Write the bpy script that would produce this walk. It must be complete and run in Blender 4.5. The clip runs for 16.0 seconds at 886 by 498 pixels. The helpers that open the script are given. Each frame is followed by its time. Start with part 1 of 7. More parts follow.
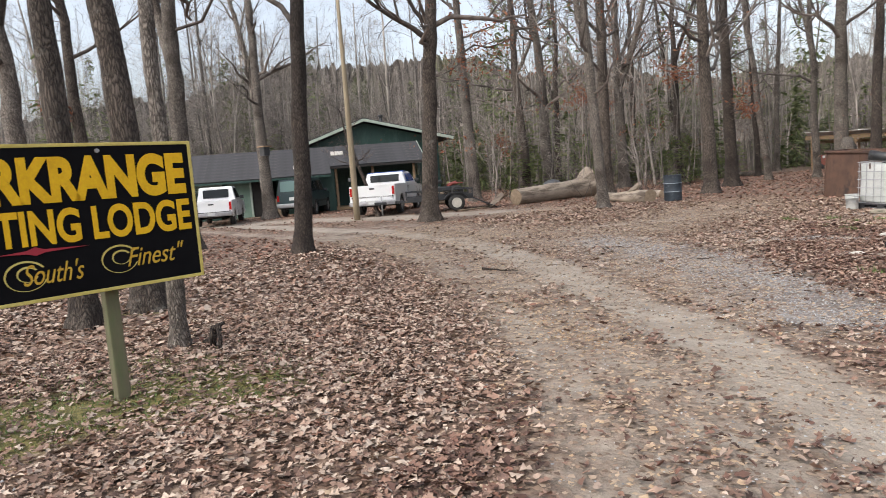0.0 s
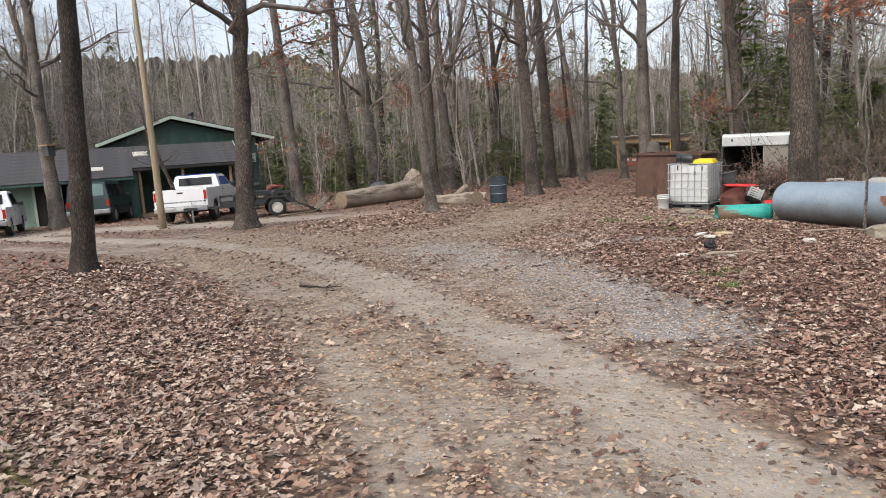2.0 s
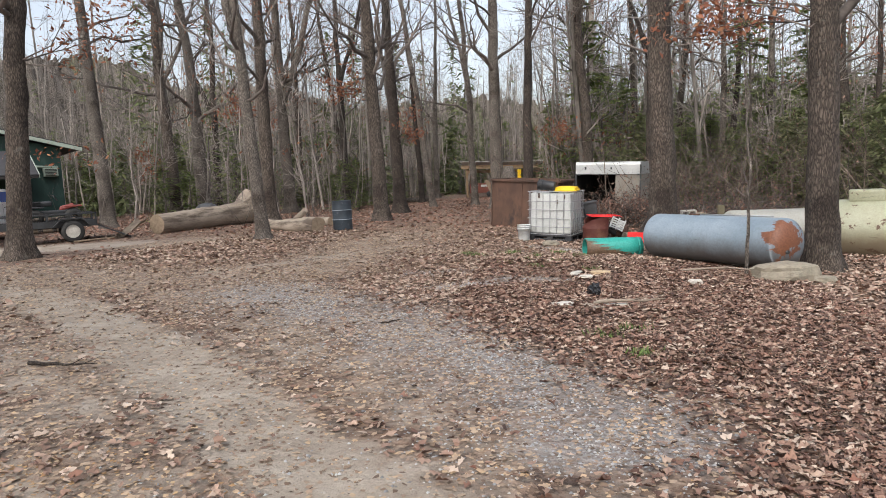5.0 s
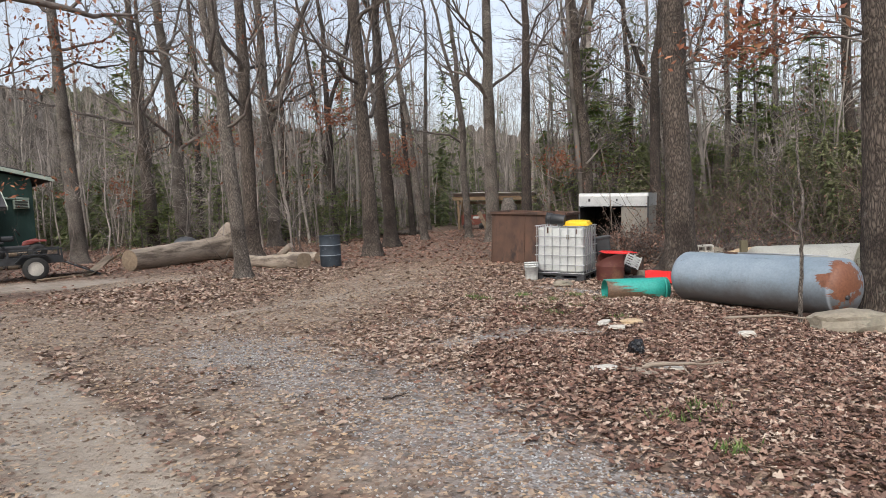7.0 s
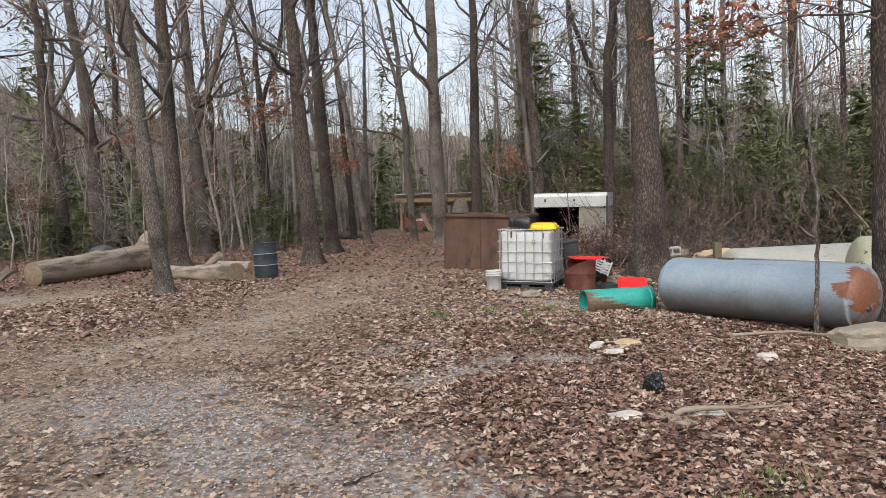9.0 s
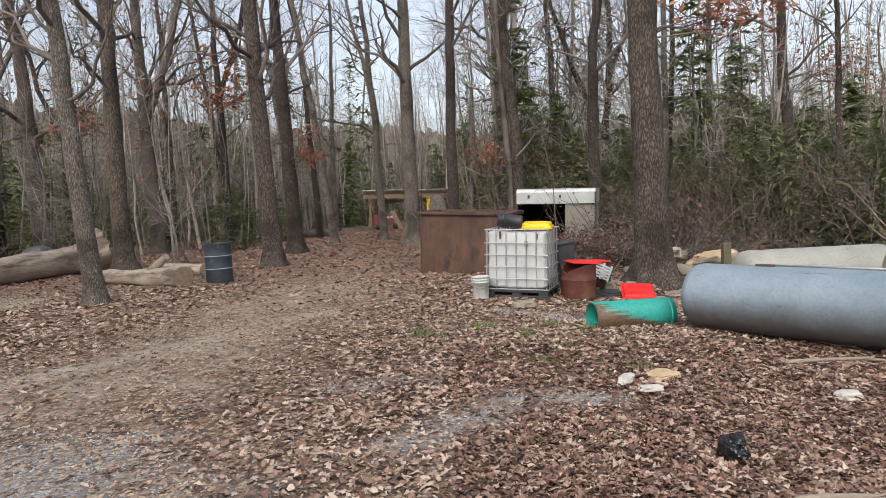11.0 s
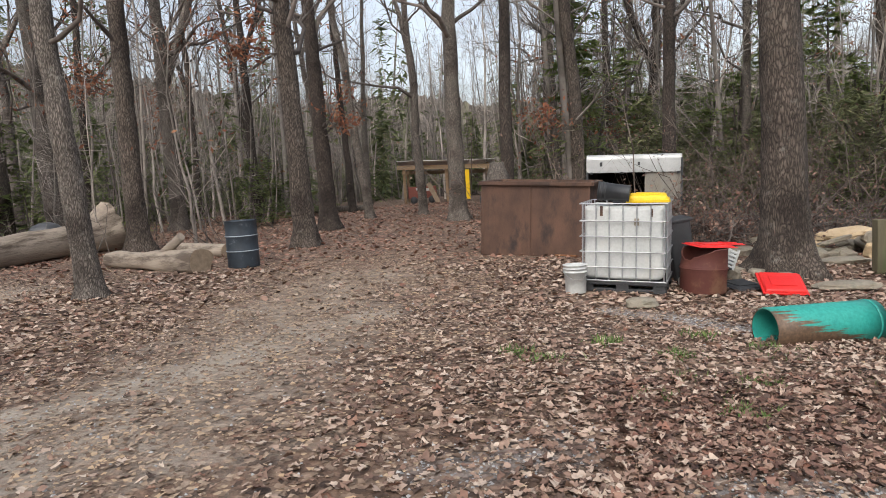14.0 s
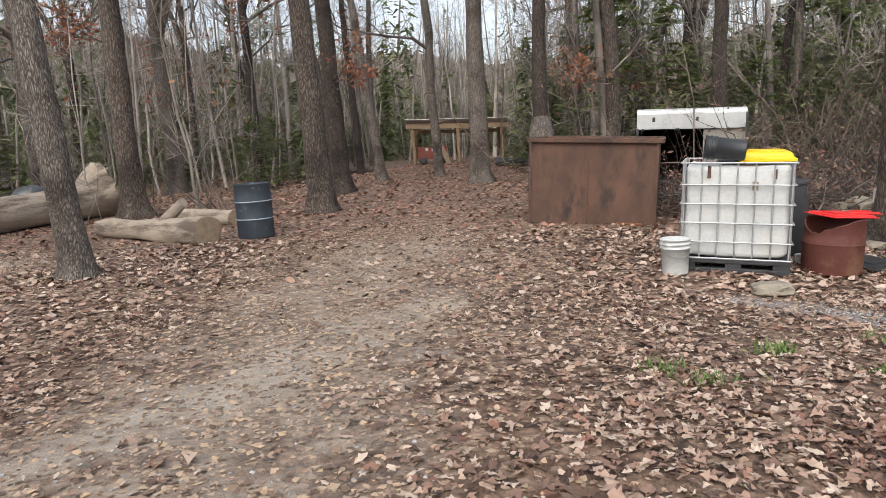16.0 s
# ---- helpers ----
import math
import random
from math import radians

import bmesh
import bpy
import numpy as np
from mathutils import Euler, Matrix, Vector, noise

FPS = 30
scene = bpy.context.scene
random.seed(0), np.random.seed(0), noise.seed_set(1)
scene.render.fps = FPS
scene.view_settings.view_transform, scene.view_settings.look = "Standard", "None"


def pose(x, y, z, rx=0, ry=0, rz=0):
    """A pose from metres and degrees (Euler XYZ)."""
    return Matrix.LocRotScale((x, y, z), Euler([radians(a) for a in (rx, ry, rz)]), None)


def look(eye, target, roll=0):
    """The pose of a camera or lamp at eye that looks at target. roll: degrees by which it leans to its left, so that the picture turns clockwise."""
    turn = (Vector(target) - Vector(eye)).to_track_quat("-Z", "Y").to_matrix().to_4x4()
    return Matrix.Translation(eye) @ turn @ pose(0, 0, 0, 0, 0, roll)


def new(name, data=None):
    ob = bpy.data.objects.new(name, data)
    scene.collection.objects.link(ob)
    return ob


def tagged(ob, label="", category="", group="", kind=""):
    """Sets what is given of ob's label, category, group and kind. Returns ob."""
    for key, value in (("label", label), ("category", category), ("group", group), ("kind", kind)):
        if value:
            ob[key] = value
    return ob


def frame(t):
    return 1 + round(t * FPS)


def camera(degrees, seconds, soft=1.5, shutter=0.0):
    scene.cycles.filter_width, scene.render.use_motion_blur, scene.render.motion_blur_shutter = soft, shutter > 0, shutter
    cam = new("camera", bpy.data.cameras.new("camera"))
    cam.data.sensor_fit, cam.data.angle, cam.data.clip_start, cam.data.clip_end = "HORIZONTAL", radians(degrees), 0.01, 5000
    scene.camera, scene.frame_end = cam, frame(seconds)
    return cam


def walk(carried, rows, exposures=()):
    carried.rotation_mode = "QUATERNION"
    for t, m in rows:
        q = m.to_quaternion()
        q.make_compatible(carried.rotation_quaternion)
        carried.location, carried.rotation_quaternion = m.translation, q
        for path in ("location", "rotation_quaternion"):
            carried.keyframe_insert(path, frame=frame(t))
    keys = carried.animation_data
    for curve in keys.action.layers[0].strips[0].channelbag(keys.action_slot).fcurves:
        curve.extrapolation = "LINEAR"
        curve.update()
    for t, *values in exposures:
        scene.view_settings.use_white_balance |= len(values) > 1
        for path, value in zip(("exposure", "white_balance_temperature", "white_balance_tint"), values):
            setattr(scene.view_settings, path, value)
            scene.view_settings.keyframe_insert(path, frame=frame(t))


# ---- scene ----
cam = camera(66.0, 16.0, soft=0.8, shutter=0.1)
PATH = [
    (0, (1.661, -19.883, 1.627), (0.484, -18.280, 1.413), -4.44),
    (0.5, (1.505, -19.659, 1.632), (0.543, -17.921, 1.396), -3.85),
    (1, (1.320, -19.448, 1.632), (0.399, -17.689, 1.399), -4.37),
    (1.5, (1.219, -19.114, 1.621), (0.355, -17.325, 1.385), -4.67),
    (2, (1.136, -18.771, 1.623), (0.394, -16.931, 1.376), -4.49),
    (2.5, (0.991, -18.447, 1.631), (0.363, -16.564, 1.389), -4.86),
    (3, (0.898, -18.084, 1.628), (0.347, -16.177, 1.386), -5.15),
    (3.5, (0.782, -17.744, 1.621), (0.327, -15.813, 1.366), -4.64),
    (4, (0.670, -17.234, 1.628), (0.287, -15.286, 1.382), -4.27),
    (4.5, (0.605, -16.787, 1.610), (0.247, -14.832, 1.387), -3.67),
    (5, (0.514, -16.366, 1.592), (0.202, -14.402, 1.383), -2.88),
    (7.5, (-0.133, -14.529, 1.680), (-0.373, -12.547, 1.568), -3.18),
    (8, (-0.287, -14.137, 1.695), (-0.452, -12.147, 1.581), -3.39),
    (10.5, (-0.599, -11.987, 1.685), (-0.643, -9.993, 1.542), -3.51),
    (11, (-0.704, -11.556, 1.691), (-0.702, -9.561, 1.549), -3.41),
    (11.5, (-0.806, -11.162, 1.686), (-0.783, -9.168, 1.535), -3.11),
    (12, (-0.921, -10.706, 1.676), (-0.852, -8.715, 1.506), -2.41),
    (12.5, (-1.036, -10.271, 1.667), (-0.934, -8.282, 1.489), -2.51),
    (13, (-1.127, -9.833, 1.677), (-1.043, -7.844, 1.487), -2.61),
    (13.5, (-1.281, -9.399, 1.666), (-1.262, -7.409, 1.465), -3.02),
    (14, (-1.444, -8.985, 1.645), (-1.523, -6.998, 1.429), -3.72),
    (14.5, (-1.599, -8.578, 1.631), (-1.720, -6.598, 1.373), -3.22),
    (15, (-1.843, -8.253, 1.625), (-1.983, -6.280, 1.329), -3.13),
    (15.5, (-2.060, -7.828, 1.569), (-2.211, -5.859, 1.250), -3.74),
    (16, (-2.264, -7.308, 1.601), (-2.340, -5.336, 1.274), -3.75),
]
walk(cam, [(t, look(eye, target, roll)) for t, eye, target, roll in PATH], [(0, 1.02), (5, 0.9), (7.5, 0.82), (10.5, 0.8), (13, 0.78), (14.5, 0.78), (15.5, 0.98), (16, 1.0)])

# ---- overcast daylight ----
world = bpy.data.worlds.new("overcast_sky")
scene.world = world
world.use_nodes = True
wn = world.node_tree.nodes
wl = world.node_tree.links
sky = wn.new("ShaderNodeTexSky")
sky.sky_type = "NISHITA"
sky.sun_disc = False
sky.sun_elevation = radians(42)
sky.sun_rotation = radians(200)
sky.dust_density = 4.0
pale = wn.new("ShaderNodeHueSaturation")
pale.inputs["Saturation"].default_value = 0.5
wl.new(sky.outputs[0], pale.inputs["Color"])
wl.new(pale.outputs[0], wn["Background"].inputs["Color"])
wn["Background"].inputs["Strength"].default_value = 0.15
sun_data = bpy.data.lights.new("sun", "SUN")
sun_data.energy = 0.5
sun_data.angle = radians(25)
sun_data.color = (1.0, 0.99, 0.97)
sun = new("sun", sun_data)
sun.matrix_world = look((14, -30, 42), (0, 0, 0))
# ---- small tools ----


def gz(x, y):
    """Height of the ground."""
    return -0.08 - 0.26 * np.tanh((np.asarray(x, float) - 1.5) / 4.3)


def mesh_of(name, verts, faces, smooth=False):
    me = bpy.data.meshes.new(name)
    me.from_pydata([tuple(v) for v in verts], [], [tuple(f) for f in faces])
    if smooth:
        me.shade_smooth()
    me.update()
    return me


def mesh_np(name, verts, quads=None, tris=None, smooth=False):
    """A mesh from numpy arrays of corners, quads and triangles."""
    me = bpy.data.meshes.new(name)
    loops, starts = [], []
    total = 0
    for f in (quads, tris):
        if f is None or len(f) == 0:
            continue
        k = f.shape[1]
        starts.append(total + np.arange(len(f)) * k)
        loops.append(f.ravel())
        total += len(f) * k
    loops = np.concatenate(loops).astype(np.int32)
    starts = np.concatenate(starts).astype(np.int32)
    me.vertices.add(len(verts))
    me.vertices.foreach_set("co", np.asarray(verts, np.float32).ravel())
    me.loops.add(len(loops))
    me.loops.foreach_set("vertex_index", loops)
    me.polygons.add(len(starts))
    me.polygons.foreach_set("loop_start", starts)
    if smooth:
        me.polygons.foreach_set("use_smooth", np.ones(len(starts), bool))
    me.update(calc_edges=True)
    me.validate()
    return me


def thing(name, label, category, x=0.0, y=0.0, z=None, rz=0.0, group="", kind="", rx=0.0, ry=0.0):
    ob = new(name)
    ob.empty_display_size = 0.2
    if z is None:
        z = float(gz(x, y))
    ob.matrix_basis = pose(x, y, z, rx, ry, rz)
    return tagged(ob, label, category, group, kind)


def part(name, geo, material, parent, label="", at=None):
    if isinstance(geo, bmesh.types.BMesh):
        me = bpy.data.meshes.new(name)
        geo.to_mesh(me)
        geo.free()
    else:
        me = geo
    if material is not None and not me.materials:
        me.materials.append(material)
    ob = new(name, me)
    ob.parent = parent
    if at is not None:
        ob.matrix_basis = at
    if label:
        ob["label"] = label
    return ob


def rbox(sx, sy, sz, bevel=0.01, x=0.0, y=0.0, z=0.0, seg=2, top=1.0):
    """A box with rounded edges, its centre at x, y, z; top scales its upper face."""
    bm = bmesh.new()
    bmesh.ops.create_cube(bm, size=1)
    for v in bm.verts:
        k = top if v.co.z > 0 else 1.0
        v.co = (v.co.x * sx * k + x, v.co.y * sy * k + y, v.co.z * sz + z)
    if bevel > 0:
        bmesh.ops.bevel(bm, geom=bm.edges[:], offset=bevel, segments=seg, affect="EDGES", profile=0.6)
    for f in bm.faces:
        f.smooth = bevel > 0.02
    return bm


def join(*bms):
    out = bmesh.new()
    for b in bms:
        me = bpy.data.meshes.new("tmp")
        b.to_mesh(me)
        b.free()
        out.from_mesh(me)
        bpy.data.meshes.remove(me)
    return out


def moved(bm, m):
    bmesh.ops.transform(bm, matrix=m, verts=bm.verts)
    return bm


def lathe(profile, n=32, smooth=True, wobble=0.0):
    """A surface turned round z from (radius, height) pairs."""
    bm = bmesh.new()
    rings = []
    for r, z in profile:
        if r <= 1e-6:
            rings.append([bm.verts.new((0, 0, z))])
        else:
            rings.append([bm.verts.new(((r + wobble * random.uniform(-1, 1)) * math.cos(i / n * math.tau), (r + wobble * random.uniform(-1, 1)) * math.sin(i / n * math.tau), z)) for i in range(n)])
    for a, b in zip(rings, rings[1:]):
        for i in range(n):
            j = (i + 1) % n
            if len(a) == 1 and len(b) == 1:
                continue
            if len(a) == 1:
                f = bm.faces.new((a[0], b[j], b[i]))
            elif len(b) == 1:
                f = bm.faces.new((a[i], a[j], b[0]))
            else:
                f = bm.faces.new((a[i], a[j], b[j], b[i]))
            f.smooth = smooth
    bmesh.ops.recalc_face_normals(bm, faces=bm.faces[:])
    return bm


def prism(outline, depth, bevel=0.0):
    """A closed outline in x, z pushed along y, centred."""
    bm = bmesh.new()
    a = [bm.verts.new((x, -depth / 2, z)) for x, z in outline]
    b = [bm.verts.new((x, depth / 2, z)) for x, z in outline]
    bm.faces.new(a)
    bm.faces.new(b[::-1])
    n = len(a)
    for i in range(n):
        bm.faces.new((a[(i + 1) % n], a[i], b[i], b[(i + 1) % n]))
    bmesh.ops.recalc_face_normals(bm, faces=bm.faces[:])
    if bevel > 0:
        bmesh.ops.bevel(bm, geom=bm.edges[:], offset=bevel, segments=2, affect="EDGES")
    return bm


def rod(a, b, r, n=8, r2=None):
    """A round bar from a to b."""
    a, b = Vector(a), Vector(b)
    d = b - a
    bm = bmesh.new()
    bmesh.ops.create_cone(bm, cap_ends=True, segments=n, radius1=r, radius2=r if r2 is None else r2, depth=d.length)
    bmesh.ops.transform(bm, matrix=Matrix.Translation((a + b) / 2) @ d.to_track_quat("Z", "Y").to_matrix().to_4x4(), verts=bm.verts)
    for f in bm.faces:
        f.smooth = len(f.verts) == 4
    return bm


def beam(a, b, w, h, bevel=0.006):
    """A squared timber from a to b, w wide and h high."""
    a, b = Vector(a), Vector(b)
    d = b - a
    bm = rbox(d.length, w, h, bevel, seg=1)
    return moved(bm, Matrix.Translation((a + b) / 2) @ d.to_track_quat("X", "Z").to_matrix().to_4x4())


def tubes(P, R, sides):
    """Many tubes at once: P (n, k, 3) points and R (n, k) radii; gives corners and quads."""
    n, k, _ = P.shape
    d = P[:, -1] - P[:, 0]
    d /= np.maximum(np.linalg.norm(d, axis=1, keepdims=True), 1e-9)
    ref = np.where(np.abs(d[:, 2:3]) < 0.9, np.array([[0.0, 0, 1]]), np.array([[1.0, 0, 0]]))
    a = np.cross(d, ref)
    a /= np.linalg.norm(a, axis=1, keepdims=True)
    b = np.cross(d, a)
    ang = np.arange(sides) / sides * math.tau
    ring = a[:, None, :] * np.cos(ang)[None, :, None] + b[:, None, :] * np.sin(ang)[None, :, None]
    V = P[:, :, None, :] + ring[:, None, :, :] * R[:, :, None, None]
    idx = np.arange(n * k * sides).reshape(n, k, sides)
    nxt = np.roll(idx, -1, axis=2)
    Q = np.stack([idx[:, :-1], nxt[:, :-1], nxt[:, 1:], idx[:, 1:]], axis=-1).reshape(-1, 4)
    return V.reshape(-1, 3), Q


def gather(chunks):
    vs, qs, o = [], [], 0
    for v, q in chunks:
        vs.append(v)
        qs.append(q + o)
        o += len(v)
    return np.concatenate(vs), np.concatenate(qs)
# ---- materials ----
def nodes_of(name):
    m = bpy.data.materials.new(name)
    m.use_nodes = True
    return m, m.node_tree.nodes, m.node_tree.links, m.node_tree.nodes["Principled BSDF"]


def ramp(n, stops):
    r = n.new("ShaderNodeValToRGB")
    e = r.color_ramp.elements
    while len(e) < len(stops):
        e.new(0.5)
    for el, (p, c) in zip(e, stops):
        el.position = p
        el.color = (*c, 1)
    return r


def texture_space(n, l, stretch=(1, 1, 1)):
    tc = n.new("ShaderNodeTexCoord")
    mp = n.new("ShaderNodeMapping")
    mp.inputs["Scale"].default_value = stretch
    l.new(tc.outputs["Object"], mp.inputs["Vector"])
    return mp


def noise_of(n, l, space, scale, detail=5, rough=0.6):
    t = n.new("ShaderNodeTexNoise")
    t.inputs["Scale"].default_value = scale
    t.inputs["Detail"].default_value = detail
    t.inputs["Roughness"].default_value = rough
    l.new(space.outputs[0], t.inputs["Vector"])
    return t


def mixed(n, l, fac, a, b, mode="MIX"):
    x = n.new("ShaderNodeMix")
    x.data_type, x.blend_type = "RGBA", mode
    for sock, v in ((x.inputs[0], fac), (x.inputs[6], a), (x.inputs[7], b)):
        if isinstance(v, tuple):
            sock.default_value = (*v, 1)
        elif isinstance(v, (int, float)):
            sock.default_value = v
        else:
            l.new(v, sock)
    return x.outputs[2]


def surface(name, c1, c2, scale=6.0, rough=0.6, metal=0.0, bump=0.15, grain=40.0, stretch=(1, 1, 1), stain=None, stain_scale=1.5, stain_at=(0.5, 0.65), island=0.0, coat=0.0, rough_var=0.1):
    """Two colours mixed by noise, fine relief, and a third colour in stains of their own shape."""
    m, n, l, p = nodes_of(name)
    sp = texture_space(n, l, stretch)
    big = noise_of(n, l, sp, scale)
    fine = noise_of(n, l, sp, grain, 4)
    r = ramp(n, [(0.3, c1), (0.7, c2)])
    l.new(big.outputs[0], r.inputs[0])
    col = mixed(n, l, 0.25, r.outputs[0], fine.outputs[0], "OVERLAY")
    if stain:
        s = noise_of(n, l, sp, stain_scale, 8, 0.7)
        sr = ramp(n, [(stain_at[0], (0, 0, 0)), (stain_at[1], (1, 1, 1))])
        l.new(s.outputs[0], sr.inputs[0])
        col = mixed(n, l, sr.outputs[0], col, stain)
    if island:
        g = n.new("ShaderNodeNewGeometry")
        h = n.new("ShaderNodeHueSaturation")
        mr = n.new("ShaderNodeMapRange")
        mr.inputs[3].default_value, mr.inputs[4].default_value = 1 - island, 1 + island
        l.new(g.outputs["Random Per Island"], mr.inputs[0])
        l.new(mr.outputs[0], h.inputs["Value"])
        l.new(col, h.inputs["Color"])
        col = h.outputs[0]
    l.new(col, p.inputs["Base Color"])
    mr = n.new("ShaderNodeMapRange")
    mr.inputs[3].default_value, mr.inputs[4].default_value = max(0.02, rough - rough_var), min(1.0, rough + rough_var)
    l.new(fine.outputs[0], mr.inputs[0])
    l.new(mr.outputs[0], p.inputs["Roughness"])
    p.inputs["Metallic"].default_value = metal
    p.inputs["Coat Weight"].default_value = coat
    if bump:
        b = n.new("ShaderNodeBump")
        b.inputs["Strength"].default_value = bump
        b.inputs["Distance"].default_value = 0.02
        l.new(fine.outputs[0], b.inputs["Height"])
        l.new(b.outputs[0], p.inputs["Normal"])
    return m


def bark(name, dark, light, lichen, moss_up=0.6, scale=9.0):
    """Furrowed bark: long ridges, plates, lichen spots and moss near the foot."""
    m, n, l, p = nodes_of(name)
    sp = texture_space(n, l, (1, 1, 0.24))
    warp = noise_of(n, l, sp, 3.0, 4)
    add = n.new("ShaderNodeVectorMath")
    add.operation = "MULTIPLY_ADD"
    add.inputs[1].default_value = (0.25, 0.25, 0.25)
    l.new(warp.outputs[1], add.inputs[0])
    l.new(sp.outputs[0], add.inputs[2])
    vor = n.new("ShaderNodeTexVoronoi")
    vor.feature = "DISTANCE_TO_EDGE"
    vor.inputs["Scale"].default_value = scale * 3.4
    l.new(add.outputs[0], vor.inputs["Vector"])
    ridge = ramp(n, [(0.0, (0, 0, 0)), (0.3, (1, 1, 1))])
    l.new(vor.outputs["Distance"], ridge.inputs[0])
    fine = noise_of(n, l, sp, 45.0, 6, 0.7)
    big = noise_of(n, l, texture_space(n, l), 1.3, 6)
    tone = ramp(n, [(0.22, dark), (0.8, light)])
    mixv = mixed(n, l, 0.5, ridge.outputs[0], fine.outputs[0])
    l.new(mixv, tone.inputs[0])
    spot = noise_of(n, l, texture_space(n, l), 5.0, 8, 0.75)
    sr = ramp(n, [(0.58, (0, 0, 0)), (0.72, (0.8, 0.8, 0.8))])
    l.new(spot.outputs[0], sr.inputs[0])
    col = mixed(n, l, sr.outputs[0], tone.outputs[0], lichen)
    dr = ramp(n, [(0.36, (0.42, 0.38, 0.36)), (0.5, (0.85, 0.83, 0.8)), (0.68, (1.12, 1.1, 1.08))])
    l.new(big.outputs[0], dr.inputs[0])
    col = mixed(n, l, 1.0, col, dr.outputs[0], "MULTIPLY")
    oi = n.new("ShaderNodeObjectInfo")
    hv = n.new("ShaderNodeHueSaturation")
    mr = n.new("ShaderNodeMapRange")
    mr.inputs[3].default_value, mr.inputs[4].default_value = 0.8, 1.2
    l.new(oi.outputs["Random"], mr.inputs[0])
    l.new(mr.outputs[0], hv.inputs["Value"])
    l.new(col, hv.inputs["Color"])
    l.new(hv.outputs[0], p.inputs["Base Color"])
    p.inputs["Roughness"].default_value = 0.95
    b = n.new("ShaderNodeBump")
    b.inputs["Strength"].default_value = 0.9
    b.inputs["Distance"].default_value = 0.03
    l.new(mixv, b.inputs["Height"])
    l.new(b.outputs[0], p.inputs["Normal"])
    return m


def leaf_material(name, stops, scale=30, thin=0.0):
    m, n, l, p = nodes_of(name)
    g = n.new("ShaderNodeNewGeometry")
    r = ramp(n, stops)
    l.new(g.outputs["Random Per Island"], r.inputs[0])
    f = noise_of(n, l, texture_space(n, l), scale, 3)
    col = mixed(n, l, 0.35, r.outputs[0], f.outputs[0], "OVERLAY")
    l.new(col, p.inputs["Base Color"])
    p.inputs["Roughness"].default_value = 0.75
    if thin:
        # light passes through the thin blades
        tl = n.new("ShaderNodeBsdfTranslucent")
        l.new(col, tl.inputs[0])
        ms = n.new("ShaderNodeMixShader")
        ms.inputs[0].default_value = thin
        out_node = [q for q in n if q.type == "OUTPUT_MATERIAL"][0]
        l.new(p.outputs[0], ms.inputs[1])
        l.new(tl.outputs[0], ms.inputs[2])
        l.new(ms.outputs[0], out_node.inputs[0])
    return m


MAT = {}
MAT["bark_oak"] = bark("oak_bark", (0.028, 0.021, 0.017), (0.17, 0.14, 0.117), (0.25, 0.245, 0.22))
MAT["bark_grey"] = bark("grey_bark", (0.055, 0.046, 0.039), (0.3, 0.265, 0.235), (0.42, 0.41, 0.375), scale=14)
MAT["bark_dark"] = bark("dark_bark", (0.02, 0.015, 0.012), (0.11, 0.086, 0.072), (0.18, 0.18, 0.15), scale=11)
MAT["twig"] = surface("twig_bark", (0.06, 0.048, 0.041), (0.18, 0.152, 0.133), 3, 0.9, bump=0, island=0.5)
MAT["far_wood"] = surface("far_wood_bark", (0.09, 0.076, 0.064), (0.36, 0.32, 0.285), 0.8, 0.95, bump=0, island=0.65)
MAT["rust_leaf"] = leaf_material("withered_oak_leaves", [(0.0, (0.14, 0.045, 0.025)), (0.4, (0.24, 0.085, 0.04)), (0.7, (0.2, 0.085, 0.045)), (1.0, (0.34, 0.165, 0.085))])
MAT["litter"] = leaf_material("fallen_leaves", [(0.0, (0.075, 0.046, 0.034)), (0.18, (0.17, 0.102, 0.074)), (0.42, (0.29, 0.188, 0.138)), (0.62, (0.38, 0.28, 0.215)), (0.86, (0.5, 0.405, 0.325)), (0.95, (0.31, 0.195, 0.14)), (1.0, (0.2, 0.09, 0.06))])
MAT["litter_damp"] = leaf_material("damp_fallen_leaves", [(0.0, (0.04, 0.022, 0.016)), (0.3, (0.11, 0.055, 0.039)), (0.65, (0.2, 0.112, 0.08)), (0.9, (0.31, 0.205, 0.155)), (1.0, (0.16, 0.065, 0.042))])
MAT["litter_red"] = leaf_material("russet_fallen_leaves", [(0.0, (0.09, 0.045, 0.032)), (0.3, (0.22, 0.11, 0.075)), (0.65, (0.33, 0.185, 0.13)), (0.9, (0.42, 0.29, 0.22)), (1.0, (0.24, 0.09, 0.055))])
MAT["bramble"] = surface("bramble_stems", (0.05, 0.038, 0.03), (0.22, 0.175, 0.14), 3, 0.9, bump=0, island=0.6)
MAT["needle"] = leaf_material("hemlock_needles", [(0.0, (0.085, 0.12, 0.035)), (0.5, (0.18, 0.235, 0.075)), (1.0, (0.28, 0.31, 0.12))], 8, 0.5)
MAT["needle_far"] = leaf_material("deep_wood_needles", [(0.0, (0.07, 0.09, 0.035)), (0.5, (0.14, 0.17, 0.07)), (1.0, (0.24, 0.26, 0.12))], 8, 0.4)
MAT["needle_near"] = leaf_material("thicket_needles", [(0.0, (0.085, 0.1, 0.042)), (0.5, (0.17, 0.195, 0.085)), (1.0, (0.29, 0.3, 0.15))], 8, 0.4)
MAT["grass"] = leaf_material("green_grass", [(0.0, (0.06, 0.1, 0.025)), (0.6, (0.11, 0.18, 0.045)), (1.0, (0.19, 0.24, 0.08))])


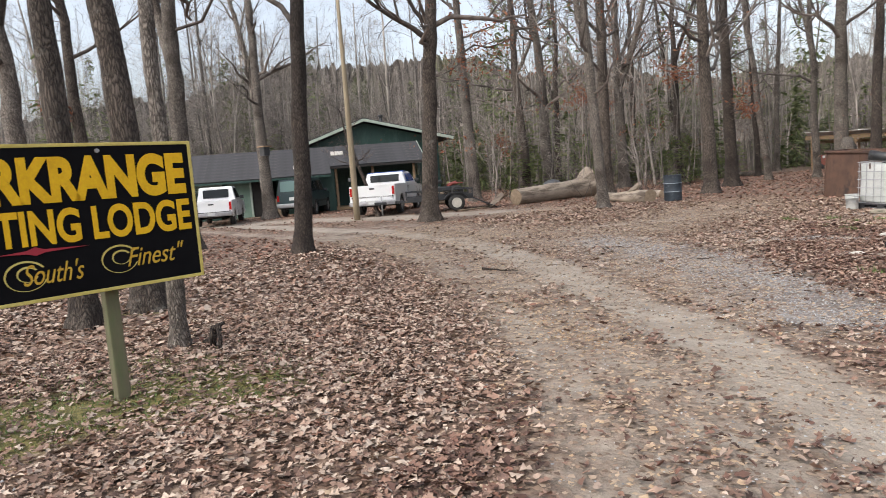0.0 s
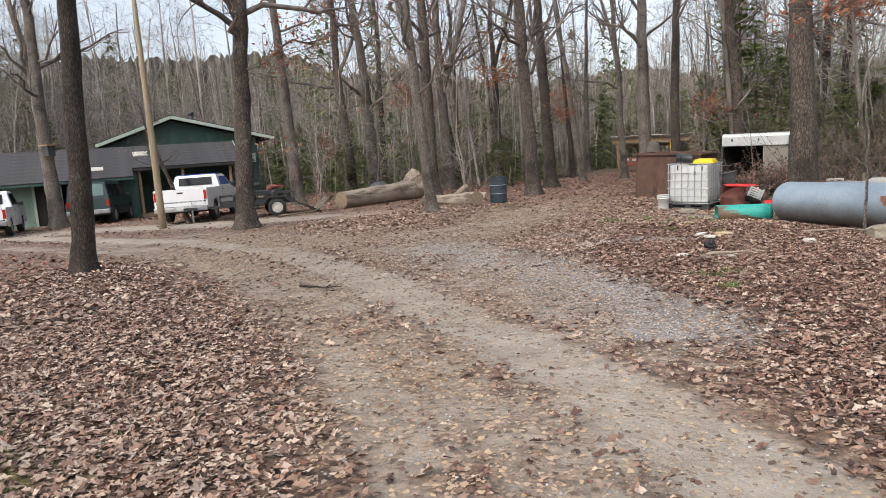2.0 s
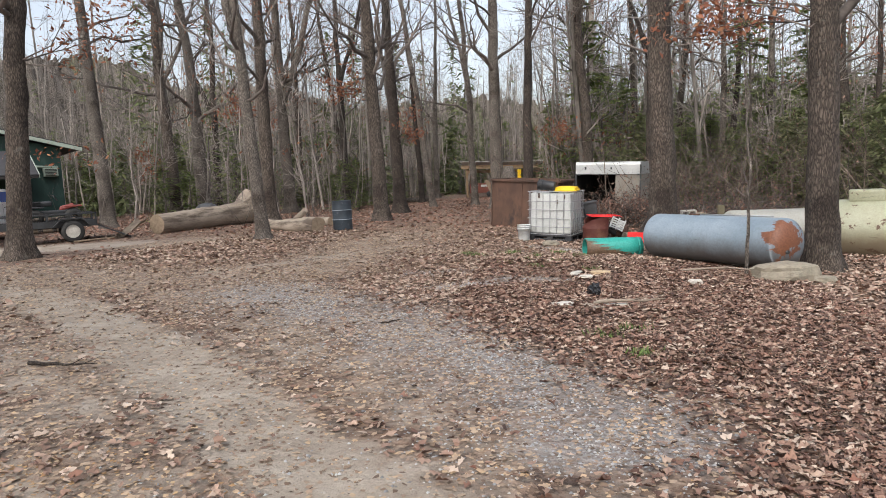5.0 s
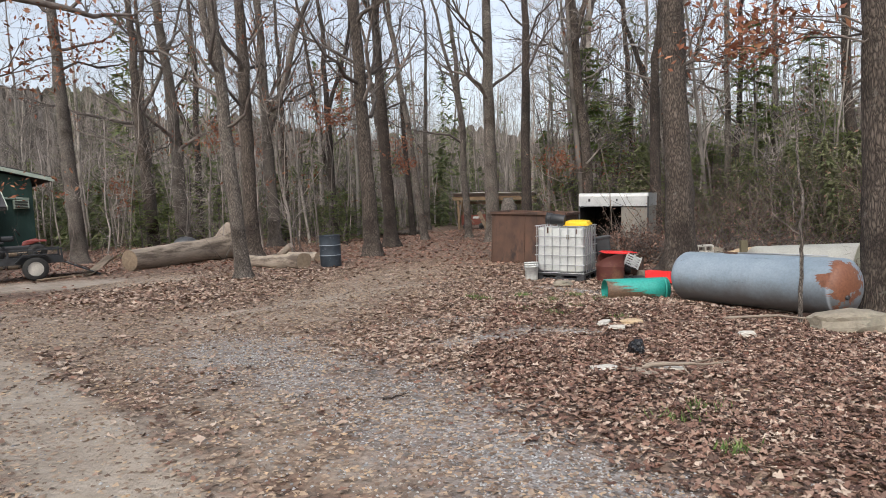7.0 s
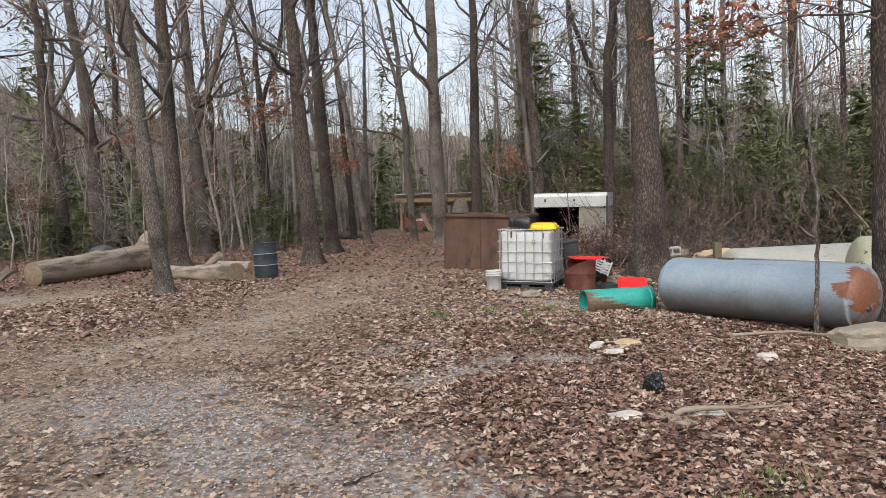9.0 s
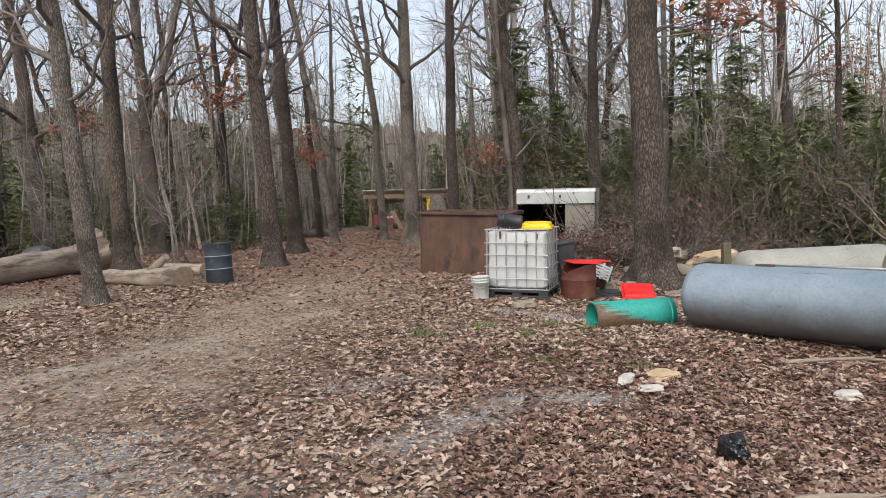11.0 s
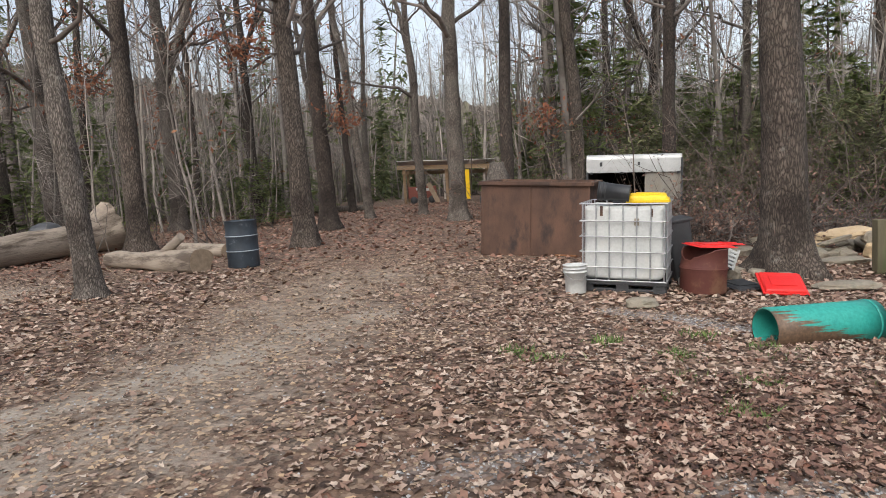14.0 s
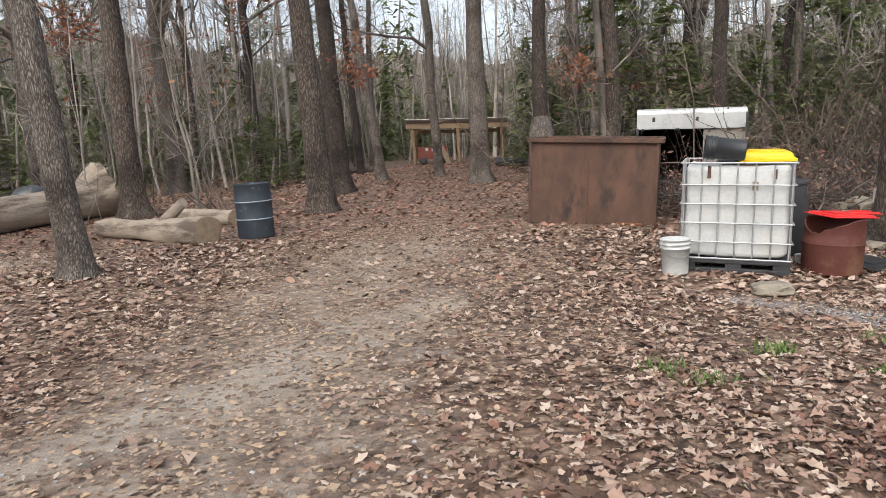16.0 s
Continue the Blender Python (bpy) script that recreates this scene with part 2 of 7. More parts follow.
def ground_material():
    m, n, l, p = nodes_of("forest_ground")
    sp = texture_space(n, l)
    at = n.new("ShaderNodeAttribute")
    at.attribute_name = "cover"
    sep = n.new("ShaderNodeSeparateColor")
    l.new(at.outputs["Color"], sep.inputs[0])
    # packed leaf mulch
    v = n.new("ShaderNodeTexVoronoi")
    v.inputs["Scale"].default_value = 14
    v.inputs["Randomness"].default_value = 1
    wn_ = noise_of(n, l, sp, 9, 3)
    add = n.new("ShaderNodeVectorMath")
    add.operation = "MULTIPLY_ADD"
    add.inputs[1].default_value = (0.12, 0.12, 0.12)
    l.new(wn_.outputs[1], add.inputs[0])
    l.new(sp.outputs[0], add.inputs[2])
    l.new(add.outputs[0], v.inputs["Vector"])
    cell = n.new("ShaderNodeSeparateColor")
    l.new(v.outputs["Color"], cell.inputs[0])
    leaf = ramp(n, [(0.0, (0.08, 0.052, 0.038)), (0.35, (0.2, 0.13, 0.093)), (0.65, (0.31, 0.212, 0.155)), (0.88, (0.41, 0.32, 0.245)), (1.0, (0.25, 0.125, 0.08))])
    l.new(cell.outputs[0], leaf.inputs[0])
    # Shade between leaves is painted in: colour darkens away from each cell's middle.
    gap_shade = ramp(n, [(0.25, (1, 1, 1)), (0.6, (0.45, 0.42, 0.4))])
    l.new(v.outputs["Distance"], gap_shade.inputs[0])
    leafc = mixed(n, l, 0.8, leaf.outputs[0], gap_shade.outputs[0], "MULTIPLY")
    big = noise_of(n, l, sp, 0.55, 6)
    br = ramp(n, [(0.3, (0.72, 0.68, 0.66)), (0.7, (1.08, 1.05, 1.0))])
    l.new(big.outputs[0], br.inputs[0])
    leafc = mixed(n, l, 1.0, leafc, br.outputs[0], "MULTIPLY")
    # bare soil of the track
    soil_n = noise_of(n, l, sp, 2.2, 8, 0.7)
    soil = ramp(n, [(0.3, (0.22, 0.177, 0.138)), (0.55, (0.335, 0.285, 0.23)), (0.75, (0.41, 0.36, 0.3))])
    l.new(soil_n.outputs[0], soil.inputs[0])
    grit = noise_of(n, l, sp, 60, 5, 0.7)
    soilc = mixed(n, l, 0.35, soil.outputs[0], grit.outputs[0], "OVERLAY")
    # crushed stone
    gv = n.new("ShaderNodeTexVoronoi")
    gv.inputs["Scale"].default_value = 42
    l.new(sp.outputs[0], gv.inputs["Vector"])
    gs = n.new("ShaderNodeSeparateColor")
    l.new(gv.outputs["Color"], gs.inputs[0])
    stone = ramp(n, [(0.0, (0.15, 0.14, 0.13)), (0.5, (0.28, 0.27, 0.26)), (1.0, (0.43, 0.42, 0.41))])
    l.new(gs.outputs[0], stone.inputs[0])
    moss_n = noise_of(n, l, sp, 25, 5)
    moss = ramp(n, [(0.35, (0.08, 0.075, 0.025)), (0.65, (0.2, 0.17, 0.05))])
    l.new(moss_n.outputs[0], moss.inputs[0])
    edge = noise_of(n, l, sp, 3.0, 8, 0.75)

    def broken(chan, lo=0.35, hi=0.65):
        s = n.new("ShaderNodeMath")
        s.operation = "MULTIPLY_ADD"
        s.inputs[1].default_value = 0.9
        l.new(edge.outputs[0], s.inputs[0])
        l.new(chan, s.inputs[2])
        k = n.new("ShaderNodeMapRange")
        k.inputs[1].default_value, k.inputs[2].default_value = 0.45 + lo, 0.45 + hi
        l.new(s.outputs[0], k.inputs[0])
        return k.outputs[0]

    col = mixed(n, l, broken(sep.outputs[0]), leafc, soilc)
    grav = n.new("ShaderNodeMath")
    grav.operation = "MULTIPLY"
    grav.inputs[1].default_value = 0.75
    l.new(broken(sep.outputs[1], 0.2, 0.75), grav.inputs[0])
    col = mixed(n, l, grav.outputs[0], col, stone.outputs[0])
    col = mixed(n, l, broken(sep.outputs[2]), col, moss.outputs[0])
    l.new(col, p.inputs["Base Color"])
    p.inputs["Roughness"].default_value = 0.9
    bmp = n.new("ShaderNodeBump")
    bmp.inputs["Strength"].default_value = 0.7
    bmp.inputs["Distance"].default_value = 0.03
    hsum = mixed(n, l, 0.5, grit.outputs[0], v.outputs["Distance"])
    l.new(hsum, bmp.inputs["Height"])
    l.new(bmp.outputs[0], p.inputs["Normal"])
    return m


MAT["ground"] = ground_material()
MAT["rust"] = surface("brown_rust", (0.05, 0.028, 0.02), (0.125, 0.066, 0.043), 2.2, 0.8, 0.0, 0.3, 60, (1, 1, 0.45), (0.03, 0.021, 0.018), 2.6, (0.52, 0.68))
MAT["rust_orange"] = surface("orange_rust", (0.18, 0.075, 0.03), (0.27, 0.125, 0.055), 4.0, 0.85, 0.0, 0.25, 60)
MAT["rust_drum"] = surface("dark_red_rusty_drum", (0.085, 0.022, 0.018), (0.13, 0.045, 0.03), 3.0, 0.7, 0.0, 0.2, 60, (1, 1, 1), (0.17, 0.085, 0.05), 2.5, (0.5, 0.62))
MAT["blue_drum"] = surface("weathered_dark_blue_drum", (0.02, 0.028, 0.038), (0.045, 0.06, 0.076), 3.0, 0.55, 0.0, 0.1, 60, (1, 1, 1), (0.15, 0.17, 0.19), 4.0, (0.6, 0.72))
MAT["hoop"] = surface("scuffed_blue_grey_hoop", (0.25, 0.3, 0.34), (0.38, 0.42, 0.45), 8, 0.5, 0.0, 0.1)
MAT["teal"] = surface("chipped_teal_pipe_paint", (0.02, 0.28, 0.235), (0.045, 0.36, 0.3), 3.0, 0.4, 0.0, 0.05, 50)
MAT["plastic_white"] = surface("milky_white_plastic", (0.44, 0.455, 0.445), (0.54, 0.555, 0.54), 2.0, 0.45, 0.0, 0.04, 30, (1, 1, 1), (0.5, 0.49, 0.43), 2.0, (0.55, 0.75))
MAT["plastic_black"] = surface("black_plastic", (0.02, 0.021, 0.023), (0.04, 0.042, 0.045), 4, 0.5, bump=0.05)
MAT["plastic_yellow"] = surface("yellow_plastic", (0.72, 0.46, 0.0), (0.82, 0.54, 0.005), 4, 0.45, bump=0.05)
MAT["plastic_red"] = surface("red_plastic", (0.6, 0.015, 0.015), (0.72, 0.03, 0.025), 4, 0.42, bump=0.05)
MAT["galv"] = surface("dull_galvanised_steel", (0.3, 0.31, 0.32), (0.42, 0.43, 0.44), 9, 0.5, 0.6, 0.05)
MAT["stone"] = surface("grey_tan_sandstone", (0.19, 0.165, 0.125), (0.31, 0.275, 0.215), 4, 0.9, 0, 0.5, 30, (1, 1, 1), (0.16, 0.16, 0.12), 2.5, (0.55, 0.7))
MAT["stone_pale"] = surface("pale_limestone", (0.42, 0.4, 0.36), (0.55, 0.52, 0.46), 5, 0.9, 0, 0.4, 30)
MAT["stone_tan"] = surface("tan_sandstone", (0.42, 0.31, 0.18), (0.52, 0.4, 0.26), 5, 0.9, 0, 0.4, 30)
MAT["log"] = surface("debarked_pale_log", (0.2, 0.16, 0.125), (0.4, 0.335, 0.265), 3.2, 0.85, 0, 0.8, 28, (0.2, 1, 1), (0.11, 0.083, 0.062), 2.0, (0.52, 0.62))
MAT["log_end"] = surface("sawn_log_end", (0.17, 0.125, 0.085), (0.29, 0.22, 0.15), 10, 0.85, 0, 0.3, 60)
MAT["wood_pole"] = surface("weathered_pole_wood", (0.22, 0.175, 0.115), (0.32, 0.265, 0.18), 4, 0.85, 0, 0.3, 40, (1, 1, 0.1))
MAT["timber"] = surface("brown_rough_timber", (0.19, 0.125, 0.07), (0.3, 0.205, 0.125), 5, 0.85, 0, 0.3, 40, (0.2, 1, 1))
MAT["post_green"] = surface("mossy_treated_post", (0.1, 0.088, 0.05), (0.175, 0.148, 0.098), 6, 0.85, 0, 0.3, 40, (1, 1, 0.2), (0.1, 0.13, 0.05), 3, (0.5, 0.7))
# ---- ground ----
def lattice(x, y, scale, seed):
    """Smooth value noise, 0 to 1."""
    g = np.random.default_rng(seed).random((256, 256))
    u, v = np.asarray(x) * scale + 1000, np.asarray(y) * scale + 1000
    i, j = np.floor(u).astype(int), np.floor(v).astype(int)
    a, b = u - i, v - j
    a, b = a * a * (3 - 2 * a), b * b * (3 - 2 * b)
    i0, i1, j0, j1 = i % 256, (i + 1) % 256, j % 256, (j + 1) % 256
    return (g[i0, j0] * (1 - a) + g[i1, j0] * a) * (1 - b) + (g[i0, j1] * (1 - a) + g[i1, j1] * a) * b


def strip(x, y, line, width):
    """1 on a line through the plan, falling off over its width."""
    best = np.full(np.shape(x), 1e9)
    for (ax, ay), (bx, by) in zip(line, line[1:]):
        dx, dy = bx - ax, by - ay
        k = np.clip(((x - ax) * dx + (y - ay) * dy) / (dx * dx + dy * dy), 0, 1)
        best = np.minimum(best, (x - ax - k * dx) ** 2 + (y - ay - k * dy) ** 2)
    return np.exp(-best / (width * width))


RUT_A = [(5.0, -19.2), (1.9, -15.9), (1.15, -14.95), (0.2, -14.0), (-0.68, -13.05), (-1.75, -12.0), (-3.8, -10.05), (-7.1, -7.5), (-11.8, -4.9), (-14.6, -4.06), (-21.8, -2.0), (-32, -1.0)]
RUT_B = [(0.9, -18.5), (0.25, -16.6), (-0.9, -14.9), (-2.75, -12.9), (-5.6, -10.3), (-10.3, -7.4), (-15, -5.8), (-22, -4.0)]
YARD = [(-24, -1.0), (-19, 0.5), (-13.5, 0.5), (-10, 1.5)]
WORN = [(-5.2, -4.9), (-4.3, -4.0), (-3.6, -3.0), (-2.95, -1.75), (-2.6, -1.2)]
MIDWAY = [(3.0, -19.5), (0.9, -16.2), (-0.2, -14.9), (-1.6, -13.3), (-3.9, -11.2), (-8, -8.2), (-12, -6.2)]
BESIDE = [(-7, -6.3), (-4.2, -8.0), (-2.6, -9.6), (-0.9, -11.4), (0.6, -13.0)]
GRAVEL = [(-3.4, -7.3), (-2.3, -8.4), (-1.25, -9.2), (-0.55, -10.2), (0.2, -11.1), (0.85, -11.9)]
GRAVEL_B = [(-1.1, -7.0), (-0.5, -6.4), (-0.15, -5.8), (0.5, -5.9)]
GRAVEL_C = [(0.2, -1.3), (0.73, -1.67), (1.25, -2.2)]
GRAVEL_D = [(-1.6, -5.4), (-1.0, -5.2)]
FOOTPATH = [(-14, -4.5), (-6.5, -6.3), (-4.0, -5.2), (-3.5, -2.0), (-3.3, 1.8)]


def covers(x, y):
    track = np.maximum.reduce([strip(x, y, RUT_A, 0.62), 0.6 * strip(x, y, RUT_B, 0.6), 0.56 * strip(x, y, MIDWAY, 1.1), 0.5 * strip(x, y, BESIDE, 1.2), 0.75 * strip(x, y, YARD, 2.2), 0.8 * strip(x, y, WORN, 0.55), 0.54 * strip(x, y, FOOTPATH, 2.3), 0.5 * strip(x, y, [(-13, -3.6), (-8, -4.6), (-4.6, -6.4)], 2.0), 0.62 * strip(x, y, [(-4.3, -5.2), (-5.0, -4.9)], 0.5)]) * np.clip(0.55 + 0.55 * lattice(x, y, 1.4, 51) + 0.35 * lattice(x, y, 4.5, 52), 0, 1)
    gravel = np.maximum.reduce([0.82 * strip(x, y, GRAVEL, 0.95) * np.clip(0.55 + 0.5 * lattice(x, y, 1.6, 41) + 0.35 * (lattice(x, y, 4.0, 42) - 0.5), 0, 1), 0.62 * strip(x, y, GRAVEL_B, 0.33), 0.6 * strip(x, y, GRAVEL_C, 0.26), 0.5 * strip(x, y, GRAVEL_D, 0.3)])
    moss = np.maximum.reduce([1.0 * strip(x, y, [(-3.6, -18.4), (-3.35, -17.3), (-2.9, -16.85)], 0.85), 0.6 * strip(x, y, [(-4.2, -16.6), (-3.7, -16.3)], 0.4), 0.55 * strip(x, y, [(-6.9, -15.5), (-6.4, -15.2)], 0.4), 0.5 * strip(x, y, [(-11.9, -2.2), (-11.6, -2.3)], 0.5)])
    return track, gravel, moss


def axis_steps(lo, hi, fine, reach):
    mid = list(np.arange(lo, hi, fine))
    out_, step, v = [], fine, hi
    while v < reach:
        out_.append(v)
        step *= 1.075
        v += step
    low, step, v = [], fine, lo - fine
    while v > -reach:
        low.append(v)
        step *= 1.075
        v -= step
    return np.array(low[::-1] + mid + out_)


gx, gy = axis_steps(-12, 7, 0.17, 1500), axis_steps(-21, 9, 0.17, 1500)
GX, GY = np.meshgrid(gx, gy, indexing="ij")
near_fade = np.exp(-(np.hypot(GX + 3, GY + 6) / 40) ** 2)
tr, gr, mo = covers(GX, GY)
relief = (lattice(GX, GY, 0.5, 1) - 0.5) * 0.10 + (lattice(GX, GY, 1.7, 2) - 0.5) * 0.035 + (lattice(GX, GY, 5.0, 3) - 0.5) * 0.018
GZ = gz(GX, GY) + near_fade * relief * (1 - 0.5 * tr) - near_fade * 0.05 * tr
gi = np.arange(GX.size).reshape(GX.shape)
gq = np.stack([gi[:-1, :-1], gi[1:, :-1], gi[1:, 1:], gi[:-1, 1:]], -1).reshape(-1, 4)
ground_me = mesh_np("ground", np.stack([GX, GY, GZ], -1).reshape(-1, 3), gq, smooth=True)
cover = ground_me.color_attributes.new("cover", "FLOAT_COLOR", "POINT")
cover.data.foreach_set("color", np.stack([tr, gr, mo, np.ones_like(tr)], -1).astype(np.float32).ravel())
ground_me.materials.append(MAT["ground"])
ground = tagged(new("ground", ground_me), "brown leaf-covered forest clearing with a bare dirt track", "ground", kind="structure")


def worn_out(x, y):
    """How far wheels and feet have cleared the leaves."""
    return np.clip(np.maximum.reduce([0.97 * strip(x, y, RUT_A, 0.85), 0.88 * strip(x, y, RUT_B, 0.8), 0.93 * strip(x, y, MIDWAY, 1.05), 0.95 * strip(x, y, FOOTPATH, 2.9), 0.85 * strip(x, y, [(-15, -3.2), (-8, -4.3), (-4.6, -6.2), (-2.8, -8.2)], 2.2), 0.95 * strip(x, y, GRAVEL, 0.95), 0.92 * strip(x, y, BESIDE, 1.2), 0.75 * strip(x, y, GRAVEL_B, 0.45), 0.7 * strip(x, y, GRAVEL_C, 0.35), 0.9 * strip(x, y, YARD, 3.0)]) - 0.35 * (lattice(x, y, 1.3, 31) - 0.4), 0, 0.98)


OAK_LEAF = np.array([(0.0, 0.0), (-0.5, 0.0), (-0.3, 0.62), (-0.15, 0.34), (0.06, 1.0), (0.2, 0.46), (0.5, 0.0), (0.22, -0.5), (0.04, -0.95), (-0.14, -0.3), (-0.32, -0.66)])
PLAIN_LEAF = np.array([(0.0, 0.0), (-0.5, 0.0), (-0.24, 0.9), (0.22, 0.95), (0.5, 0.0), (0.22, -0.95), (-0.24, -0.9)])


def scatter_leaves(name, count, box, lo, hi, seed, shape, mat="litter", thin=1.0, hollow=(0, 0, 0, 0)):
    """Fallen leaves, each a thin crumpled blade fanned out from its middle."""
    r = np.random.default_rng(seed)
    x = r.uniform(box[0], box[2], count)
    y = r.uniform(box[1], box[3], count)
    t, g, m = covers(x, y)
    d = np.clip(1.05 - 1.15 * t - 1.0 * g - 0.85 * m, 0.03, 1) * (0.5 + 0.75 * lattice(x, y, 0.7, 11)) * (0.6 + 0.6 * lattice(x, y, 2.1, 12))
    hole = (x > hollow[0]) & (x < hollow[2]) & (y > hollow[1]) & (y < hollow[3])
    keep = (~hole) & (r.random(count) < d * thin * (1 - worn_out(x, y)))
    x, y, t = x[keep], y[keep], t[keep]
    n, k = len(x), len(shape)
    size = r.uniform(lo, hi, n)
    yaw = r.uniform(0, math.tau, n)
    width = r.uniform(0.24, 0.4, n)
    curl = r.normal(0.15, 0.3, n)
    tip = r.normal(0.02, 0.16, n)
    tilt = r.normal(0, 0.3, n)
    L = np.zeros((n, k, 3))
    L[:, :, 0] = (shape[:, 0] + r.normal(0, 0.05, (n, k))) * size[:, None]
    L[:, :, 1] = shape[:, 1] * (size * width)[:, None] * r.uniform(0.6, 1.3, (n, k))
    L[:, :, 2] = np.abs(shape[:, 1]) * (size * curl * 0.4)[:, None] + shape[:, 0] * (size * tip)[:, None] + shape[:, 1] * (size * tilt * 0.4)[:, None] + r.normal(0, 0.045, (n, k)) * size[:, None]
    c, s = np.cos(yaw)[:, None], np.sin(yaw)[:, None]
    X = L[:, :, 0] * c - L[:, :, 1] * s + x[:, None]
    Y = L[:, :, 0] * s + L[:, :, 1] * c + y[:, None]
    base = gz(x, y) + np.exp(-(np.hypot(x + 3, y + 6) / 40) ** 2) * ((lattice(x, y, 0.5, 1) - 0.5) * 0.10 + (lattice(x, y, 1.7, 2) - 0.5) * 0.035) * (1 - 0.5 * t)
    Z = L[:, :, 2] + (base + r.uniform(0.006, 0.034, n) - 0.045 * t)[:, None]
    f = np.array([(0, i, i % (k - 1) + 1) for i in range(1, k)])
    T = (f[None] + (np.arange(n) * k)[:, None, None]).reshape(-1, 3)
    me = mesh_np(name, np.stack([X, Y, Z], -1).reshape(-1, 3), None, T)
    me.materials.append(MAT[mat])
    return tagged(new(name, me), "dry curled brown oak leaves strewn over the ground", "leaf litter", kind="stuff")


scatter_leaves("leaf_litter", 95000, (-5.5, -19, 4.2, -1), 0.045, 0.095, 21, OAK_LEAF)
scatter_leaves("leaf_litter", 40000, (-5.5, -19, -0.8, -1), 0.045, 0.095, 28, OAK_LEAF)
scatter_leaves("leaf_litter", 60000, (-0.7, -19, 4.2, -4), 0.045, 0.095, 29, OAK_LEAF, "litter_damp")
scatter_leaves("leaf_litter", 60000, (-5.5, -19, 4.2, -1), 0.02, 0.05, 26, PLAIN_LEAF)
scatter_leaves("leaf_litter", 125000, (-10, -20, 7.5, 3), 0.055, 0.1, 27, PLAIN_LEAF, hollow=(-5.5, -19, 4.2, -1))
scatter_leaves("leaf_litter", 85000, (-26, -21, 12, 28), 0.06, 0.12, 22, PLAIN_LEAF, "litter_red", hollow=(-10, -20, 7.5, 3))


def scatter_bits(name, label, category, count, box, lo, hi, seed, mat, where, flat):
    """Crumbled leaf bits or crushed stone: tiny uneven pieces."""
    r = np.random.default_rng(seed)
    x, y = r.uniform(box[0], box[2], count), r.uniform(box[1], box[3], count)
    keep = r.random(count) < where(x, y)
    x, y = x[keep], y[keep]
    n = len(x)
    t, g, m = covers(x, y)
    z = gz(x, y) + np.exp(-(np.hypot(x + 3, y + 6) / 40) ** 2) * ((lattice(x, y, 0.5, 1) - 0.5) * 0.10 + (lattice(x, y, 1.7, 2) - 0.5) * 0.035 + (lattice(x, y, 5.0, 3) - 0.5) * 0.018) * (1 - 0.5 * t) - 0.05 * t
    s = r.uniform(lo, hi, n) ** 1.0
    base = np.array([(1, 0, 0), (0, 1, 0), (-1, 0, 0), (0, -1, 0), (0, 0, 1)], float)
    P = base[None] * s[:, None, None] * r.uniform(0.5, 1.2, (n, 5, 1))
    P[:, :, 2] = P[:, :, 2] * flat + r.normal(0, 0.12, (n, 5)) * s[:, None] * (1 if flat > 0.3 else 1.5)
    a = r.uniform(0, math.tau, n)
    X = P[:, :, 0] * np.cos(a)[:, None] - P[:, :, 1] * np.sin(a)[:, None] + x[:, None]
    Y = P[:, :, 0] * np.sin(a)[:, None] + P[:, :, 1] * np.cos(a)[:, None] + y[:, None]
    Z = P[:, :, 2] + (z + 0.003)[:, None]
    f = np.array([(0, 1, 4), (1, 2, 4), (2, 3, 4), (3, 0, 4)])
    T = (f[None] + (np.arange(n) * 5)[:, None, None]).reshape(-1, 3)
    me = mesh_np(name, np.stack([X, Y, Z], -1).reshape(-1, 3), None, T)
    me.materials.append(MAT[mat])
    return tagged(new(name, me), label, category, kind="stuff")


MAT["crumb"] = leaf_material("crumbled_leaf_bits", [(0.0, (0.1, 0.065, 0.045)), (0.4, (0.24, 0.165, 0.115)), (0.75, (0.38, 0.29, 0.21)), (1.0, (0.47, 0.33, 0.2))])
MAT["pebble"] = leaf_material("crushed_grey_stone", [(0.0, (0.16, 0.16, 0.16)), (0.5, (0.31, 0.31, 0.31)), (0.85, (0.44, 0.44, 0.43)), (1.0, (0.36, 0.31, 0.25))])
scatter_bits("leaf_crumbs", "crumbled brown leaf bits trodden into the dirt", "leaf litter", 300000, (-11, -19, 3, 5), 0.008, 0.032, 23, "crumb", lambda x, y: np.clip(worn_out(x, y) * 1.0 - 0.45 * strip(x, y, RUT_A, 0.45), 0.03, 1) * (0.35 + lattice(x, y, 1.9, 33)), 0.15)
scatter_bits("gravel", "crushed grey stone scattered on the dirt", "gravel", 150000, (-6, -19, 3.5, -0.5), 0.006, 0.017, 24, "pebble", lambda x, y: np.clip(covers(x, y)[1] * 1.5 * (0.3 + lattice(x, y, 2.5, 35)) + 0.22 * covers(x, y)[0] * lattice(x, y, 1.1, 43), 0.01, 1), 0.7)

MAT["straw"] = leaf_material("orange_pine_needles", [(0.0, (0.26, 0.15, 0.07)), (0.6, (0.38, 0.235, 0.115)), (1.0, (0.46, 0.33, 0.19))])
scatter_bits("pine_straw", "orange-brown needle bits between the wheel tracks", "leaf litter", 36000, (-4.5, -16.5, 1.5, -11), 0.006, 0.02, 25, "straw", lambda x, y: 0.55 * strip(x, y, [(-2.3, -13.2), (-1.5, -13.6), (-0.9, -14.2)], 0.42) + 0.015, 0.15)
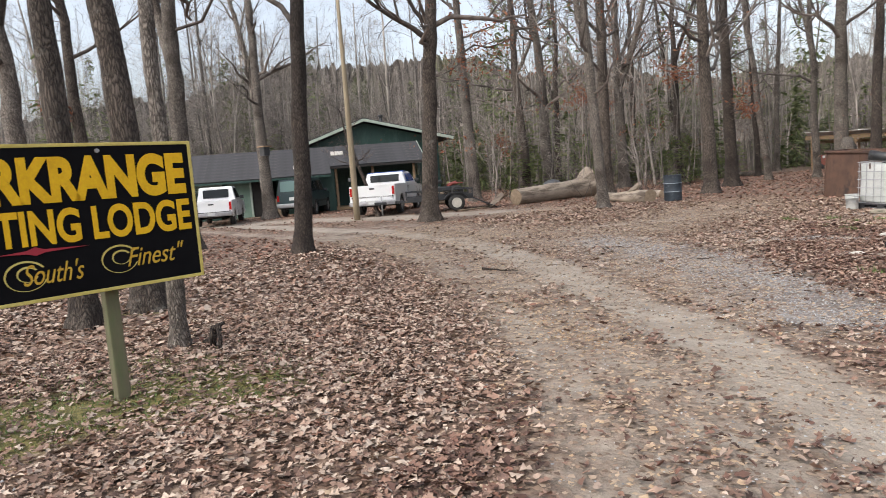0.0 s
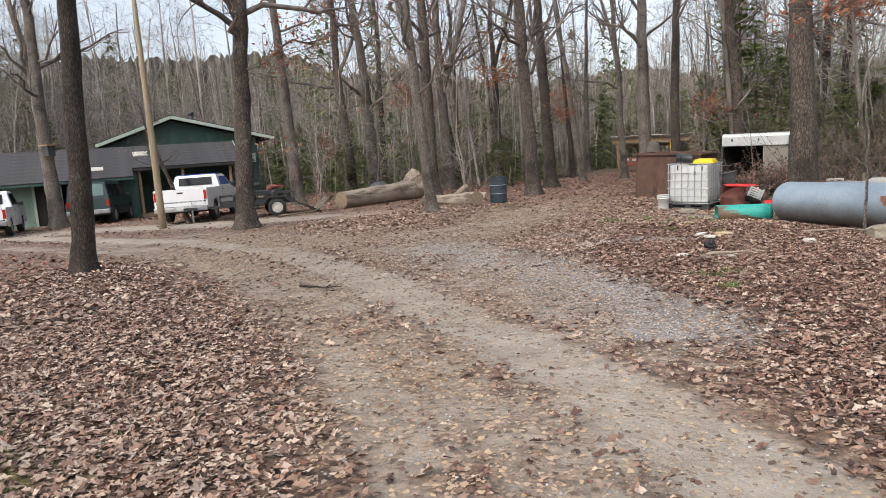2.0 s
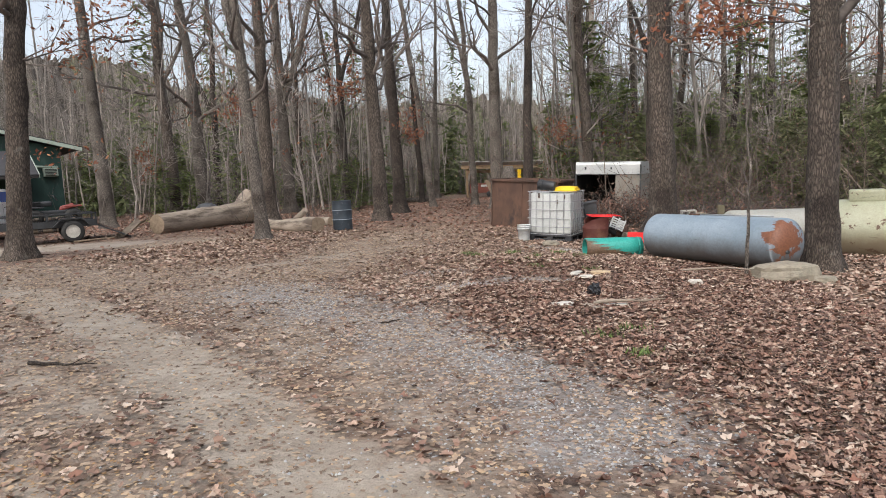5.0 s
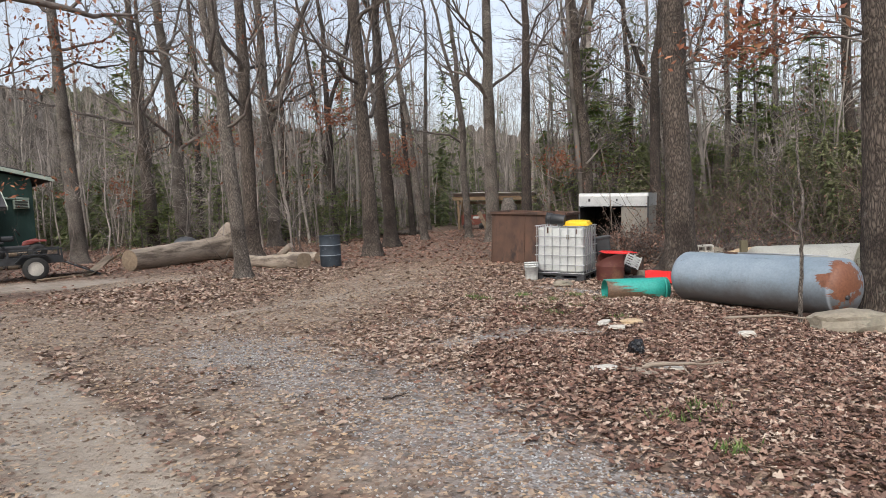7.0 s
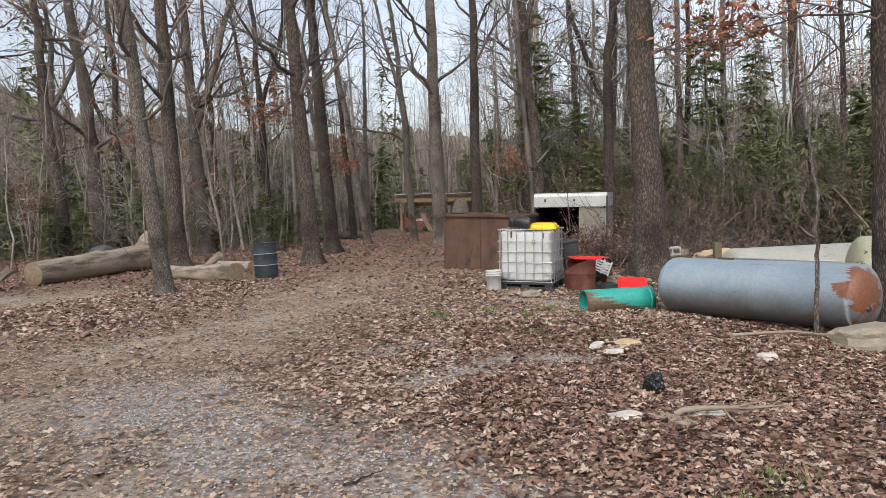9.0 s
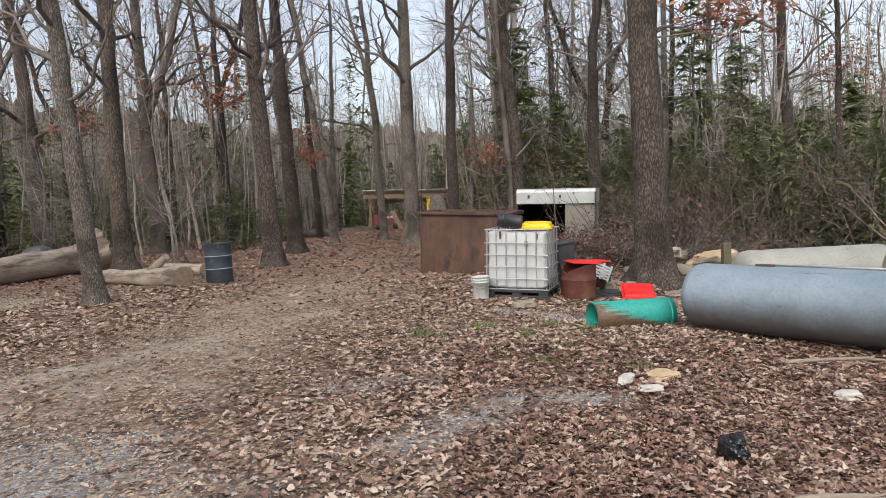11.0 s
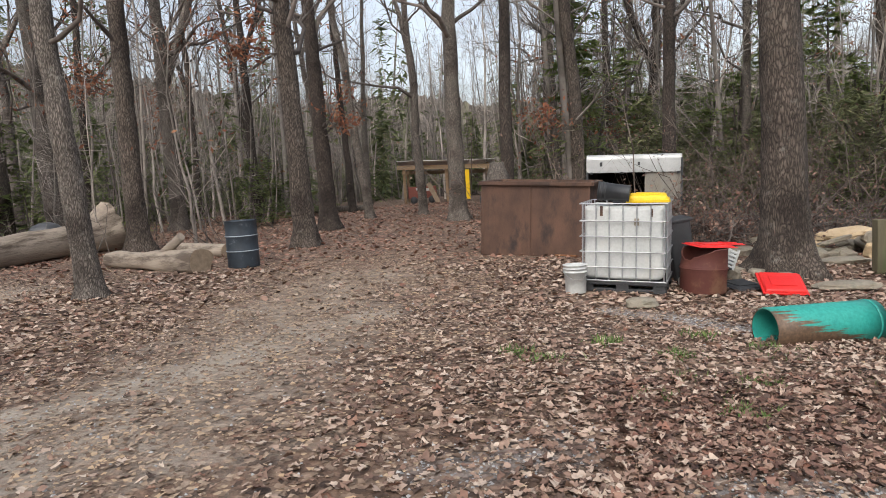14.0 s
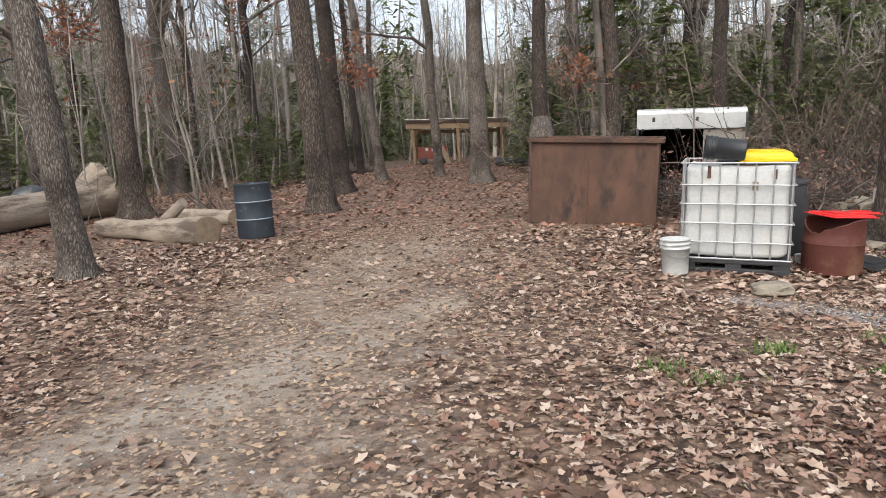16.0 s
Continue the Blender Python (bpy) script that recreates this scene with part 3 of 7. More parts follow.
# ---- trees ----
def branch_level(r, start, direction, length, radius, k, sides, droop, wiggle):
    """One set of branches as tubes; gives their points and radii too."""
    n = len(start)
    s = np.linspace(0, 1, k)[None, :, None]
    P = start[:, None, :] + direction[:, None, :] * length[:, None, None] * s
    P[:, :, 2] += (droop * length)[:, None] * (s[:, :, 0] ** 2)
    jit = np.cumsum(r.normal(0, 1, (n, k, 3)), axis=1) * (length * wiggle)[:, None, None]
    jit -= jit[:, :1]
    P = P + jit
    R = radius[:, None] * (1 - 0.82 * np.linspace(0, 1, k)[None, :])
    return P, R, tubes(P, R, sides)


def children(r, P, R, count, lo, hi, spread, ratio, rad_ratio, up=0.15):
    """Starts, directions, lengths and radii of count side branches on each branch."""
    n, k, _ = P.shape
    par = np.repeat(np.arange(n), count)
    u = r.uniform(lo, hi, n * count) * (k - 1)
    i = np.minimum(u.astype(int), k - 2)
    f = (u - i)[:, None]
    st = P[par, i] * (1 - f) + P[par, i + 1] * f
    d = P[par, -1] - P[par, 0]
    ln = np.linalg.norm(d, axis=1)
    d /= np.maximum(ln, 1e-6)[:, None]
    d = d + r.normal(0, spread, d.shape)
    d[:, 2] += up
    d /= np.linalg.norm(d, axis=1, keepdims=True)
    rr = (R[par, i] * (1 - f[:, 0]) + R[par, i + 1] * f[:, 0]) * rad_ratio
    return st, d, ln * ratio * r.uniform(0.6, 1.3, len(par)), rr


def trunk_tube(r, h, r0, lean, rings, sides, flare=0.7, rough=0.05, bend=0.05):
    z = np.linspace(0, 1, rings) ** 1.5 * h
    wob = np.cumsum(r.normal(0, bend, (rings, 2)), axis=0) * (z / h)[:, None] * 0.6
    cx = lean[0] * z + wob[:, 0]
    cy = lean[1] * z + wob[:, 1]
    rad = r0 * (1 - 0.75 * (z / h)) 
    a = np.arange(sides) / sides * math.tau
    lobes = 0.5 + 0.5 * np.cos(a * r.integers(4, 6) + r.uniform(0, 6)) 
    fl = (flare * r0 * np.exp(-z / (0.9 * r0)))[:, None] * (0.35 + lobes)[None, :]
    bump_ = r.normal(0, rough, (rings, sides)) * rad[:, None]
    rr = rad[:, None] + fl + bump_
    V = np.stack([cx[:, None] + rr * np.cos(a), cy[:, None] + rr * np.sin(a), np.repeat(z[:, None], sides, 1) - 0.08 * (z[:, None] == 0)], -1)
    idx = np.arange(rings * sides).reshape(rings, sides)
    nx = np.roll(idx, -1, 1)
    Q = np.stack([idx[:-1], nx[:-1], nx[1:], idx[1:]], -1).reshape(-1, 4)
    return np.stack([cx, cy, z], -1), rad, V.reshape(-1, 3), Q


def leaf_cards(r, pts, size, per, spread):
    """Small folded leaves round the given points."""
    n = len(pts) * per
    c = np.repeat(pts, per, 0) + r.normal(0, spread, (n, 3))
    a = r.normal(0, 1, (n, 3))
    a /= np.linalg.norm(a, axis=1, keepdims=True)
    b = np.cross(a, r.normal(0, 1, (n, 3)))
    b /= np.linalg.norm(b, axis=1, keepdims=True)
    s = r.uniform(0.6, 1.3, (n, 1)) * size
    nrm = np.cross(a, b)
    V = np.stack([c - a * s, c + b * s * 0.45 + nrm * s * 0.15, c + a * s, c - b * s * 0.45 + nrm * s * 0.15], 1).reshape(-1, 3)
    i = np.arange(n)[:, None] * 4
    T = np.concatenate([i + np.array([[0, 1, 2]]), i + np.array([[0, 2, 3]])])
    return V, T


def tree(x, y, r0, h, seed, lean=(0, 0), mat="bark_oak", limb_lo=0.3, limbs=12, leaves=0, label="bare grey-brown oak trunk standing in leaf litter", flare=0.7, fine=2, low_leaf=None, reach=1.0, bend=0.05, fork=None):
    r = np.random.default_rng(seed)
    th = thing("tree", label, "tree", x, y)
    ax, rad, V, Q = trunk_tube(r, h, r0, lean, 34, 18, flare, bend=bend)
    part("trunk", mesh_np("trunk", V, Q, smooth=True), MAT[mat], th)
    if fork:
        # a second leader parts from the trunk and climbs beside it
        uf, side = fork
        s0 = np.array([[np.interp(uf * h, ax[:, 2], ax[:, 0]), np.interp(uf * h, ax[:, 2], ax[:, 1]), uf * h]])
        Pf, Rf, tf = branch_level(r, s0, np.array([[side, 0.1, 1.0]]) / math.hypot(side, 1.0), np.array([h * (0.95 - uf)]), np.array([np.interp(uf * h, ax[:, 2], rad) * 0.8]), 9, 10, np.array([0.06]), 0.012)
        Pg, Rg, tg = branch_level(r, *children(r, Pf, Rf, 9, 0.15, 1.0, 0.5, 0.3, 0.5), 6, 6, np.full(9, 0.1), 0.05)
        Ph, Rh, th_ = branch_level(r, *children(r, Pg, Rg, 5, 0.2, 1.0, 0.6, 0.5, 0.6), 4, 4, np.full(45, 0.05), 0.05)
        part("leader", mesh_np("leader", *gather([tf, tg, th_]), smooth=True), MAT[mat], th)
    u = r.uniform(limb_lo, 0.97, limbs)
    st = np.stack([np.interp(u * h, ax[:, 2], ax[:, i]) for i in range(3)], -1)
    rd = np.interp(u * h, ax[:, 2], rad)
    az = r.uniform(0, math.tau, limbs)
    el = r.uniform(0.15, 0.95, limbs)
    d = np.stack([np.cos(az) * np.cos(el), np.sin(az) * np.cos(el), np.sin(el)], -1)
    ln = h * r.uniform(0.14, 0.3, limbs) * (1.15 - 0.6 * u) * reach
    P1, R1, t1 = branch_level(r, st, d, ln, rd * r.uniform(0.25, 0.5, limbs), 7, 7, r.uniform(-0.05, 0.35, limbs), 0.045)
    P2, R2, t2 = branch_level(r, *children(r, P1, R1, 5, 0.2, 0.98, 0.55, 0.5, 0.6), 5, 5, r.uniform(0, 0.2, limbs * 5), 0.05)
    P3, R3, t3 = branch_level(r, *children(r, P2, R2, 5, 0.15, 1.0, 0.6, 0.55, 0.65), 4, 3, r.uniform(-0.1, 0.15, limbs * 25), 0.06)
    n4 = limbs * 25 * fine
    s4, d4, l4, r4 = children(r, P3, R3, fine, 0.2, 1.0, 0.7, 0.6, 0.65)
    P4, R4, t4 = branch_level(r, s4, d4, np.maximum(l4, 0.16), np.maximum(r4, 0.0035), 3, 3, r.uniform(-0.1, 0.15, n4), 0.06)
    part("branchwork", mesh_np("branchwork", *gather([t1, t2, t3, t4]), smooth=True), MAT["twig"], th)["kind"] = "stuff"
    if leaves:
        pick = P4[r.choice(len(P4), min(leaves, len(P4)), replace=False), -1]
        V, T = leaf_cards(r, pick, 0.06, 5, 0.12)
        part("foliage", mesh_np("foliage", V, None, T), MAT["rust_leaf"], th, "rust-brown withered leaves")["kind"] = "stuff"
    if low_leaf is not None:
        lx, ly, lz, wide = low_leaf
        z0 = min(lz - 0.5, h)
        P, R, tb = branch_level(r, np.array([[np.interp(z0, ax[:, 2], ax[:, 0]), np.interp(z0, ax[:, 2], ax[:, 1]), z0]] * 4), np.array([[lx, ly, 0.3]] * 4) / max(0.1, math.hypot(lx, ly)) + r.normal(0, 0.15, (4, 3)), np.full(4, math.hypot(lx, ly) * 1.2), np.full(4, 0.02), 6, 5, np.full(4, 0.05), 0.06)
        Pc, Rc, tc = branch_level(r, *children(r, P, R, 9, 0.3, 1.0, 0.5, 0.4, 0.6), 4, 3, np.zeros(36), 0.05)
        part("low_branch", mesh_np("low_branch", *gather([tb, tc]), smooth=True), MAT["twig"], th)
        V, T = leaf_cards(r, Pc[:, 1:].reshape(-1, 3), 0.07, 3, wide * 0.12)
        part("foliage", mesh_np("foliage", V, None, T), MAT["rust_leaf"], th, "rust-brown withered leaves still clinging")["kind"] = "stuff"
    return th


TREES = [
    # x, y, radius, height, lean x, lean y, bark, label
    (-9.2, -10.05, 0.19, 15, 0.035, 0.05, "bark_dark", "slim dark-barked tree in fallen leaves beside the track"),
    (-14.5, -9.2, 0.25, 16, 0.0, 0.02, "bark_grey", "grey lichen-spotted tree beyond the dirt track"),
    (-11.75, -2.2, 0.27, 17, 0.045, 0.045, "bark_oak", "thick oak with mossy foot beside the parking yard"),
    (-6.9, 0.5, 0.175, 14, -0.04, 0.0, "bark_grey", "slim grey tree with root flare at the worn path"),
    (-10.1, 8.6, 0.28, 17, -0.02, 0.0, "bark_oak", "stout oak behind the pale logs"),
    (-12.5, 16.8, 0.3, 18, -0.01, 0.0, "bark_grey", "tall grey oak behind the logs"),
    (-5.3, 6.95, 0.26, 17, -0.03, 0.02, "bark_oak", "big oak in leaf litter near the blue drum"),
    (-5.85, 12.6, 0.27, 17, -0.02, 0.0, "bark_dark", "dark-barked oak with rusty leaves on a low branch"),
    (3.35, 1.5, 0.33, 19, -0.01, 0.0, "bark_oak", "large furrowed oak with wide roots beside the rusty drum"),
    (4.95, -4.3, 0.26, 17, 0.0, 0.0, "bark_oak", "oak trunk with mossy foot beside the tanks"),
    (-1.75, 14.1, 0.3, 18, 0.0, 0.0, "bark_grey", "tall grey trunk behind the dumpster"),
    (-0.35, 10.5, 0.2, 16, 0.06, 0.0, "bark_dark", "leaning dark trunk behind the dumpster"),
    (2.6, 21.6, 0.34, 19, -0.02, 0.0, "bark_grey", "pale grey trunk at the edge of the woods"),
    (10.2, 15.9, 0.17, 16, 0.0, 0.0, "bark_grey", "slim trunk in the thicket"),
    (-12.7, 28.2, 0.22, 17, -0.12, 0.0, "bark_dark", "leaning dark trunk in the woods"),
    (-6.41, -16.03, 0.15, 14, -0.02, 0.02, "bark_oak", "trunk behind the wooden sign"),
    (-6.72, -15.03, 0.2, 15, -0.1, 0.03, "bark_oak", "leaning trunk with mossy foot behind the wooden sign"),
    (-4.43, -16.1, 0.085, 11, 0.03, 0.0, "bark_grey", "thin pale lichen-covered trunk behind the sign"),
    (-24.6, 2.0, 0.3, 16, -0.03, 0.0, "bark_grey", "grey trunk standing before the green lodge"),
    (-17.6, 9.5, 0.3, 17, -0.02, 0.0, "bark_grey", "thick grey trunk at the corner of the lodge"),
]
for i, (x, y, r0, h, lx, ly, bk, lab) in enumerate(TREES):
    tree(x, y, r0, h, 100 + i, (lx, ly), bk, label=lab, leaves=(0, 0, 90, 0, 60, 0, 70, 60, 60, 110, 0, 40, 0, 60, 0, 0, 30, 0, 0, 0)[i], low_leaf={7: (0.9, -0.6, 3.6, 1.0), 2: (1.5, 0.4, 5.0, 1.0), 9: (-1.7, 0.6, 4.6, 1.2), 8: (1.6, -0.6, 5.2, 1.0), 6: (-0.9, -0.4, 4.9, 0.8), 4: (-1.0, 0.3, 4.4, 0.8)}.get(i), limb_lo=0.22 if i in (2, 3, 6, 9) else 0.3, flare=1.1 if i == 8 else 0.7, fork={1: (0.28, -0.3), 3: (0.36, -0.22), 5: (0.3, 0.35), 6: (0.42, -0.2), 12: (0.4, 0.25), 16: (0.3, 0.3), 18: (0.3, -0.35)}.get(i), bend=0.08)


def far_tree(r, h, r0, n=20, lo=0.12):
    ax, rad, V, Q = trunk_tube(r, h, r0, (r.normal(0, 0.06), r.normal(0, 0.06)), 9, 6, 0.4, 0.03, 0.3)
    u = r.uniform(lo, 0.98, n)
    st = np.stack([np.interp(u * h, ax[:, 2], ax[:, i]) for i in range(3)], -1)
    az, el = r.uniform(0, math.tau, n), r.uniform(0.1, 1.1, n)
    d = np.stack([np.cos(az) * np.cos(el), np.sin(az) * np.cos(el), np.sin(el)], -1)
    ln = h * r.uniform(0.12, 0.28, n) * (1.15 - 0.6 * u)
    P1, R1, t1 = branch_level(r, st, d, ln, np.interp(u * h, ax[:, 2], rad) * 0.36, 4, 3, r.uniform(-0.1, 0.3, n), 0.08)
    P2, R2, t2 = branch_level(r, *children(r, P1, R1, 5, 0.2, 1, 0.5, 0.5, 0.7), 3, 3, np.full(n * 5, 0.05), 0.06)
    s, d3, l3, r3 = children(r, P2, R2, 3, 0.1, 1, 0.6, 0.75, 0.7)
    P3, R3, t3 = branch_level(r, s, d3, np.maximum(l3, 0.4), np.maximum(r3, 0.011), 2, 3, np.zeros(len(s)), 0.0)
    return gather([(V, Q), t1, t2, t3])


def in_clearing(x, y):
    a = (-11 < x < 6.5) and (-32 < y < 7)
    b = (-36 < x < -9) and (-14 < y < 3 + 0.0 * x)
    lodge = (-36 < x < -17) and (-8 < y < 22)
    c = (-7.5 < x < 0.5) and y < 34 and y > 0
    d = (0 <= x < 9) and (-10 < y < 12)
    return a or b or c or d or lodge


KINDS = [far_tree(np.random.default_rng(300 + i), 13 + 5 * (i % 4) / 3, (0.07, 0.11, 0.16)[i % 3]) for i in range(12)]
THIN = [far_tree(np.random.default_rng(340 + i), 5 + 4 * (i % 4) / 3, 0.025 + 0.012 * (i % 3), 14, 0.1) for i in range(8)]


def far_woods(name, count, seed, lo, hi, sector, kinds):
    r = np.random.default_rng(seed)
    chunks, made = [], 0
    while made < count:
        ang = r.uniform(*sector)
        dist = math.sqrt(r.uniform(lo * lo, hi * hi))
        x, y = -3 - dist * math.sin(ang), -8 + dist * math.cos(ang)
        if in_clearing(x, y):
            continue
        v, q = kinds[r.integers(len(kinds))]
        s, a = r.uniform(0.7, 1.15), r.uniform(0, math.tau)
        w = v * s
        w = np.stack([w[:, 0] * math.cos(a) - w[:, 1] * math.sin(a) + x, w[:, 0] * math.sin(a) + w[:, 1] * math.cos(a) + y, w[:, 2] + gz(x, y)], -1)
        chunks.append((w, q))
        made += 1
    me = mesh_np(name, *gather(chunks), smooth=True)
    me.materials.append(MAT["far_wood"])
    return tagged(new(name, me), "dense bare grey-brown winter woods around the clearing", "woods", kind="stuff")


far_woods("woods", 105, 41, 20, 75, (radians(-42), radians(82)), KINDS)
far_woods("woods", 50, 44, 30, 62, (radians(40), radians(66)), KINDS)
far_woods("woods", 50, 45, 30, 58, (radians(38), radians(66)), THIN)
far_woods("woods", 150, 43, 18, 60, (radians(-42), radians(80)), THIN)


def slender_woods():
    """Ranks of thin pale stems that close the view between the larger trees."""
    r = np.random.default_rng(46)
    n = 1500
    ang = r.uniform(radians(-43), radians(82), n)
    dist = np.sqrt(r.uniform(24 ** 2, 78 ** 2, n))
    x, y = -3 - dist * np.sin(ang), -8 + dist * np.cos(ang)
    keep = np.array([not in_clearing(a, b) for a, b in zip(x, y)])
    x, y = x[keep], y[keep]
    n = len(x)
    h = r.uniform(5, 14, n)
    st = np.stack([x, y, gz(x, y)], -1)
    d = np.stack([r.normal(0, 0.07, n), r.normal(0, 0.07, n), np.ones(n)], -1)
    P, R, t = branch_level(r, st, d, h, r.uniform(0.025, 0.085, n), 6, 4, np.zeros(n), 0.011)
    s2, d2, l2, r2 = children(r, P, R, 9, 0.2, 1.0, 0.6, 0.2, 0.5, 0.1)
    P2, R2, t2 = branch_level(r, s2, d2, l2, np.maximum(r2, 0.012), 3, 3, r.uniform(-0.1, 0.2, n * 9), 0.07)
    s3, d3, l3, r3 = children(r, P2, R2, 2, 0.3, 1.0, 0.5, 0.6, 0.7, 0.1)
    P3, R3, t3 = branch_level(r, s3, d3, l3, np.maximum(r3, 0.009), 2, 3, np.zeros(n * 18), 0.0)
    me = mesh_np("woods", *gather([t, t2, t3]), smooth=True)
    me.materials.append(MAT["far_wood"])
    tagged(new("woods", me), "thin pale grey stems crowding the woods behind the clearing", "woods", kind="stuff")


slender_woods()
far_woods("woods", 26, 42, 16, 45, (radians(82), radians(318)), KINDS)


def brush():
    """Thin saplings and brambles under the trees."""
    r = np.random.default_rng(51)
    n = 3800
    ang = r.uniform(radians(-45), radians(80), n)
    dist = np.sqrt(r.uniform(17 ** 2, 60 ** 2, n))
    x, y = -3 - dist * np.sin(ang), -8 + dist * np.cos(ang)
    keep = np.array([not in_clearing(a, b) for a, b in zip(x, y)])
    x, y = x[keep], y[keep]
    n = len(x)
    st = np.stack([x, y, gz(x, y)], -1)
    d = np.stack([r.normal(0, 0.35, n), r.normal(0, 0.35, n), np.ones(n)], -1)
    ln = r.uniform(0.8, 3.6, n)
    P, R, t = branch_level(r, st, d, ln, r.uniform(0.008, 0.02, n), 4, 3, r.uniform(-0.3, 0.0, n), 0.08)
    P2, R2, t2 = branch_level(r, *children(r, P, R, 3, 0.3, 1, 0.6, 0.4, 0.7), 3, 3, np.zeros(n * 3), 0.06)
    me = mesh_np("undergrowth", *gather([t, t2]), smooth=True)
    me.materials.append(MAT["twig"])
    return tagged(new("undergrowth", me), "tangled thin bare saplings and brambles under the trees", "undergrowth", kind="stuff")


brush()


def conifer_mesh(seed, h):
    r = np.random.default_rng(seed)
    n = int(h * 14)
    u = r.uniform(0.06, 0.99, n)
    az = r.uniform(0, math.tau, n)
    ln = (1 - u) ** 0.8 * h * 0.24 * r.uniform(0.5, 1.2, n) + 0.12
    d = np.stack([np.cos(az), np.sin(az), np.full(n, 0.12)], -1)
    st = np.stack([np.zeros(n), np.zeros(n), u * h], -1)
    P, R, t = branch_level(r, st, d, ln, np.full(n, 0.012), 3, 3, np.full(n, -0.22), 0.03)
    k = 20
    f = r.uniform(0.15, 1.0, (n, k)) * 2
    i = np.minimum(f.astype(int), 1)
    w = (f - i)[..., None]
    rows = np.arange(n)[:, None]
    c = (P[rows, i] * (1 - w) + P[rows, i + 1] * w).reshape(-1, 3)
    m = len(c)
    side = np.repeat(np.stack([-np.sin(az), np.cos(az), np.zeros(n)], -1), k, 0) * np.where(r.random(m) < 0.5, -1, 1)[:, None]
    out_ = np.repeat(np.stack([np.cos(az), np.sin(az), np.zeros(n)], -1), k, 0)
    a = side * r.uniform(0.5, 1.0, (m, 1)) + out_ * r.uniform(0.2, 0.9, (m, 1))
    a[:, 2] += r.normal(-0.15, 0.2, m)
    s = r.uniform(0.16, 0.38, (m, 1))
    b = np.cross(a, [0, 0, 1.0]) * 0.2
    V = np.stack([c - b * s, c + a * s, c + b * s], 1).reshape(-1, 3)
    T = np.arange(m * 3).reshape(-1, 3)
    return (t, (V, T))


CONIFERS = [conifer_mesh(400 + i, 4 + 1.7 * i) for i in range(4)]
SPRUCE = []
for i, (tb, (V, T)) in enumerate(CONIFERS):
    hh = 4 + 1.7 * i
    tv, tq = tubes(np.array([[[0, 0, -0.1], [0.02, 0, hh * 0.5], [0, 0, hh]]], float), np.array([[0.03 + 0.008 * hh, 0.02 + 0.004 * hh, 0.006]]), 7)
    SPRUCE.append((mesh_np("trunk", *gather([(tv, tq), tb]), smooth=True), mesh_np("foliage", V, None, T)))
    SPRUCE[-1][0].materials.append(MAT["twig"])
    SPRUCE[-1][1].materials.append(MAT["needle"])
cr = np.random.default_rng(77)
made = 0
while made < 80:
    ang = cr.uniform(radians(-40), radians(60))
    dist = cr.uniform(20, 58)
    x, y = -3 - dist * math.sin(ang), -8 + dist * math.cos(ang)
    if in_clearing(x, y) or (ang > radians(2) and cr.random() < 0.6):
        continue
    k = int(cr.integers(3))
    th = thing("conifer", "dark green young hemlock among the bare trees", "tree", x, y, rz=float(cr.uniform(0, 360)), group="evergreens in the woods")
    s = float(cr.uniform(0.8, 1.25))
    th.scale = (s, s, s)
    part("trunk", SPRUCE[k][0], None, th)
    part("foliage", SPRUCE[k][1], None, th)
    made += 1


def evergreen_understorey(count, seed, near, far, sector, sizes, mat, label, share_tall=0.16, n=190, leaf=1.0):
    """Many young hemlocks and pines, too many to count."""
    r = np.random.default_rng(seed)
    Vs, Ts, o, made = [], [], 0, 0
    while made < count:
        ang, dist = r.uniform(*sector), math.sqrt(r.uniform(near ** 2, far ** 2))
        x, y = -3 - dist * math.sin(ang), -8 + dist * math.cos(ang)
        if in_clearing(x, y):
            continue
        tall = r.random() < share_tall
        h = r.uniform(9, 15) if tall else r.uniform(*sizes)
        lo = 0.35 if tall else 0.04
        u = lo + (1 - lo) * r.random(n) ** 1.25
        az = r.uniform(0, math.tau, n)
        ln = (1 - (u - lo) / (1 - lo)) ** 0.75 * (0.16 if tall else 0.3) * h * r.uniform(0.3, 1.1, n) + 0.15
        rad = ln * r.uniform(0.15, 0.9, n)
        c = np.stack([x + rad * np.cos(az), y + rad * np.sin(az), gz(x, y) + u * h - 0.18 * rad], -1)
        a = np.stack([np.cos(az), np.sin(az), r.normal(-0.2, 0.3, n)], -1) * r.uniform(0.25, 0.6, (n, 1)) * leaf
        b = np.stack([-np.sin(az), np.cos(az), r.normal(0, 0.3, n)], -1) * r.uniform(0.05, 0.16, (n, 1)) * leaf
        Vs.append(np.stack([c - a * 0.4 - b, c + a, c - a * 0.4 + b], 1).reshape(-1, 3))
        Ts.append(np.arange(n * 3).reshape(-1, 3) + o)
        o += n * 3
        made += 1
    me = mesh_np("evergreens", np.concatenate(Vs), None, np.concatenate(Ts))
    me.materials.append(MAT[mat])
    tagged(new("evergreens", me), label, "evergreens", kind="stuff")


evergreen_understorey(520, 47, 26, 76, (radians(-43), radians(80)), (2.2, 6.5), "needle_far", "dark green young evergreens deep in the bare woods")
evergreen_understorey(210, 48, 17, 32, (radians(-46), radians(-17)), (1.6, 4.2), "needle_near", "olive green hemlocks in the thicket behind the tanks", 0.0, 700, 0.42)


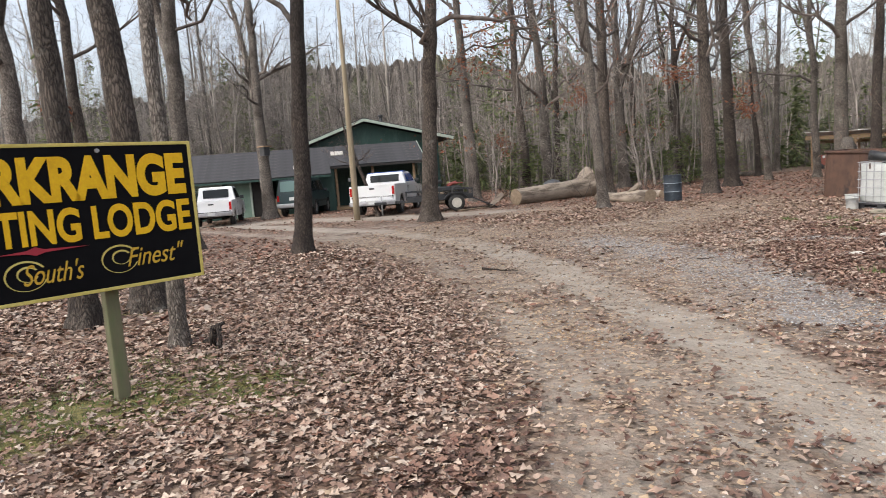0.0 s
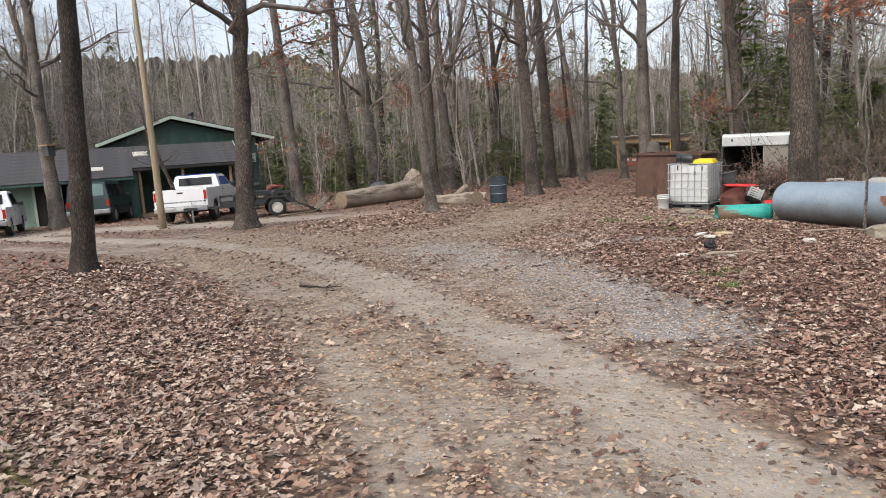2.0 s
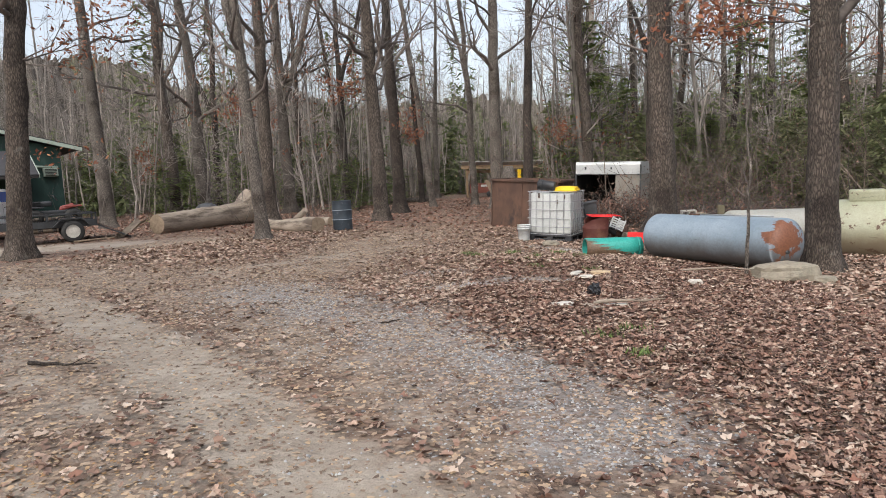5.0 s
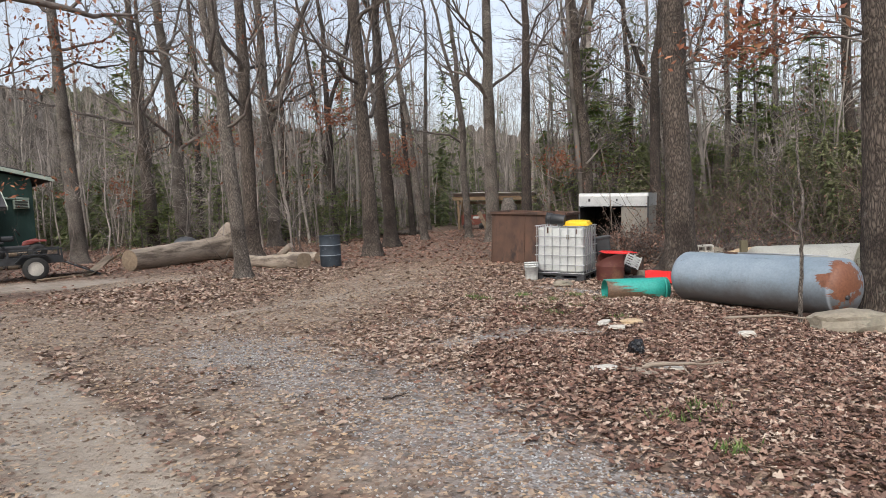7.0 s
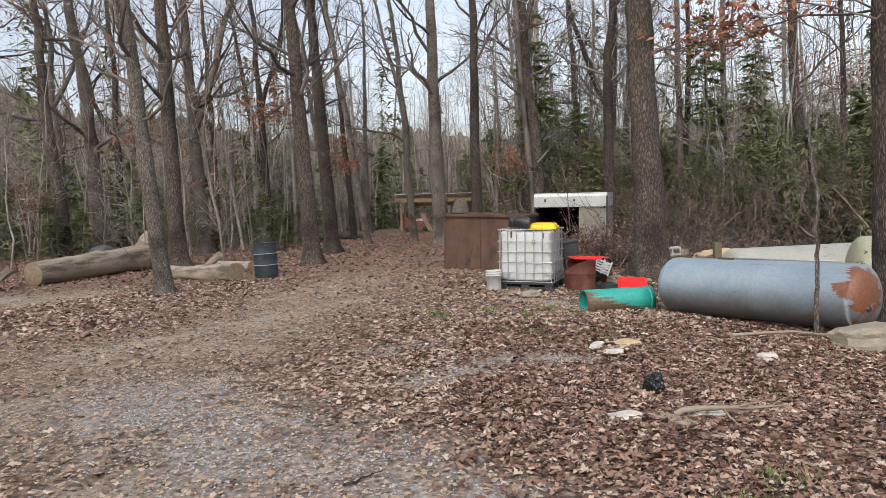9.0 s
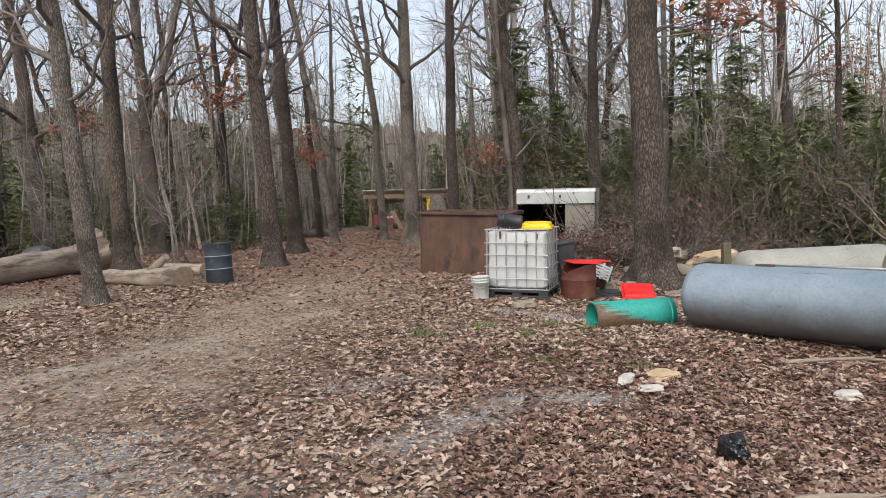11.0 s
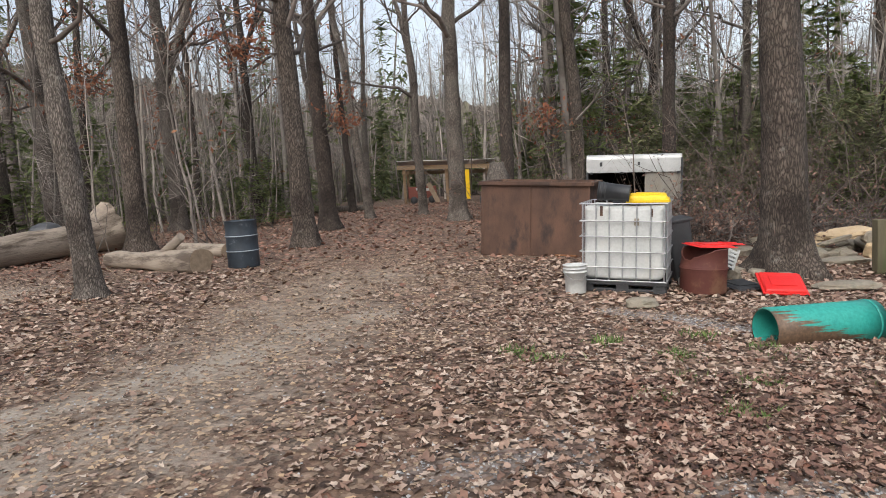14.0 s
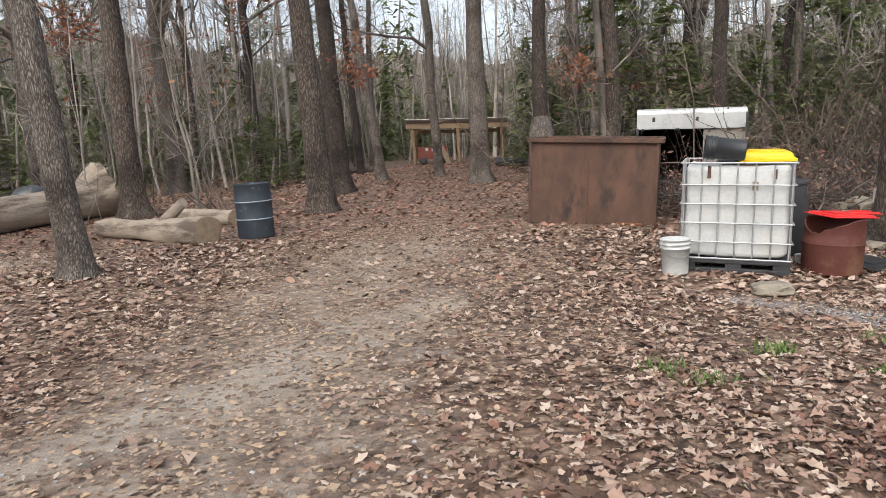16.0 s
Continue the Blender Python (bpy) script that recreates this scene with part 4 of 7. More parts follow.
def hills():
    """Wooded rises that close the view far off, one behind the other, with ragged treetops."""
    r = np.random.default_rng(5)
    n = 1500
    a = np.linspace(0, math.tau, n + 1)[:-1]
    V, Q, o = [], [], 0
    for rad, top, rag in ((82, 7.0, 3.5), (96, 9.5, 4.0), (112, 12.5, 4.5)):
        h = top + 1.8 * np.sin(a * 5 + rad) + 1.2 * np.sin(a * 17 + rad) + 0.35 * rag * r.random(n) + 10.0 * np.exp(-((a - 2.35) / 0.38) ** 2)
        for hz, dr in ((-0.6, 0.0), (0.5, 0.6), (1.0, 1.6)):
            z = np.full(n, -0.6) if hz < 0 else h * hz
            jit = r.normal(0, 0.5, n) if hz > 0 else 0.0
            V.append(np.stack([-3 + (rad + dr + jit) * np.cos(a), (rad + dr + jit) * np.sin(a), z], -1))
        idx = np.arange(3 * n).reshape(3, n) + o
        nx = np.roll(idx, -1, 1)
        Q.append(np.stack([idx[:-1], nx[:-1], nx[1:], idx[1:]], -1).reshape(-1, 4))
        o += 3 * n
    me = mesh_np("backdrop", np.concatenate(V), np.concatenate(Q))
    me.materials.append(far_hill_material())
    return tagged(new("backdrop", me), "grey-brown wooded hillside far behind the trees", "hillside", kind="structure")


def far_hill_material():
    m, n, l, p = nodes_of("far_wooded_hill")
    sp = texture_space(n, l, (1, 1, 0.1))
    s1 = noise_of(n, l, sp, 1.7, 6, 0.75)
    s2 = noise_of(n, l, texture_space(n, l, (1, 1, 0.5)), 0.22, 5)
    r1 = ramp(n, [(0.38, (0.055, 0.047, 0.04)), (0.5, (0.125, 0.106, 0.09)), (0.6, (0.25, 0.22, 0.195))])
    l.new(s1.outputs[0], r1.inputs[0])
    r2 = ramp(n, [(0.52, (0, 0, 0)), (0.66, (1, 1, 1))])
    l.new(s2.outputs[0], r2.inputs[0])
    green = mixed(n, l, 1.0, r1.outputs[0], (0.6, 0.75, 0.42), "MULTIPLY")
    l.new(mixed(n, l, r2.outputs[0], r1.outputs[0], green), p.inputs["Base Color"])
    p.inputs["Roughness"].default_value = 1.0
    return m


hills()
# ---- thicket and brush heaps on the right ----
def tangle(name, label, category, count, centre, spread, height, seed, leafy=0, flat=0.35, mat="twig"):
    """A heap or hedge of crossing bare stems, with withered leaves caught in it."""
    r = np.random.default_rng(seed)
    x, y = r.normal(centre[0], spread[0], count), r.normal(centre[1], spread[1], count)
    st = np.stack([x, y, gz(x, y) + r.uniform(0, height * 0.5, count)], -1)
    d = np.stack([r.normal(0, 0.7, count), r.normal(0, 0.5, count), np.abs(r.normal(flat, 0.35, count))], -1)
    d /= np.linalg.norm(d, axis=1, keepdims=True)
    P, R, t = branch_level(r, st, d, r.uniform(0.4, 1.5, count) * height, r.uniform(0.006, 0.02, count), 4, 3, r.uniform(-0.35, 0.05, count), 0.07)
    P2, R2, t2 = branch_level(r, *children(r, P, R, 3, 0.2, 1, 0.7, 0.45, 0.7), 3, 3, np.zeros(count * 3), 0.07)
    th = thing(name, label, category, 0, 0, 0, kind="stuff")
    part("stems", mesh_np("stems", *gather([t, t2]), smooth=True), MAT[mat], th)
    if leafy:
        pts = P2.reshape(-1, 3)[r.choice(len(P2) * 3, leafy)]
        V, T = leaf_cards(r, pts, 0.045, 1, 0.05)
        part("leaf_scraps", mesh_np("leaf_scraps", V, None, T), MAT["litter_damp"], th)
    return th


tangle("brush_pile", "heap of dead brush and leaves before the box trailer", "brush", 600, (2.9, 5.3), (0.85, 0.7), 0.8, 71, 5200)
tangle("brush_pile", "tangled dead branches behind the stone heap", "brush", 420, (6.2, 6.2), (1.8, 0.8), 0.9, 72, 1500)
tangle("thicket", "dense bare thicket along the edge of the woods", "thicket", 850, (9.5, 9.5), (4.5, 2.0), 2.3, 73, 3500, 0.9, "bramble")
tangle("thicket", "dense bare thicket behind the tanks", "thicket", 650, (12.0, 2.5), (1.8, 3.2), 2.4, 74, 2200, 0.9, "bramble")
hr = np.random.default_rng(79)
for i in range(52):
    if i >= 34:
        x, y = float(hr.uniform(6.5, 14)), float(hr.uniform(5.5, 12))
    elif i < 24:
        x, y = float(hr.uniform(5.5, 17)), float(hr.uniform(11.5, 20))
    else:
        x, y = float(hr.uniform(12, 19)), float(hr.uniform(-3, 11))
    k = int(hr.integers(3))
    th = thing("conifer", "green young hemlock in the thicket behind the tanks", "tree", x, y, rz=float(hr.uniform(0, 360)), group="evergreens in the thicket")
    s = float(hr.uniform(0.45, 0.8))
    s *= 0.75 if i >= 34 else 1.0
    th.scale = (s * 1.35, s * 1.35, s)
    part("trunk", SPRUCE[k][0], None, th)
    part("foliage", SPRUCE[k][1], None, th)


made = 0
while made < 40:
    ang, dist = float(hr.uniform(radians(-38), radians(36))), float(hr.uniform(21, 42))
    x, y = -3 - dist * math.sin(ang), -8 + dist * math.cos(ang)
    if in_clearing(x, y):
        continue
    k = int(hr.integers(2))
    th = thing("conifer", "small green hemlock sapling under the bare trees", "tree", x, y, rz=float(hr.uniform(0, 360)), group="hemlock saplings")
    s = float(hr.uniform(0.3, 0.6))
    th.scale = (s * 1.4, s * 1.4, s)
    part("trunk", SPRUCE[k][0], None, th)
    part("foliage", SPRUCE[k][1], None, th)
    made += 1


def clinging_leaves():
    """Withered oak leaves still hanging in the woods."""
    r = np.random.default_rng(91)
    pts = []
    while len(pts) < 70:
        ang, dist = r.uniform(radians(-40), radians(70)), r.uniform(15, 42)
        x, y = -3 - dist * math.sin(ang), -8 + dist * math.cos(ang)
        if in_clearing(x, y):
            continue
        c = np.array([x, y, r.uniform(2.0, 9.5)])
        pts.append(c + r.normal(0, 1, (int(r.integers(20, 75)), 3)) * np.array([0.8, 0.8, 0.28]))
    P = np.concatenate(pts)
    V, T = leaf_cards(r, P, 0.075, 1, 0.05)
    me = mesh_np("clinging_leaves", V, None, T)
    me.materials.append(MAT["rust_leaf"])
    tagged(new("clinging_leaves", me), "rust-brown withered leaves hanging in the bare woods", "foliage", kind="stuff")


clinging_leaves()
# ---- single trees between the clearing and the woods ----
MID = [(-16.1, 14.9, 0.34), (-14.4, 23.4, 0.2), (-6.9, 23.5, 0.17), (-3.2, 18.3, 0.18), (5.5, 23.5, 0.24), (5.6, 18.4, 0.27), (7.6, 13.7, 0.14), (12.9, 14.8, 0.24), (12.2, 10.6, 0.12), (-19.4, 17.8, 0.22), (-15.7, 11.6, 0.26), (-10.8, 21.0, 0.22), (-5.2, 17.2, 0.17), (2.2, 13.2, 0.23), (4.4, 11.0, 0.22), (-13.0, -13.8, 0.2), (-20.9, -8.4, 0.22), (-20.5, 25.0, 0.24), (-7.2, 31.0, 0.2), (7.4, 21.4, 0.22), (9.0, 17.5, 0.16), (-9.0, 27.5, 0.2)]
mr_ = np.random.default_rng(500)
for i, (x, y, r0) in enumerate(MID):
    bk = ("bark_grey", "bark_oak", "bark_dark")[i % 3]
    tree(x, y, r0, 14 + 5 * float(mr_.random()), 520 + i, (float(mr_.normal(-0.005, 0.035)), float(mr_.normal(0, 0.02))), bk, 0.25, 8, (0, 70, 0, 50)[i % 4], ("tall bare grey trunk at the edge of the woods", "bare furrowed trunk with withered leaves in the woods", "dark bare trunk at the edge of the woods")[i % 3], 0.5, 1, low_leaf=(float(mr_.normal(0, 1.0)), -0.7, float(mr_.uniform(2.5, 6.5)), 1.0) if i % 3 == 1 else None, reach=1.1, bend=0.14, fork=(float(mr_.uniform(0.25, 0.5)), float(mr_.choice([-0.25, 0.25, 0.4]))) if i % 2 else None)
# ---- things beside the clearing ----
def tote():
    th = thing("ibc_tote", "white plastic liquid tote in a galvanised cage on a black pallet", "tote", -0.01, 0.0, 0.0, ry=2.4, rz=-20.5)
    w, d, z0, z1 = 1.07, 0.9, 0.155, 1.14
    bm = rbox(w - 0.07, d - 0.07, z1 - z0 - 0.03, 0.07, w / 2, d / 2, (z0 + z1) / 2 - 0.005, 4)
    bmesh.ops.subdivide_edges(bm, edges=bm.edges[:], cuts=2, use_grid_fill=True)
    for v in bm.verts:
        v.co += v.normal * 0.012 * math.sin(v.co.x * 26) * math.sin(v.co.z * 30)
    tank = part("tank", bm, MAT["plastic_white"], th)
    part("cap", moved(lathe([(0, 0.05), (0.11, 0.05), (0.12, 0.04), (0.12, 0), (0, 0)], 24), Matrix.Translation((w * 0.42, d * 0.55, z1 - 0.03))), MAT["plastic_black"], tank)
    vert = mesh_of("bar", *bar_geo((0, 0, z0 - 0.01), (0, 0, z1 + 0.02), 0.0095))
    horx = mesh_of("bar", *bar_geo((0, 0, 0), (w, 0, 0), 0.0095))
    hory = mesh_of("bar", *bar_geo((0, 0, 0), (0, d, 0), 0.0095))
    for me in (vert, horx, hory):
        me.materials.append(MAT["galv"])
    for i in range(7):
        for yy in (0, d):
            part("cage_bar", vert, None, th, at=Matrix.Translation((w * (0.02 + 0.16 * i), yy, 0)))
    for i in range(1, 6):
        for xx in (0, w):
            part("cage_bar", vert, None, th, at=Matrix.Translation((xx, d * i / 6, 0)))
    for z in (z0, 0.33, 0.53, 0.73, 0.93, z1 + 0.015):
        for yy in (-0.012, d + 0.012):
            part("cage_bar", horx, None, th, at=Matrix.Translation((0, yy, z)))
        for xx in (-0.012, w + 0.012):
            part("cage_bar", hory, None, th, at=Matrix.Translation((xx, 0, z)))
    for i in range(3):
        part("pallet_runner", rbox(w + 0.02, 0.12, 0.05, 0.008, w / 2, 0.06 + i * (d - 0.12) / 2, 0.025), MAT["plastic_black"], th)
    part("pallet_deck", rbox(w + 0.03, d + 0.02, 0.05, 0.01, w / 2, d / 2, 0.125), MAT["plastic_black"], th)
    for i in range(3):
        for j in range(3):
            part("pallet_block", rbox(0.16, 0.13, 0.06, 0.008, 0.08 + i * (w - 0.16) / 2, 0.065 + j * (d - 0.13) / 2, 0.075), MAT["plastic_black"], th)
    part("label_scrap", rbox(0.06, 0.004, 0.09, 0.0, w * 0.66, 0.012, 0.92), MAT["stone"], th, "torn brown paper scrap")
    part("label_scrap", rbox(0.035, 0.004, 0.13, 0.0, w * 0.245, 0.012, 1.06), MAT["rust"], th, "dark rusty strap end")
    part("label_scrap", rbox(0.03, 0.004, 0.1, 0.0, w * 0.83, 0.012, 1.04), MAT["rust"], th, "dark rusty strap end")
    return th


def bar_geo(a, b, r, n=6):
    a, b = Vector(a), Vector(b)
    q = (b - a).to_track_quat("Z", "Y")
    vs = [p + q @ Vector((r * math.cos(i / n * math.tau), r * math.sin(i / n * math.tau), 0)) for p in (a, b) for i in range(n)]
    fs = [(i, (i + 1) % n, n + (i + 1) % n, n + i) for i in range(n)] + [tuple(range(n))[::-1], tuple(range(n, 2 * n))]
    return vs, fs


def pail(name, label, x, y, r, h, mat, m=None, handle=True):
    th = thing(name, label, "bucket", x, y)
    if m is not None:
        th.matrix_basis = m
    bm = lathe([(0, 0.004), (r * 0.86, 0.0), (r * 0.88, 0.01), (r * 0.95, h * 0.72), (r * 1.05, h * 0.73), (r * 1.05, h * 0.76), (r * 0.97, h * 0.77), (r * 0.98, h * 0.84), (r * 1.05, h * 0.85), (r * 1.05, h * 0.88), (r * 0.99, h * 0.89), (r, h * 0.97), (r * 1.06, h * 0.97), (r * 1.06, h), (r * 0.97, h), (r * 0.84, 0.02), (0, 0.02)], 32)
    part("body", bm, mat, th)
    if handle:
        pts = [(r * 1.06 * math.cos(a), -0.25 * r * math.sin(a) - r * 0.98 * math.sin(a), h * 0.86 - h * 0.35 * math.sin(a)) for a in np.linspace(0, math.pi, 13)]
        part("handle", join(*[rod(p, q, 0.004, 6) for p, q in zip(pts, pts[1:])]), MAT["galv"], th)
    return th


def drum(name, label, x, y, h, r, body, hoops, hoop_mat, torn=0.0, z=None, rx=0.0, ry=0.0, rz=0.0):
    th = thing(name, label, "drum", x, y, z, rz=rz, rx=rx, ry=ry)
    prof = [(0, 0.02), (r * 0.96, 0.02), (r * 0.98, 0.0), (r, 0.015)]
    for q in hoops:
        prof += [(r, q * h - 0.03), (r * 1.035, q * h), (r, q * h + 0.03)]
    prof += [(r, h - 0.02), (r * 1.02, h - 0.012), (r * 1.02, h), (r * 0.97, h), (r * 0.96, h - 0.025)]
    prof += [(0, h - 0.03)] if not torn else [(r * 0.95, 0.05), (0, 0.05)]
    bm = lathe(prof, 40)
    if torn:
        for v in bm.verts:
            a = math.atan2(v.co.y, v.co.x)
            if v.co.z > h * 0.75:
                k = max(0.0, math.cos(a - math.radians(205))) ** 2
                v.co.z -= torn * k * (0.75 + 0.35 * noise.noise(Vector((a * 3.0, 1.7, 0.0))))
                v.co.x *= 1 - 0.12 * k
                v.co.y *= 1 - 0.12 * k
    part("shell", bm, body, th)
    for q in hoops:
        part("hoop", moved(lathe([(r * 1.0, -0.012), (r * 1.042, -0.006), (r * 1.042, 0.006), (r * 1.0, 0.012)], 40), Matrix.Translation((0, 0, q * h))), hoop_mat, th)
    return th


def bin_lid(name, label, m, mat, sx, sy, sz):
    th = thing(name, label, "lid")
    th.matrix_basis = m
    bm = rbox(sx, sy, sz, sz * 0.35, 0, 0, sz / 2, 3, top=0.9)
    part("shell", bm, mat, th)
    part("rim", join(rbox(sx * 1.05, 0.03, sz * 0.35, 0.006, 0, sy / 2, sz * 0.2), rbox(sx * 1.05, 0.03, sz * 0.35, 0.006, 0, -sy / 2, sz * 0.2), rbox(0.03, sy, sz * 0.35, 0.006, sx / 2, 0, sz * 0.2), rbox(0.03, sy, sz * 0.35, 0.006, -sx / 2, 0, sz * 0.2)), mat, th)
    part("ridge", rbox(sx * 0.6, sy * 0.5, 0.015, 0.006, 0, 0, sz + 0.004), mat, th)
    return th


tote()
lid_on = pose(-0.01, 0.0, 0.0, 0, 2.4, -20.5)
bin_lid("bin_lid", "yellow plastic bin lid lying on the white tote", lid_on @ pose(0.8, 0.42, 1.16, 2, 0, 6), MAT["plastic_yellow"], 0.52, 0.42, 0.1)
pail("plant_pot", "black plastic bucket lying on its side on the tote", 0, 0, 0.12, 0.4, MAT["plastic_black"], lid_on @ pose(0.6, 0.16, 1.275, 0, -84, 4), False)
pail("bucket", "white five gallon plastic bucket with wire handle on leaves", -0.1, -0.16, 0.15, 0.37, MAT["plastic_white"])
drum("oil_drum", "weathered dark blue steel drum with pale hoops", -5.72, 3.68, 0.88, 0.292, MAT["blue_drum"], (0.36, 0.68), MAT["hoop"])
drum("rusty_drum", "cut-down rusty dark red steel drum with torn rim", 1.55, -0.1, 0.58, 0.29, MAT["rust_drum"], (0.55,), MAT["rust_drum"], 0.2, ry=3)
bin_lid("bin_lid", "red plastic bin lid resting on the rusty drum", pose(1.66, -0.06, 0.505, 2, 5, 12), MAT["plastic_red"], 0.5, 0.44, 0.028)
bin_lid("bin_lid", "red plastic bin lid hung over the drum's edge", pose(1.95, 0.1, 0.485, 0, 7, 40), MAT["plastic_red"], 0.34, 0.3, 0.028)
bin_lid("bin_lid", "red plastic bin lid lying tilted on the leaves", pose(2.55, -0.12, -0.05, 24, 4, -8), MAT["plastic_red"], 0.52, 0.46, 0.06)
bin_lid("rubber_mat", "black plastic panel lying on the leaves", pose(2.2, 0.3, -0.11, 6, 3, 25), MAT["plastic_black"], 0.55, 0.5, 0.03)


def trash_bin():
    th = thing("trash_bin", "dark grey plastic trash bin leaning beside the tote", "bin", 1.6, 0.85, -0.1, rx=0, ry=-8)
    part("body", rbox(0.3, 0.4, 0.9, 0.04, 0, 0, 0.46, 3, top=1.15), MAT["plastic_black"], th)
    part("rim", rbox(0.4, 0.5, 0.05, 0.015, 0, 0, 0.9), MAT["plastic_black"], th)
    part("handle", rod((-0.2, 0.33, 0.86), (0.2, 0.33, 0.86), 0.015), MAT["plastic_black"], th)
    cr = thing("crate", "white slotted plastic crate among scrap", "crate", 2.08, 0.62, 0.12, rz=20, ry=25)
    for i in range(5):
        part("slat", rbox(0.34, 0.015, 0.035, 0.004, 0, 0, 0.03 + 0.055 * i), MAT["plastic_white"], cr)
        part("slat", rbox(0.015, 0.26, 0.035, 0.004, 0.17, 0.13, 0.03 + 0.055 * i), MAT["plastic_white"], cr)
    for xx, yy in ((-0.17, 0), (0.17, 0), (0.17, 0.26), (0, 0)):
        part("post", rbox(0.03, 0.03, 0.3, 0.004, xx, yy, 0.15), MAT["plastic_white"], cr)
    part("base", rbox(0.36, 0.28, 0.02, 0.004, 0, 0.13, 0.01), MAT["plastic_black"], cr)
    for i, (x, y, z, rx, ry, rz, sx, sy, sz, mt, nm, lab) in enumerate([
        (1.95, 1.1, 0.0, 10, 20, 30, 0.5, 0.3, 0.22, "plastic_black", "engine_part", "greasy black machine part on the scrap heap"),
        (2.25, 1.25, -0.1, 0, -12, 70, 0.45, 0.35, 0.25, "rust", "scrap_box", "rusty steel box on the scrap heap"),
        (1.5, 0.3, -0.06, 0, 0, 10, 0.26, 0.12, 0.11, "plastic_white", "jug", "white plastic jug lying behind the drum")]):
        s = thing(nm, lab, "scrap", x, y, z, rz=rz, rx=rx, ry=ry)
        part("body", rbox(sx, sy, sz, min(sx, sy, sz) * 0.25, 0, 0, sz / 2, 3), MAT[mt], s)
        part("fitting", moved(lathe([(0, 0.06), (0.03, 0.06), (0.035, 0.0), (0, 0)], 12), pose(sx * 0.3, 0, sz * 0.95)), MAT["galv"], s)


trash_bin()


def dumpster():
    th = thing("dumpster", "rusty brown open steel dumpster full of rubbish", "dumpster", -1.22, 4.15, 0.04, rz=-17, ry=3.8)
    w, d, h = 2.02, 1.55, 1.4
    part("front_panel", rbox(w, 0.02, h, 0.004, w / 2, 0, h / 2 + 0.03), MAT["rust"], th)
    part("rear_panel", rbox(w, 0.02, h, 0.004, w / 2, d, h / 2 + 0.03), MAT["rust"], th)
    part("side_panel", rbox(0.02, d, h, 0.004, 0.012, d / 2, h / 2 + 0.03), MAT["rust"], th)
    side = prism([(0, 0.03), (0.0, 0.42), (0.28, 0.48), (0.36, 0.2), (0.42, 0.03), (d, 0.03), (d, h + 0.03), (0, h + 0.03)][::-1], 0.02)
    part("side_panel", moved(side, Matrix.Translation((w - 0.012, 0, 0)) @ pose(0, 0, 0, 0, 0, 90)), MAT["rust"], th, "rusted panel with a torn corner")
    part("floor_panel", rbox(w, d, 0.03, 0.004, w / 2, d / 2, 0.05), MAT["rust"], th)
    for a, b in (((-0.05, -0.03, h), (w + 0.05, -0.03, h)), ((-0.05, d + 0.03, h), (w + 0.05, d + 0.03, h)), ((-0.03, 0, h), (-0.03, d, h)), ((w + 0.03, 0, h), (w + 0.03, d, h))):
        part("rim", beam(a, b, 0.09, 0.07), MAT["rust"], th)
    for x in (w * 0.46, w * 0.995, 0.005):
        part("rib", rbox(0.035, 0.03, h * 0.97, 0.006, x, -0.02, h / 2 + 0.02), MAT["rust"], th)
    part("skid", rbox(w, 0.1, 0.06, 0.006, w / 2, 0.1, 0.02), MAT["rust"], th)
    part("lip", rbox(0.4, 0.03, 0.03, 0.008, w * 0.8, -0.022, 0.08), MAT["rust_orange"], th)
    top = th.matrix_basis
    for i, (x, y, z, rx, ry, rz, sx, sy, sz, mt, nm, lab) in enumerate([
        (0.45, 0.6, 1.26, 6, 0, 10, 0.5, 0.4, 0.14, "stone_pale", "cardboard", "pale soggy cardboard in the dumpster"),
        (1.5, 0.5, 1.28, 12, 4, 20, 0.55, 0.35, 0.13, "stone_pale", "rubbish_bag", "pale plastic bag on top of the dumpster"),
        (1.25, 0.45, 1.26, 0, -8, -20, 0.4, 0.35, 0.2, "plastic_yellow", "plastic_sheet", "crumpled yellow plastic sheet in the dumpster"),
        (0.9, 0.9, 1.1, 0, 4, 0, 1.7, 1.1, 0.2, "rust", "rubbish_heap", "brown mixed rubbish filling the dumpster")]):
        s = thing(nm, lab, "rubbish")
        s.matrix_basis = top @ pose(x, y, z, rx, ry, rz)
        bm = rbox(sx, sy, sz, sz * 0.3, 0, 0, 0, 3)
        bmesh.ops.subdivide_edges(bm, edges=bm.edges[:], cuts=2, use_grid_fill=True)
        for v in bm.verts:
            v.co += v.normal * 0.05 * noise.noise(v.co * 7 + Vector((i, 0, 0)))
        part("body", bm, MAT[mt], s)
    st = thing("tree_stump_top", "rotten pale broken snag behind the dumpster", "stump", -0.75, 5.9)
    bm = lathe([(0, 0), (0.3, 0), (0.27, 0.8), (0.24, 1.5), (0.12, 1.8), (0, 1.72)], 20, wobble=0.03)
    part("wood", bm, MAT["bark_grey"], st)


dumpster()


